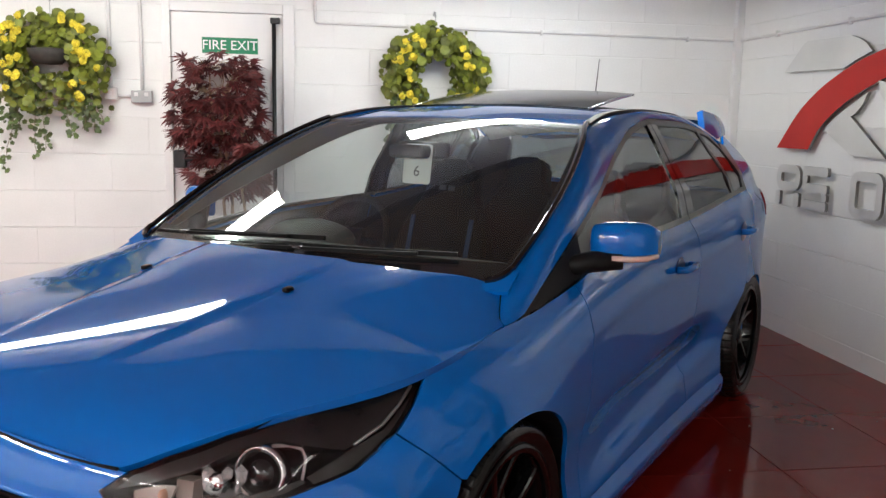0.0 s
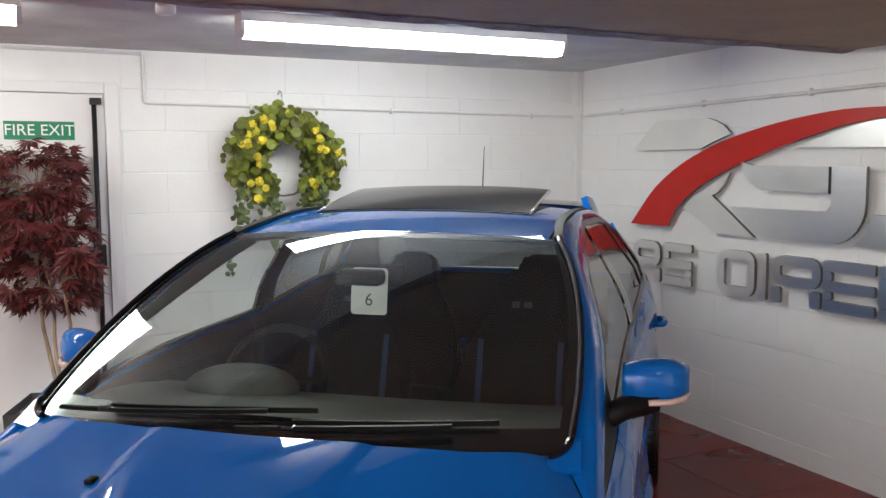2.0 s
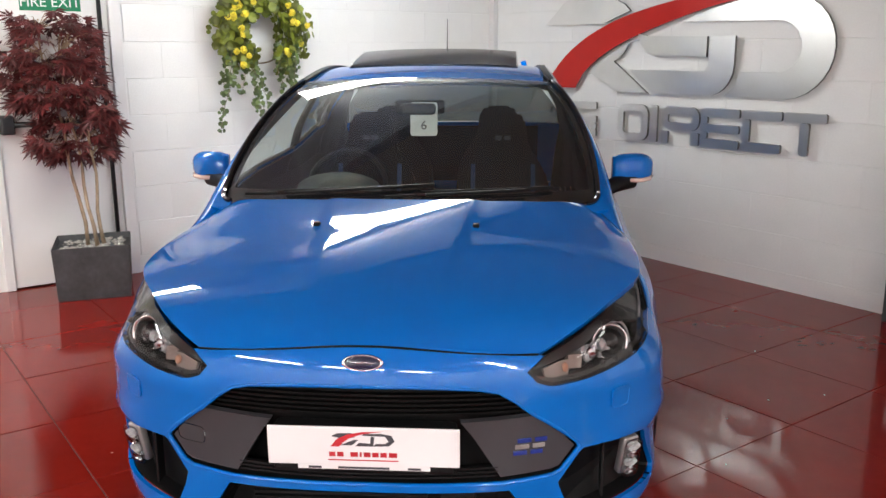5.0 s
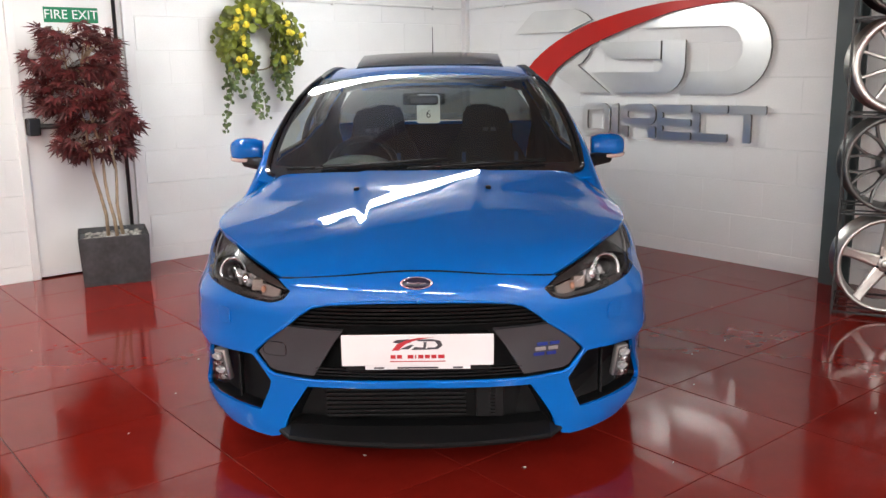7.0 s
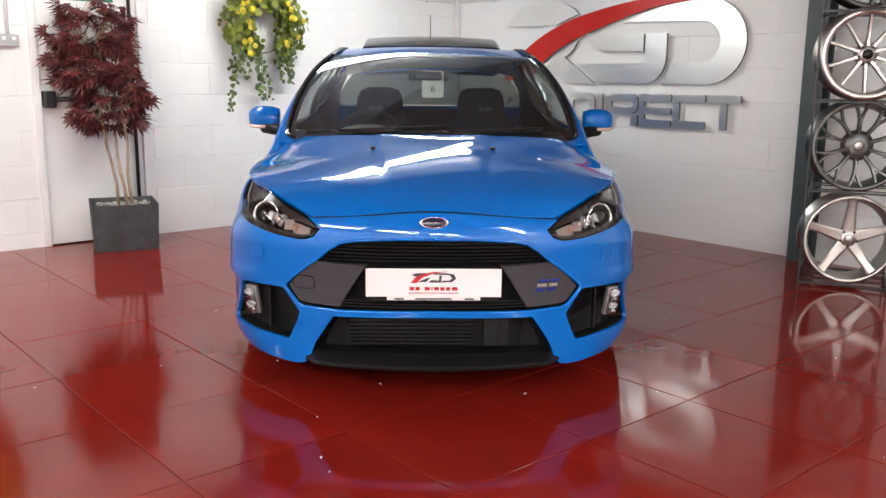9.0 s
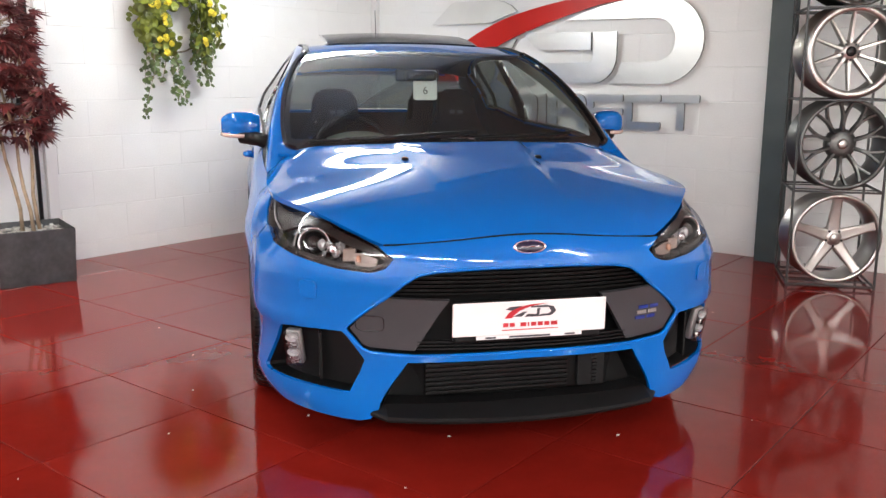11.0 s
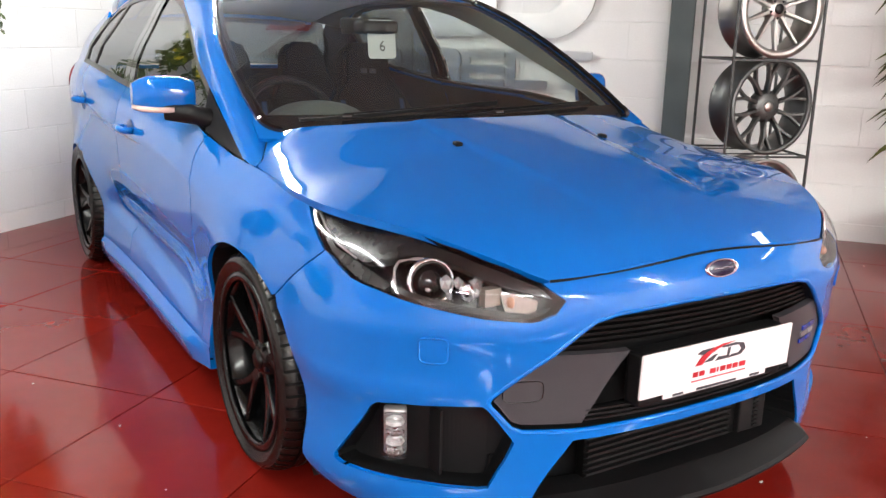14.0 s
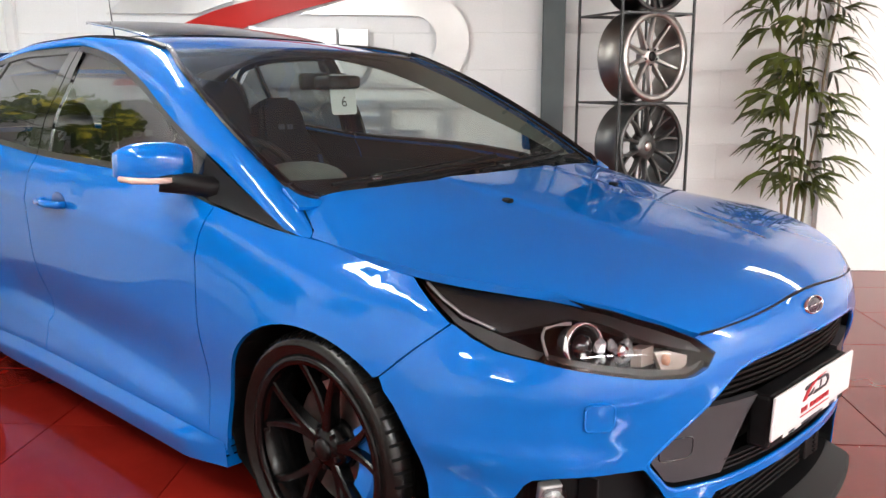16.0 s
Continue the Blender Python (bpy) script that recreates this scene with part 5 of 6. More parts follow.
for a, b in zip(rows, rows[1:]):
    for j in range(6):
        bm.faces.new((a[j], b[j], b[(j + 1) % 6], a[(j + 1) % 6]))
bm.faces.new(rows[0])
bm.faces.new(rows[-1])
bmesh.ops.recalc_face_normals(bm, faces=bm.faces)
part("splitter", bm, M_PLASTIC, car, "black front splitter lip")

# plate and badge
plate_m = pose(0, 0.004, 0.493, 2)
pl = part("number_plate", boxed((-0.26, -0.004, -0.056), (0.26, 0.004, 0.056), 0.003, plate_m), M_PLATE, car, "white dealer plate with red and black print")
for s, o in ((1, [(-0.085, 0.030), (-0.070, 0.038), (-0.030, 0.040), (-0.022, 0.028), (-0.050, 0.022)]), (1, [(-0.020, 0.002), (0.028, 0.002), (0.032, 0.030), (0.022, 0.030), (0.020, 0.010), (-0.010, 0.012)]), (1, [(0.026, 0.002), (0.070, 0.004), (0.086, 0.018), (0.078, 0.034), (0.050, 0.040), (0.0, 0.038), (0.0, 0.033), (0.060, 0.032), (0.070, 0.018), (0.060, 0.010), (0.036, 0.010)]), (1, [(-0.062, 0.004), (-0.030, 0.004), (-0.012, 0.020), (-0.024, 0.020)])):
    part("print", slab(bmesh.new(), o, 0.001, plate_m @ pose(0, -0.0052, 0)), M_PRINT_DARK, pl)
part("print", slab(bmesh.new(), [(-0.088, 0.0), (-0.070, 0.022), (-0.040, 0.036), (0.0, 0.044), (0.055, 0.046), (0.0, 0.038), (-0.035, 0.026), (-0.056, 0.010), (-0.064, 0.0)], 0.001, plate_m @ pose(0, -0.0056, 0)), M_PRINT_RED, pl)
for x0, x1 in ((-0.092, -0.075), (-0.070, -0.053), (-0.034, -0.014), (-0.009, -0.004), (0.002, 0.020), (0.025, 0.042), (0.047, 0.064), (0.070, 0.092)):
    part("print", boxed((x0, -0.0058, -0.029), (x1, -0.0045, -0.016), 0, plate_m), M_PRINT_RED, pl)
part("print", boxed((-0.095, -0.0058, -0.041), (0.095, -0.0045, -0.038), 0, plate_m), M_PRINT_RED, pl)
part("plate_tab", boxed((-0.18, -0.001, -0.070), (0.18, 0.003, -0.0565), 0.001, plate_m), M_PLATE, pl)
for x0, x1 in ((-0.15, -0.115), (-0.07, 0.07), (0.12, 0.155)):
    part("print", boxed((x0, -0.0026, -0.067), (x1, -0.0012, -0.061), 0, plate_m), M_PRINT_DARK, pl)
by = body(0, 0.722)[1]
bm_m = Matrix.Translation((0, by - 0.002, 0.722)) @ pose(0, 0, 0, -16) @ pose(0, 0, 0, 0, 0, -90)
oval = Matrix.Diagonal((1, 1.0, 0.40, 1))
bd = part("badge", lathe(bmesh.new(), [(0.056, -0.008), (0.057, 0.002), (0.052, 0.006), (0.047, 0.004), (0.046, -0.008)], 36, True, bm_m @ oval), M_CHROME, car, "oval chrome and dark blue badge", True)
part("badge_face", lathe(bmesh.new(), [(0.047, 0.001), (0.03, 0.004), (0.0, 0.005)], 36, False, bm_m @ oval), M_BADGE_FACE, bd, smooth_it=True)
part("badge_script", tube(bmesh.new(), [bm_m @ Vector((0.0065, -0.032 + 0.064 * k / 14, 0.0012 * math.sin(k * 0.9))) for k in range(15)], 0.0016, 5), M_CHROME, bd, smooth_it=True)

# bonnet
def bon_x(y):
    return 1.1569 - 0.4511 * y + 0.1416 * y * y - 0.8871 * math.exp(-y / 0.31) - 0.030 * math.exp(-(((y - 0.33) / 0.15) ** 2))


bon_e = fair((0.06, 0.711), (0.10, 0.732), (0.15, 0.764), (0.223, 0.799), (0.386, 0.840), (0.606, 0.8635), (0.823, 0.8825), (1.01, 0.8975), (1.20, 0.910))


def bon_c(y):
    return 0.806 + 0.223 * y - 0.0315 * y * y - 0.093 * math.exp(-y / 0.1096)


def bonnet(u, v):
    yf = 0.053 + 0.046 * u**4
    yr = 1.045 + 0.09 * u * u + 0.050 * smooth(0.60, 0.88, abs(u)) - 0.165 * smooth(0.885, 1.0, abs(u))
    y = yf + v * (yr - yf)
    a = abs(u)
    x = u * bon_x(y)
    e, c = bon_e(y), bon_c(y)
    z = e + (c - e) * (1 - a ** (2.05 + 2.85 * smooth(0.72, 1.16, y) + 1.1 * smooth(0.98, 1.18, y)))
    xc = 0.155 + 0.10 * y
    k = smooth(0.12, 0.45, y)
    z -= 0.0065 * k * smooth(xc - 0.006, xc + 0.040, abs(x))
    return (x, y, z)


bonnet_ob = sheet("bonnet", bonnet, 72, 48, M_PAINT, car, "blue bonnet with two creases", u=(-1, 1), v=(0, 1), depth=0.02)
# the dark gap between bonnet and bumper, drawn as a black strip
shut_pts = [Vector(bonnet(-1 + k / 24, 0.0)) + Vector((0, -0.0035, -0.0005)) for k in range(49)]
part("front_seal", tube(bmesh.new(), shut_pts, 0.0036, 6), M_SLAT, bonnet_ob, "black strip in place of the shaded shut line at the front edge", True)
for s in (-1, 1):
    part("washer_nozzle", boxed((-0.011, -0.014, -0.004), (0.011, 0.014, 0.011), 0.004, Matrix.Translation((s * 0.277, 0.80, bonnet(s * 0.277 / bon_x(0.8), (0.80 - 0.07) / 0.985)[2])) @ pose(0, 0, 0, 6)), M_SLAT, bonnet_ob, "small black washer nozzle", True)

def windscreen(u, v):
    bx, by_, bz = 0.732, 1.072 + 0.105 * u * u, 0.964 + 0.016 * u**4
    tx, ty, tz = 0.594, 2.095 - 0.02 * u * u, 1.437 - 0.018 * u * u
    x = u * (bx + (tx - bx) * v + 0.048 * 4 * v * (1 - v))
    bow = 0.040 * v * (1 - v) + 0.020 * (v - v**6) + 0.016 * (1 - u * u) * (1 - v)
    return (x, by_ + (ty - by_) * v - 0.010 * (1 - u * u) * v, bz + (tz - bz) * v + bow)


# flanks
for side in (1, -1):
    fl = flank(side)
    fender = [(0.684, 0.6035), (0.517, 0.7520), (0.582, 0.794), (0.652, 0.8400), (0.655, 0.8570), (0.823, 0.8725), (1.01, 0.8875), (1.10, 0.8935), (1.19, 0.901), (1.30, 0.917), (1.445, 0.940), (1.465, 0.85), (1.490, 0.60), (1.488, 0.33), (1.455, 0.165), (1.38, 0.165)] + [p for p in reversed(ARCH_F) if p[0] > 0.69 and not (p[0] > 1.2 and p[1] < 0.2)]
    panel("front_wing", [(q_of_y(y, z), z) for y, z in refine(fender, 0.03)], skin(side), M_PAINT, car, "blue front wing", step=0.035)
    fd = [(1.450, 0.940), (1.60, 0.970), (2.0, belt(2.0) - 0.002), (2.4, belt(2.4) - 0.002), (2.700, belt(2.7) - 0.002), (2.705, 0.8), (2.69, 0.45), (2.66, 0.215), (1.465, 0.205), (1.493, 0.33), (1.495, 0.60), (1.470, 0.85)]
    dr = panel("front_door", fd, fl, M_PAINT, car, "blue front door", step=0.014)
    panel("inner_skin", fd, fl, M_CABIN, dr, step=0.06, depth=0.001, offset=-0.022)
    rear_arch_front = [p for p in ARCH_R if p[0] < 3.42 and p[1] > 0.30]
    rd = [(2.706, belt(2.7) - 0.002), (3.0, belt(3.0) - 0.002), (3.40, belt(3.4) - 0.002), (3.66, belt(3.66) - 0.004), (3.62, 0.95), (3.52, 0.78), (3.43, 0.665)] + [p for p in reversed(rear_arch_front)] + [(3.17, 0.215), (2.666, 0.215), (2.696, 0.45), (2.711, 0.8)]
    rdr = panel("rear_door", rd, fl, M_PAINT, car, "blue rear door", step=0.016)
    panel("inner_skin", rd, fl, M_CABIN, rdr, step=0.06, depth=0.001, offset=-0.022)
    flare = spline((0.10, 0.012), (0.125, 0.020), (0.17, 0.034), (0.196, 0.036), (0.204, 0.030), (0.222, 0.002), (0.24, 0.0))
    sill = [(1.375, 0.140), (1.385, 0.218), (3.17, 0.222), (3.185, 0.135), (2.9, 0.118), (1.6, 0.112)]
    panel("side_skirt", sill, lambda y, z, s=side: (s * (half_width(y, max(z, 0.2)) + flare(z) * smooth(1.36, 1.62, y) * (1 - 0.5 * smooth(3.0, 3.2, y))), y, z), M_PAINT, car, "blue side skirt", step=0.012, depth=0.05)
    quarter = [(3.665, belt(3.66) - 0.002), (3.70, 1.18), (3.72, 1.34), (3.86, 1.39), (4.05, 1.30), (4.22, 1.12), (4.33, 0.95), (4.36, 0.6), (4.35, 0.30), (4.30, 0.20), (4.0, 0.18)] + [p for p in reversed(ARCH_R) if p[0] > 3.44 and p[1] > 0.205] + [(3.435, 0.668), (3.525, 0.78), (3.625, 0.95)]
    rq = panel("rear_quarter", quarter, fl, M_PAINT, car, "blue rear quarter panel", step=0.045)
    panel("inner_skin", quarter, fl, M_CABIN, rq, step=0.12, depth=0.001, offset=-0.017)
    tl = [(4.10, 1.085), (4.20, 1.10), (4.33, 1.03), (4.36, 0.92), (4.24, 0.93), (4.12, 1.02)]
    panel("tail_lamp", tl, fl, M_TAIL, car, "red tail lamp", step=0.05, offset=0.006)
    # wheel wells
    for hy, nm, rad in ((0.955, "wheel_well", 0.41), (3.60, "wheel_well", 0.40)):
        bm = bmesh.new()
        pts = [(hy - rad * math.cos(radians(a)), 0.30 + (rad - 0.025) * math.sin(radians(a))) for a in range(-30, 211, 12)]
        A = [bm.verts.new((side * min(0.893, skin(1)(q_of_y(y, max(z, 0.14)), max(z, 0.14))[0] - 0.012), y, z)) for y, z in pts]
        B = [bm.verts.new((side * 0.56, y, z)) for y, z in pts]
        for i in range(len(pts) - 1):
            bm.faces.new((A[i], A[i + 1], B[i + 1], B[i]))
        bm.faces.new(B)
        part(nm, bm, M_PLASTIC, car)
    # window band: sail, frames, glass
    edge_top = spline((1.09, 0.893), (1.30, 0.982), (1.50, 1.070), (1.81, 1.200), (2.10, 1.315), (2.37, 1.400), (2.72, 1.452), (3.10, 1.452), (3.45, 1.415), (3.60, 1.345), (3.70, 1.19))
    B0 = lambda y: belt(y) + 0.004
    T0 = lambda y: edge_top(y) - 0.022

    def between(ya, yb, lo, hi, n=10):
        ys_ = [ya + (yb - ya) * i / n for i in range(n + 1)]
        return [(y, lo(y)) for y in ys_] + [(y, hi(y)) for y in reversed(ys_)]

    sail_tri = [(1.10, 0.893), (1.30, 0.922), (1.45, 0.948), (1.545, B0(1.545)), (1.545, edge_top(1.545) - 0.006), (1.30, edge_top(1.30) - 0.006)]
    panel("mirror_sail", sail_tri, fl, M_PLASTIC, dr, "black mirror sail panel", step=0.05, offset=0.002)
    panel("window_frame", between(1.545, 2.705, T0, lambda y: edge_top(y) - 0.002, 22), fl, M_WINDOW_TRIM, dr, step=0.06, offset=0.002)
    panel("window_frame", between(2.710, 3.63, lambda y: edge_top(y) - 0.028, lambda y: edge_top(y) - 0.002, 22), fl, M_WINDOW_TRIM, rdr, step=0.06, offset=0.002)
    panel("window_moulding", between(1.50, 2.705, lambda y: belt(y) - 0.004, lambda y: belt(y) + 0.016, 14), fl, M_WINDOW_TRIM, dr, step=0.06, offset=0.003)
    panel("window_moulding", between(2.710, 3.66, lambda y: belt(y) - 0.004, lambda y: belt(y) + 0.016, 12), fl, M_WINDOW_TRIM, rdr, step=0.06, offset=0.003)
    panel("pillar_trim", [(2.62, B0(2.62) + 0.012), (2.704, B0(2.7) + 0.012), (2.704, T0(2.7)), (2.655, T0(2.655))], fl, M_GLOSS_BLACK, dr, step=0.06, offset=0.003)
    panel("pillar_trim", [(2.711, B0(2.71) + 0.012), (2.80, B0(2.8) + 0.012), (2.775, T0(2.775)), (2.711, T0(2.71))], fl, M_GLOSS_BLACK, rdr, step=0.06, offset=0.003)
    panel("window_divider", [(3.40, B0(3.40) + 0.012), (3.435, B0(3.435) + 0.012), (3.36, T0(3.36)), (3.325, T0(3.325))], fl, M_WINDOW_TRIM, rdr, step=0.06, offset=0.003)
    gfo = between(1.55, 2.62, lambda y: B0(y) + 0.010, lambda y: T0(y) + 0.002, 16)
    panel("window_glass", gfo, fl, M_SIDE_GLASS, dr, "tinted side window", step=0.08, depth=0.001, offset=-0.002)
    panel("window_glass", [(2.80, B0(2.8) + 0.01), (3.40, B0(3.4) + 0.01), (3.325, T0(3.325)), (3.1, T0(3.1)), (2.775, T0(2.775))], fl, M_REAR_GLASS, rdr, "tinted side window", step=0.08, depth=0.001, offset=-0.002)
    panel("quarter_glass", [(3.435, B0(3.435) + 0.01), (3.64, B0(3.64) + 0.012), (3.66, 1.19), (3.60, 1.305), (3.45, 1.38), (3.36, T0(3.36))], fl, M_REAR_GLASS, rdr, "small tinted rear window", step=0.08, depth=0.001, offset=-0.002)
    panel("window_seal", [(3.635, 1.122), (3.655, 1.19), (3.595, 1.312), (3.635, 1.352), (3.728, 1.335), (3.722, 1.20), (3.70, 1.118)], fl, M_WINDOW_TRIM, rdr, step=0.05, depth=0.022, offset=0.004)
    # door handles
    for hy, hz, owner in ((2.43, 0.873, dr), (3.42, 0.938, rdr)):
        w = half_width(hy, hz)
        bm = bmesh.new()
        pts = [(side * (w + 0.002), hy - 0.085, hz), (side * (w + 0.032), hy - 0.07, hz + 0.002), (side * (w + 0.040), hy, hz + 0.003), (side * (w + 0.032), hy + 0.085, hz + 0.002), (side * (w + 0.002), hy + 0.10, hz)]
        tube(bm, pts, 0.0145, 10)
        part("door_handle", bm, M_PAINT, owner, "blue door handle", True)
        # shaded recess behind the handle, put in as a darker blue disc
        bm = bmesh.new()
        bmesh.ops.create_uvsphere(bm, u_segments=14, v_segments=8, radius=1, matrix=Matrix.Translation((side * (w - 0.004), hy - 0.015, hz - 0.004)) @ Matrix.Diagonal((0.006, 0.062, 0.048, 1)))
        part("handle_cup", bm, M_CUP_SHADE, owner, smooth_it=True)

    # A pillar and roof rail
    edge = [windscreen(1.0, t / 3) for t in (0, 0.5, 1, 1.5, 2, 2.5, 3)]
    rail_in = [(t, p[0] + 0.003, p[1], p[2] - 0.004) for t, p in zip((0, 0.5, 1, 1.5, 2, 2.5, 3), edge)] + [(4, 0.572, 2.40, 1.466), (5, 0.576, 2.75, 1.484), (6, 0.572, 3.15, 1.478), (7, 0.560, 3.50, 1.445), (8, 0.540, 3.86, 1.385)]
    pin = [spline(*[(p[0], p[k]) for p in rail_in]) for k in (1, 2, 3)]
    yo = spline((0, 1.012), (0.3, 1.10), (0.6, 1.26), (1, 1.47), (2, 1.78), (3, 2.16), (4, 2.45), (5, 2.78), (6, 3.14), (7, 3.46), (8, 3.70))
    zo = spline((0, 0.884), (0.3, 0.895), (0.6, 0.964), (1, 1.060), (2, 1.184), (3, 1.337), (4, 1.418), (5, 1.457), (6, 1.452), (7, 1.412), (8, 1.34))

    def rail(t, w, s=side):
        a = Vector((pin[0](t), pin[1](t), pin[2](t)))
        y, z = yo(t), zo(t)
        b = Vector((half_width(y, z) + 0.004, y, z))
        out = Vector((0.55, -0.35, 0.75)) if t < 3 else Vector((0.5, 0, 0.85))
        p = a.lerp(b, w) + out.normalized() * 0.016 * 4 * w * (1 - w) * smooth(-0.2, 0.8, t)
        k = smooth(0.0, 0.45, t)
        if k < 1:
            g = Vector(bonnet(0.90 + 0.10 * w, 1.0)) + Vector((0.002, 0.004, 0))
            p = g.lerp(p, k)
        return (s * p.x, p.y, p.z)

    sheet("roof_rail", rail, 64, 8, M_PAINT, car, "blue A pillar and roof side rail", u=(0, 8), v=(0, 1), depth=0.015)
    # black ditch strip along the roof
    bm = bmesh.new()
    pts = [Vector((side * (pin[0](t) - 0.004), pin[1](t), pin[2](t) + 0.006)) for t in [3 + 5 * k / 24 for k in range(25)]]
    strip(bm, pts, 0.010, 0.030)
    part("roof_strip", bm, M_PLASTIC, car, "black roof gutter strip")
    bm = bmesh.new()
    corner = [(0.94 + 0.06 * math.cos(radians(a)), 0.035 + 0.050 * math.sin(radians(a))) for a in range(-90, 1, 10)]
    panel("screen_corner", [(1.05, -0.06), (1.03, 0.035)] + corner[::-1] + [(0.94, -0.06)], lambda u, v, s=side: (s * windscreen(u, v)[0], windscreen(u, v)[1], windscreen(u, v)[2]), M_PAINT, car, "blue corner below the windscreen", step=0.03, depth=0.012, offset=0.008)
    pts = [Vector((side * windscreen(u, v)[0], windscreen(u, v)[1] - 0.006, windscreen(u, v)[2] + 0.009)) for u, v in corner]
    pts += [Vector((side * (pin[0](t) - 0.002), pin[1](t) - 0.004, pin[2](t) + 0.010)) for t in [0.14 + 2.86 * k / 20 for k in range(21)]]
    tube(bm, pts, 0.010, 6)
    part("screen_trim", bm, M_GLOSS_BLACK, car, "black windscreen side trim")

    # door mirror
    mir = part("door_mirror", bmesh.new(), M_PAINT, car, "blue door mirror with indicator", m=pose(-0.012 * side, -0.01, 0))
    bm = bmesh.new()
    rows = []
    for i in range(15):
        t = i / 14
        x = 0.845 + 0.178 * t
        fat = (1 - (2 * max(0, t - 0.5)) ** 3.2 * 0.42) * (0.86 + 0.14 * smooth(0, 0.25, t))
        hz_ = 0.062 * fat
        yd = 0.062 * fat
        cy = 1.61 + 0.075 * t * t
        cz = 1.060 + 0.004 * math.sin(t * 3)
        row = []
        for j in range(20):
            a = 2 * math.pi * j / 20
            c, s2 = math.cos(a), math.sin(a)
            yy = -abs(c) ** 0.75 * yd if c > 0 else abs(c) ** 0.35 * yd * 0.45
            zz = math.copysign(abs(s2) ** 0.72, s2) * hz_
            row.append(bm.verts.new((side * x, cy + yy, cz + zz)))
        rows.append(row)
    for a, b in zip(rows, rows[1:]):
        for j in range(20):
            bm.faces.new((a[j], a[(j + 1) % 20], b[(j + 1) % 20], b[j]))
    bm.faces.new(rows[0])
    bm.faces.new(rows[-1])
    bmesh.ops.recalc_face_normals(bm, faces=bm.faces)
    sh = part("mirror_shell", bm, M_PAINT, mir, smooth_it=True)
    sh.data.materials.append(M_PLASTIC)
    for p in sh.data.polygons:
        if p.center.z < 1.016:
            p.material_index = 1
    bm = bmesh.new()
    pts = [(side * 0.915, 1.560, 1.016), (side * 0.97, 1.580, 1.016), (side * 1.005, 1.618, 1.018), (side * 1.021, 1.665, 1.022)]
    tube(bm, pts, 0.0095, 8)
    part("mirror_indicator", bm, M_MIRROR_LENS, mir, "pale amber indicator lens", True)
    bm = bmesh.new()
    pts = [(side * 0.80, 1.48, 0.985), (side * 0.85, 1.55, 1.000), (side * 0.93, 1.60, 1.012)]
    tube(bm, pts, 0.033, 10)
    part("mirror_arm", bm, M_PLASTIC, mir, "black mirror arm", True)
    bm = bmesh.new()
    box(bm, (0.855, 1.632, 1.008), (0.985, 1.638, 1.108), 0.002)
    for v in bm.verts:
        v.co.x *= side
        v.co.y += (abs(v.co.x) - 0.855) * 0.3
    bmesh.ops.recalc_face_normals(bm, faces=bm.faces)
    part("mirror_glass", bm, M_CHROME, mir)


# windscreen and cowl
ws = sheet("windscreen", windscreen, 40, 24, M_SCREEN, car, "clear curved windscreen", u=(-1, 1), v=(0, 1), depth=0.001)


def screen_band(u0, u1, v0, v1, name, n=24):
    return sheet(name, lambda u, v: tuple(Vector(windscreen(u, v)) + Vector((0, 0.003, -0.004))), n, 6, M_GLOSS_BLACK, ws, u=(u0, u1), v=(v0, v1), depth=0.001)


screen_band(-1, 1, 0.0, 0.085, "black_border")
screen_band(-1, 1, 0.955, 1.0, "black_border")
screen_band(-1, -0.955, 0.085, 0.955, "black_border", 4)
screen_band(0.955, 1, 0.085, 0.955, "black_border", 4)
sheet("scuttle", lambda u, v: (u * 0.70, 1.00 + 0.10 * u * u + 0.16 * v, 0.955 - 0.05 * u**4 - 0.02 * math.sin(v * 3.1)), 30, 4, M_PLASTIC, car, "black scuttle panel", u=(-1, 1), v=(0, 1))


def wiper(x0, x1, v1):
    w = part("wiper", bmesh.new(), M_PLASTIC, car, "black wiper arm and blade")
    pts = []
    for k in range(9):
        t = k / 8
        p = Vector(windscreen(x0 + (x1 - x0) * t, 0.015 + (v1 - 0.015) * t))
        pts.append(p + Vector((0, -0.012, 0.022)))
    part("arm", strip(bmesh.new(), pts, 0.010, 0.014), M_SLAT, w)
    pts2 = []
    for k in range(13):
        t = k / 12
        p = Vector(windscreen(x0 + (x1 - x0) * (0.25 + 0.95 * t), 0.055 + (v1 - 0.02) * t * 0.8))
        pts2.append(p + Vector((0, -0.008, 0.012)))
    part("blade", strip(bmesh.new(), pts2, 0.014, 0.008), M_SLAT, w)
    b = Vector(pts[2])
    part("clasp", boxed((-0.022, -0.008, -0.004), (0.022, 0.008, 0.008), 0.003, Matrix.Translation(b)), M_GLOSS_BLACK, w)


wiper(-0.86, -0.02, 0.075)
wiper(-0.10, 0.62, 0.060)


# roof with tilted glass panel
roof_x = fair((2.08, 0.556), (2.40, 0.562), (2.75, 0.568), (3.15, 0.564), (3.50, 0.552), (3.86, 0.532))
roof_c = fair((2.08, 1.436), (2.25, 1.468), (2.53, 1.499), (2.85, 1.512), (3.20, 1.503), (3.50, 1.478), (3.86, 1.428))
roof_e = fair((2.08, 1.414), (2.40, 1.464), (2.75, 1.482), (3.15, 1.476), (3.50, 1.443), (3.86, 1.383))


def roof(u, v):
    y = 2.088 + v * (3.86 - 2.088)
    return (u * roof_x(y), y, roof_e(y) + (roof_c(y) - roof_e(y)) * (1 - abs(u) ** 2.3))


roof_ob = sheet("roof", roof, 30, 40, M_PAINT, car, "blue roof", u=(-1, 1), v=(0, 1), depth=0.01)


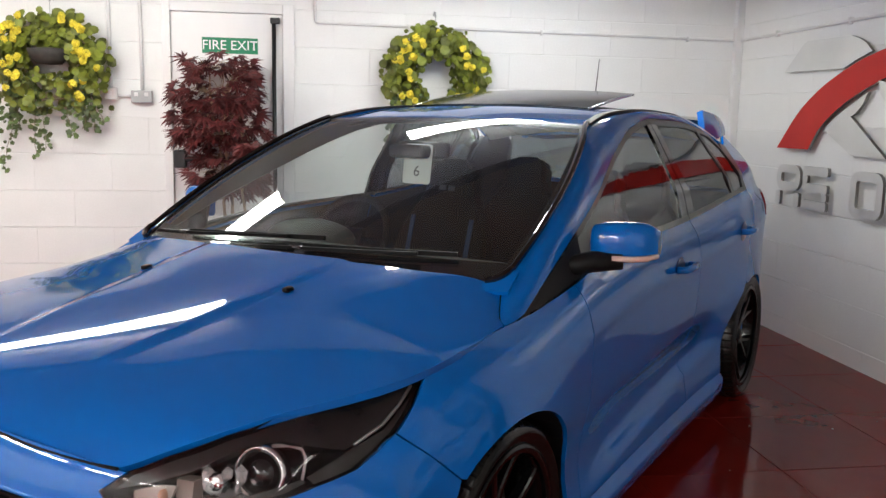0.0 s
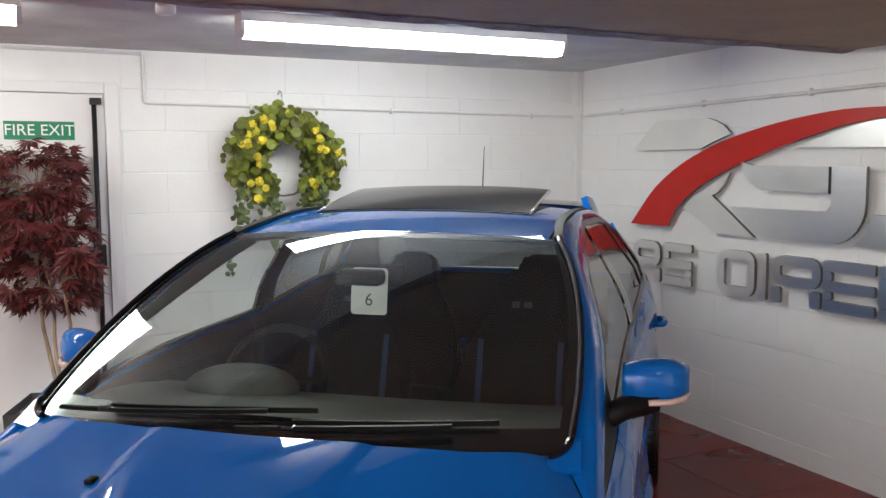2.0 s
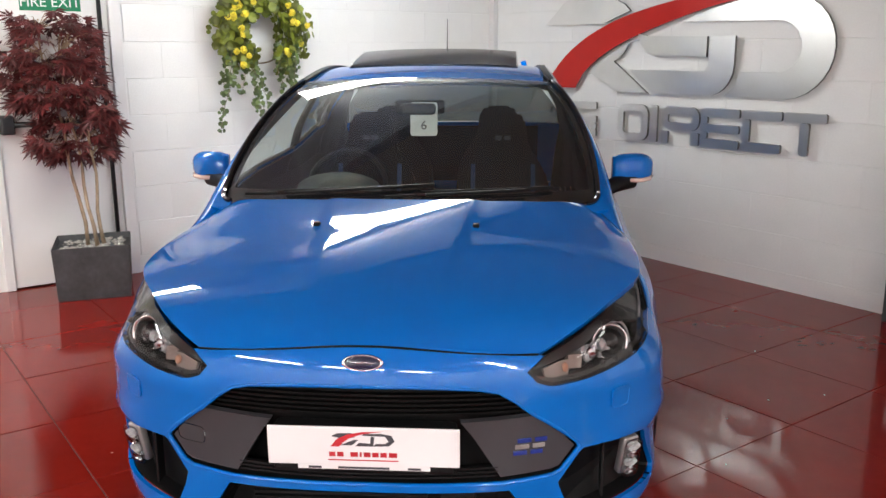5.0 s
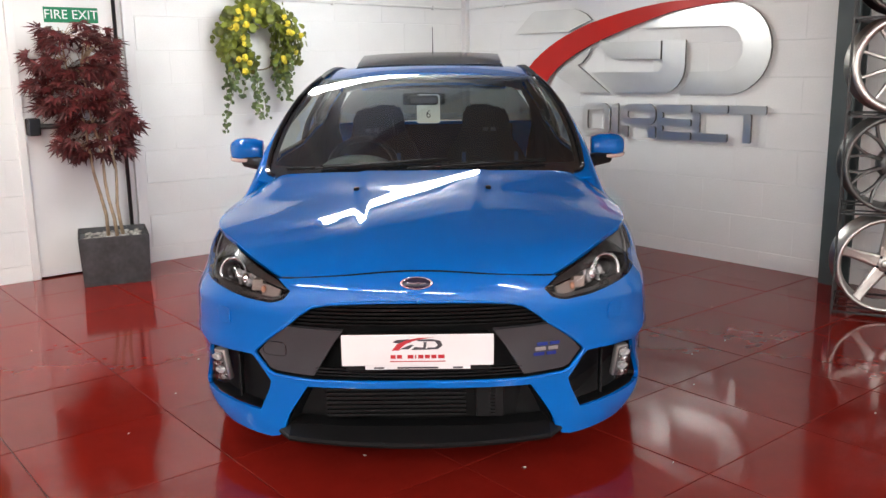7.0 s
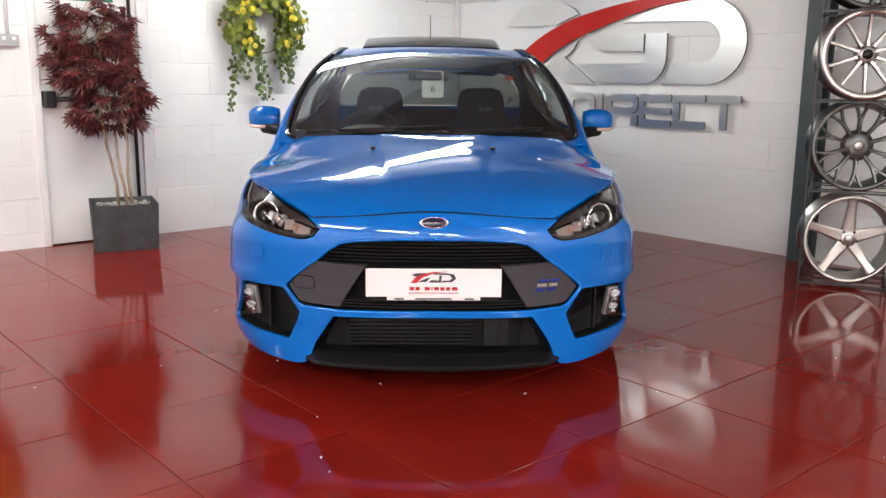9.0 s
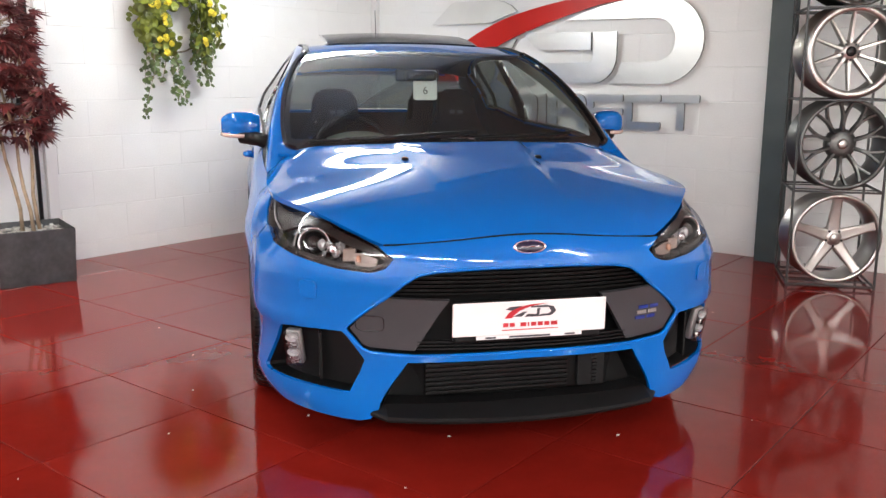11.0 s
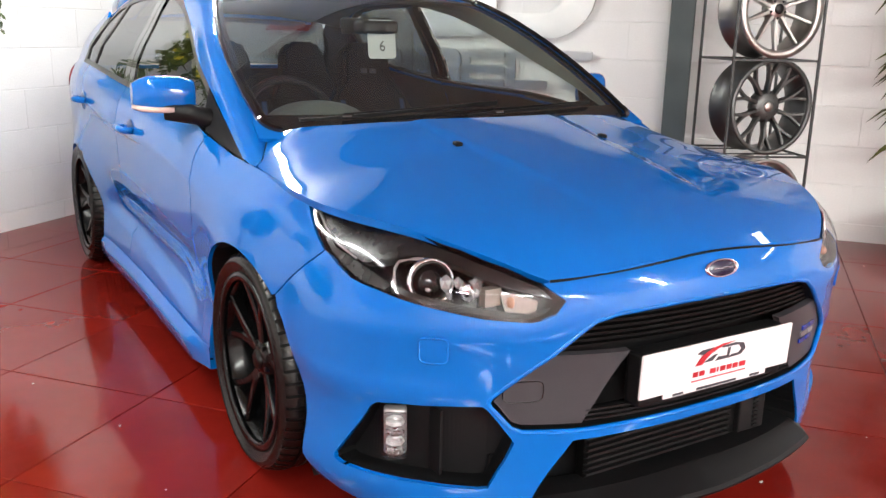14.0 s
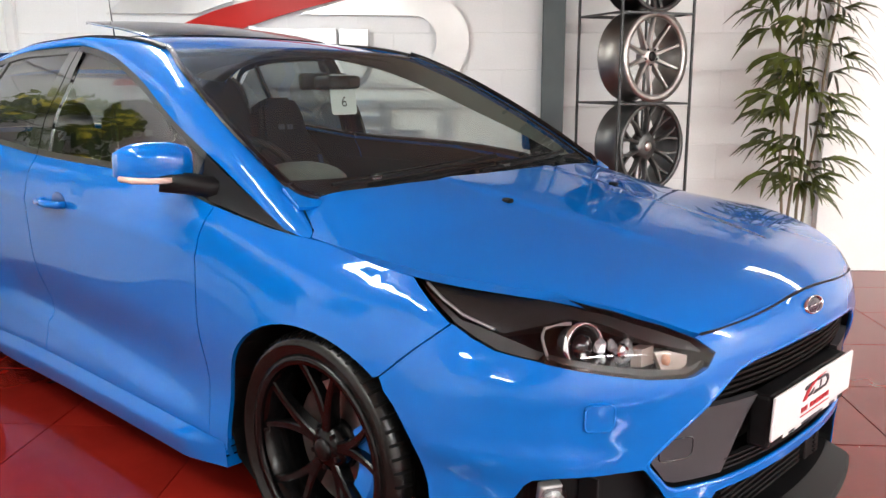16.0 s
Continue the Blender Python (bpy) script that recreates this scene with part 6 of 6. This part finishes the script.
def sun_glass(u, v):
    y = 2.49 + 0.53 * v
    x, _, z = roof(u * 0.77, (y - 2.088) / 1.772)
    return (x, y, z + 0.006 + 0.072 * v)


sg = sheet("sunroof_glass", sun_glass, 20, 10, M_ROOF_GLASS, roof_ob, "dark sunroof glass, tilted open", u=(-1, 1), v=(0, 1), depth=0.006)
sheet("sunroof_opening", lambda u, v: (roof(u * 0.79, 0)[0], 2.47 + 0.56 * v, roof(u * 0.79, (2.47 + 0.56 * v - 2.088) / 1.772)[2] + 0.003), 20, 10, M_PLASTIC, roof_ob, u=(-1, 1), v=(0, 1), depth=0.002)
for s in (-1, 1):
    pts = [Vector(sun_glass(s, v / 8)) + Vector((0, 0, -0.004)) for v in range(9)]
    part("sunroof_trim", tube(bmesh.new(), pts, 0.006, 6), M_CHROME, sg, smooth_it=True)
sheet("headlining", lambda u, v: tuple(Vector(roof(u * 0.98, v)) + Vector((0, 0, -0.035))), 12, 12, M_DASH, car, "dark grey headlining", u=(-1, 1), v=(0.02, 0.98), depth=0.002)
part("aerial", tube(bmesh.new(), [(0, 3.63, 1.46), (0, 3.66, 1.60), (0, 3.695, 1.79)], 0.005, 6, 0.002), M_PLASTIC, roof_ob, "thin black roof aerial", True)
part("aerial_base", boxed((-0.02, 3.59, 1.445), (0.02, 3.67, 1.475), 0.008), M_PLASTIC, roof_ob)

# rear: tailgate glass, tailgate, spoiler
def tailglass(u, v):
    y, z = 3.87 + 0.36 * v, 1.38 - 0.30 * v
    return (u * (half_width(y, z) * 0.985 - 0.06 * (1 - v)), y - 0.03 * u * u, z + 0.02 * (1 - u * u))


sheet("rear_window", tailglass, 16, 8, M_REAR_GLASS, car, "tinted rear window", u=(-1, 1), v=(0, 1), depth=0.001)
tail_y = fair((0.16, 4.30), (0.30, 4.345), (0.60, 4.355), (0.95, 4.325), (1.12, 4.215))


def tail(u, z, swell):
    """The car's back, closed between the two quarter panels."""
    return (u * (half_width(tail_y(z), z) - 0.003), tail_y(z) + swell * (1 - u**4), z)


sheet("tailgate", lambda u, v: tail(u, 1.09 - 0.485 * v, 0.03), 20, 12, M_PAINT, car, "blue tailgate", u=(-1, 1), v=(0, 1))
sheet("rear_bumper", lambda u, v: tail(u, 0.60 - 0.40 * v, 0.05), 20, 8, M_PAINT, car, "blue rear bumper", u=(-1, 1), v=(0, 1))
spo = part("rear_spoiler", bmesh.new(), M_PAINT, car, "large blue and black roof spoiler")
sheet("blade", lambda u, v: (u * 0.51, 3.95 + 0.44 * v, 1.490 - 0.02 * u * u + 0.018 * math.sin(v * 3.1)), 16, 8, M_GLOSS_BLACK, spo, "black upper spoiler blade", u=(-1, 1), v=(0, 1), depth=0.025)
sheet("lower_blade", lambda u, v: (u * 0.53, 3.86 + 0.28 * v, 1.395 - 0.02 * u * u - 0.02 * v), 16, 6, M_PAINT, spo, u=(-1, 1), v=(0, 1), depth=0.02)
for s in (-1, 1):
    sheet("end_plate", lambda u, v, s=s: (s * (0.545 - 0.030 * v + 0.014 * math.sin(3.1 * u) + 0.010 * math.sin(3.1 * v)), 3.88 + 0.07 * v + u * (0.50 - 0.10 * v), 1.345 + (0.182 - 0.085 * u) * v + 0.05 * u), 12, 8, M_PAINT, spo, u=(0, 1), v=(0, 1), depth=0.035)

# underside
part("floorpan", boxed((-0.54, 0.20, 0.17), (0.54, 4.25, 0.28)), M_PLASTIC, car)
part("engine_bay", boxed((-0.52, 0.20, 0.28), (0.52, 1.35, 0.66)), M_PLASTIC, car)
part("firewall", boxed((-0.76, 1.36, 0.17), (0.76, 1.40, 0.86)), M_PLASTIC, car)
part("boot_floor", boxed((-0.52, 3.20, 0.28), (0.52, 4.25, 0.55)), M_PLASTIC, car)
for s in (-1, 1):
    part("inner_sill", boxed((s * 0.73 - 0.03, 1.38, 0.17), (s * 0.73 + 0.03, 3.17, 0.5)), M_PLASTIC, car)

# inner linings
for side in (1, -1):
    sheet("door_card", lambda y, z, s=side: (s * (half_width(y, z) - 0.070), y, z), 24, 6, M_CABIN, car, "black door lining", u=(1.42, 3.66), v=(0.30, 0.93), depth=0.002)
    sheet("quarter_lining", lambda t, w, s=side: (s * (half_width(3.60 + 0.60 * t, 0.5 + (0.86 - 0.30 * t) * w) - 0.045), 3.60 + 0.60 * t, 0.5 + (0.86 - 0.30 * t) * w), 10, 8, M_CABIN, car, "black rear side lining", depth=0.002)
    yo2, zo2 = yo, zo

    def lining(t, w, s=side):
        a = Vector((pin[0](t), pin[1](t), pin[2](t)))
        b = Vector((half_width(yo2(t), zo2(t)), yo2(t), zo2(t)))
        p = a.lerp(b, w)
        return (s * (p.x - 0.022), p.y + 0.012, p.z - 0.016)

    sheet("pillar_lining", lining, 40, 3, M_LINING, car, "pale grey pillar lining", u=(0.5, 8), v=(0, 1), depth=0.002)
sheet("tailgate_lining", lambda u, v: (u * 0.62, 4.17 + 0.10 * v, 1.07 - 0.45 * v), 8, 4, M_CABIN, car, "black tailgate lining", u=(-1, 1), v=(0, 1), depth=0.002)

# cabin
dash = sheet("dashboard", lambda u, v: (u * 0.73, 1.14 + 0.06 * u * u + 0.62 * v, 0.945 - 0.005 * u * u + 0.035 * math.sin(min(1, v * 1.05) * 3.1) - 0.02 * v), 30, 12, M_DASH, car, "dark grey dashboard", u=(-1, 1), v=(0, 1), depth=0.30)
bm = bmesh.new()
bmesh.ops.create_uvsphere(bm, u_segments=20, v_segments=10, radius=1, matrix=Matrix.Translation((-0.36, 1.66, 0.955)) @ Matrix.Diagonal((0.19, 0.14, 0.075, 1)))
part("instrument_hood", bm, M_DASH, dash, smooth_it=True)
bm = bmesh.new()
ring_pts = []
swm = pose(-0.36, 1.90, 0.93, 62)
for k in range(33):
    a = 2 * math.pi * k / 32
    ring_pts.append(swm @ Vector((0.185 * math.cos(a), 0.185 * math.sin(a), 0)))
tube(bm, ring_pts, 0.016, 8)
stw = part("steering_wheel", bm, M_CABIN, car, "black steering wheel", True)
part("wheel_boss", boxed((-0.075, -0.06, -0.03), (0.075, 0.05, 0.02), 0.02, swm), M_CABIN, stw, smooth_it=True)
for a in (0, 180, 270):
    part("wheel_spoke", tube(bmesh.new(), [swm @ Vector((0.05 * math.cos(radians(a)), 0.05 * math.sin(radians(a)), 0)), swm @ Vector((0.18 * math.cos(radians(a)), 0.18 * math.sin(radians(a)), 0))], 0.014, 6), M_CABIN, stw)


def seat(x, y, front):
    st = part("front_seat" if front else "rear_seat", bmesh.new(), M_SEAT, car, "black bucket seat with blue inserts" if front else "black rear seat")
    part("seat_cushion", boxed((-0.25, -0.25, 0.30), (0.25, 0.27, 0.56), 0.06, pose(x, y, 0)), M_SEAT, st, smooth_it=True)
    back = pose(x, y + 0.27, 0.48, -17)
    bm = bmesh.new()
    o = [(-0.25, 0.0), (-0.27, 0.22), (-0.25, 0.42), (-0.19, 0.54), (-0.14, 0.60), (-0.12, 0.76), (-0.08, 0.80), (0.08, 0.80), (0.12, 0.76), (0.14, 0.60), (0.19, 0.54), (0.25, 0.42), (0.27, 0.22), (0.25, 0.0)]
    slab(bm, o, 0.12, back)
    bmesh.ops.bevel(bm, geom=bm.edges[:], offset=0.02, segments=2, affect="EDGES")
    part("backrest", bm, M_SEAT, st)
    if front:
        for s in (-1, 1):
            part("bolster_stripe", boxed((s * 0.165 - 0.012, -0.008, 0.06), (s * 0.165 + 0.012, 0.0, 0.50), 0.003, back), M_SEAT_BLUE, st, "blue seat insert")
        for k in range(2):
            part("seat_mark", boxed((-0.045 + 0.05 * k, -0.004, 0.635), (-0.010 + 0.05 * k, 0.0, 0.66), 0.001, back), M_SEAT_MARK, st)
    return st


seat(-0.37, 2.25, True)
seat(0.37, 2.25, True)
seat(-0.34, 3.02, False)
seat(0.34, 3.02, False)
rv = part("rear_view_mirror", boxed((-0.115, -0.012, -0.032), (0.115, 0.016, 0.032), 0.012, pose(-0.02, 1.93, 1.305, -8)), M_CABIN, car, "black interior mirror", True)
part("sensor_pod", boxed((-0.10, 1.80, 1.275), (0.06, 1.90, 1.325), 0.015), M_CABIN, rv, smooth_it=True)
part("mirror_face", boxed((-0.105, 0.0165, -0.026), (0.105, 0.018, 0.026), 0.002, pose(-0.02, 1.93, 1.305, -8)), M_CHROME, rv)
for s in (-1, 1):
    part("pod_window", boxed((-0.045 + s * 0.04, 1.796, 1.285), (0.005 + s * 0.04, 1.799, 1.308), 0.001), M_BEZEL, rv)
cm = Matrix.Translation((0.006, 1.850, 1.262)) @ Matrix.Rotation(radians(-8), 4, "X")
tag = single("hang_card", slab(bmesh.new(), rounded(-0.062, -0.085, 0.062, 0.068, 0.014), 0.002, cm), M_CARD, CAR, "white hanging card with a number behind the windscreen", "card")
part("numeral", text_mesh("6", 0.058, 0.001), M_PRINT_DARK, tag, "dark numeral", m=cm @ pose(0, -0.002, -0.038, 90))
part("print", boxed((-0.034, -0.0022, 0.012), (0.034, -0.0008, 0.019), 0, cm), M_GREY_PLASTIC, tag, "faint grey line of print")


# road wheels
def road_wheel(x, y, side, front):
    w = new("wheel")
    w.parent = car
    w.matrix_basis = pose(x, y, HUB_Z, 0, 0, 0 if side > 0 else 180) @ pose(0, 0, 0, 17 if front else 40)
    tagged(w, "black ten spoke rim with low profile tyre")
    R0, RR, h = 0.322, 0.257, 0.116
    prof = [(RR, -h + 0.012), (RR + 0.03, -h), (R0 - 0.030, -h - 0.004), (R0 - 0.008, -h + 0.018), (R0, -h + 0.045), (R0 + 0.001, 0), (R0, h - 0.045), (R0 - 0.008, h - 0.018), (R0 - 0.030, h + 0.004), (RR + 0.03, h), (RR, h - 0.012)]
    part("tyre", lathe(bmesh.new(), prof, 64), M_RUBBER, w, "low profile black tyre", True)
    tr = bmesh.new()
    for xx in (-0.055, -0.018, 0.018, 0.055):
        lathe(tr, [(R0 + 0.0015, xx - 0.004), (R0 + 0.0018, xx), (R0 + 0.0015, xx + 0.004)], 64)
    for k in range(58):
        mm_ = Matrix.Rotation(2 * math.pi * k / 58, 4, "X")
        for s in (-1, 1):
            o = [(0.046, R0 + 0.001), (0.071, R0 + 0.0008), (0.098, R0 - 0.0072), (0.106, R0 - 0.014), (0.100, R0 - 0.018), (0.046, R0 - 0.010)]
            a_ = [tr.verts.new(mm_ @ Vector((s * x, -0.0040, r))) for x, r in o]
            b_ = [tr.verts.new(mm_ @ Vector((s * x, 0.0040, r))) for x, r in o]
            for j in range(4):
                tr.faces.new((a_[j], a_[j + 1], b_[j + 1], b_[j]))
    tagged(part("tread", tr, M_SLAT, w), kind="stuff")
    rim_parts(w, Matrix.Identity(4), RR + 0.003, 0.215, 5, 0.30, M_RIM_BLACK, M_RIM_BLACK, 0.025, M_RIM_DARK, 0.052, 0.03, 0.02)
    part("brake_disc", lathe(bmesh.new(), [(0.07, 0.0), (0.172, 0.0), (0.172, -0.026), (0.07, -0.026)], 40, True, pose(0.01, 0, 0)), M_DISC, w, smooth_it=False)
    return w


for side in (1, -1):
    for hy, front in ((HUB_F, True), (HUB_R, False)):
        road_wheel(side * (0.778 if front else 0.800), hy, side, front)
        cal = bmesh.new()
        lathe(cal, [(0.110, 0.022), (0.118, 0.042), (0.170, 0.042), (0.188, 0.030), (0.188, -0.04), (0.110, -0.04)], 12, True, None, radians(-38), radians(76))
        bmesh.ops.recalc_face_normals(cal, faces=cal.faces)
        part("brake_caliper", cal, M_CALIPER, car, "blue brake caliper", m=Matrix.Translation((side * (0.786 if front else 0.808), hy, HUB_Z)) @ (Matrix.Identity(4) if side > 0 else Matrix.Diagonal((-1, 1, 1, 1))) @ Matrix.Rotation(radians(180 if front else 0), 4, "X"))


# the upper body falls a little towards the tail
def in_car(ob):
    m = ob.matrix_basis.copy()
    while ob.parent is not None and ob.parent is not car:
        ob = ob.parent
        m = ob.matrix_basis @ m
    return ob, m


for ob in [o for o in car.children_recursive + [tag] + list(tag.children) if o.type == "MESH"]:
    m = Matrix.Identity(4)
    if ob is not tag and ob.parent is not tag:
        top_ob, m = in_car(ob)
        if top_ob.name.startswith(("wheel", "brake")) and not top_ob.name.startswith("wheel_"):
            continue
    elif ob is not tag:
        m = ob.matrix_basis
    back = m.inverted()
    for v in ob.data.vertices:
        p = m @ v.co
        p.z -= 0.0165 * p.y * smooth(0.3, 0.95, p.z)
        v.co = back @ p


# ---- laid pieces: floor tiles and wall blocks ----
def piece_mesh(name, w, d, h, chamfer, mat, side=None):
    """A flat piece: its face towards +z, edges chamfered, sides going down h."""
    c = chamfer
    e = c if side is None else side
    v = [(e, c, 0), (w - e, c, 0), (w - e, d - c, 0), (e, d - c, 0), (0, 0, -c), (w, 0, -c), (w, d, -c), (0, d, -c), (0, 0, -h), (w, 0, -h), (w, d, -h), (0, d, -h)]
    f = [(0, 1, 2, 3)]
    for i in range(4):
        j = (i + 1) % 4
        f.append((4 + i, 4 + j, j, i))
        f.append((8 + i, 8 + j, 4 + j, 4 + i))
    me = bpy.data.meshes.new(name)
    me.from_pydata(v, [], f)
    me.materials.append(mat)
    return me


TILE, GAP = 0.62, 0.0038
tile_me = piece_mesh("tile", TILE - GAP, TILE - GAP, 0.0058, 0.0012, M_TILE)
TX, TY = -4.93 + TILE * 1, -3.61
rng = random.Random(2)
for i in range(-8, 9):
    for j in range(-13, 7):
        x, y = TX + i * TILE, TY + j * TILE
        if x < LEFT or x + TILE > 0.02 + TILE or y > 0.0 or y < NEAR:
            continue
        t = new("tile", tile_me)
        t.parent = floor_ob
        sx = min(1.0, (0.004 - x) / TILE) if x + TILE > 0.004 else 1.0
        sy = min(1.0, (0.004 - y) / TILE) if y + TILE > 0.004 else 1.0
        if sx < 0.05 or sy < 0.05:
            continue
        t.matrix_basis = pose(x, y, rng.uniform(-0.0006, 0.0006), rng.uniform(-0.06, 0.06), rng.uniform(-0.06, 0.06), 0) @ Matrix.Diagonal((sx, sy, 1, 1))

COURSE, BLOCK = 0.246, 0.492
block_me = piece_mesh("block", BLOCK - 0.0003, COURSE - 0.004, 0.012, 0.0022, M_WALL, 0.0006)
for r in range(11):
    z = -0.128 + COURSE * r
    for k in range(-1, 14):
        a0 = -(k + 1) * BLOCK + (BLOCK / 2 if r % 2 else 0)
        spans = [(max(a0, -6.5), min(a0 + BLOCK, 0.0))]
        if z < 2.11:
            cut = []
            for lo, hi in spans:
                if hi <= -4.077 or lo >= -3.215:
                    cut.append((lo, hi))
                else:
                    if lo < -4.077 - 0.02:
                        cut.append((lo, -4.077))
                    if hi > -3.215 + 0.02:
                        cut.append((-3.215, hi))
            spans = cut
        for lo, hi in spans:
            if hi - lo < 0.02:
                continue
            b = new("block", block_me)
            b.parent = wall_back
            h = min(COURSE, CEIL - z) / COURSE
            b.matrix_basis = pose(lo, rng.uniform(-0.0003, 0.0003), z, 90) @ Matrix.Diagonal(((hi - lo) / BLOCK, h, 1, 1))
    for k in range(-1, 14):
        a0 = k * BLOCK + (BLOCK / 2 if r % 2 == 0 else 0)
        lo, hi = max(a0, 0.0), min(a0 + BLOCK, 6.75)
        if hi - lo < 0.02:
            continue
        b = new("block", block_me)
        b.parent = wall_right
        h = min(COURSE, CEIL - z) / COURSE
        b.matrix_basis = pose(0, 0, 0, 0, 0, -90) @ pose(lo, rng.uniform(-0.0003, 0.0003), z, 90) @ Matrix.Diagonal(((hi - lo) / BLOCK, h, 1, 1))
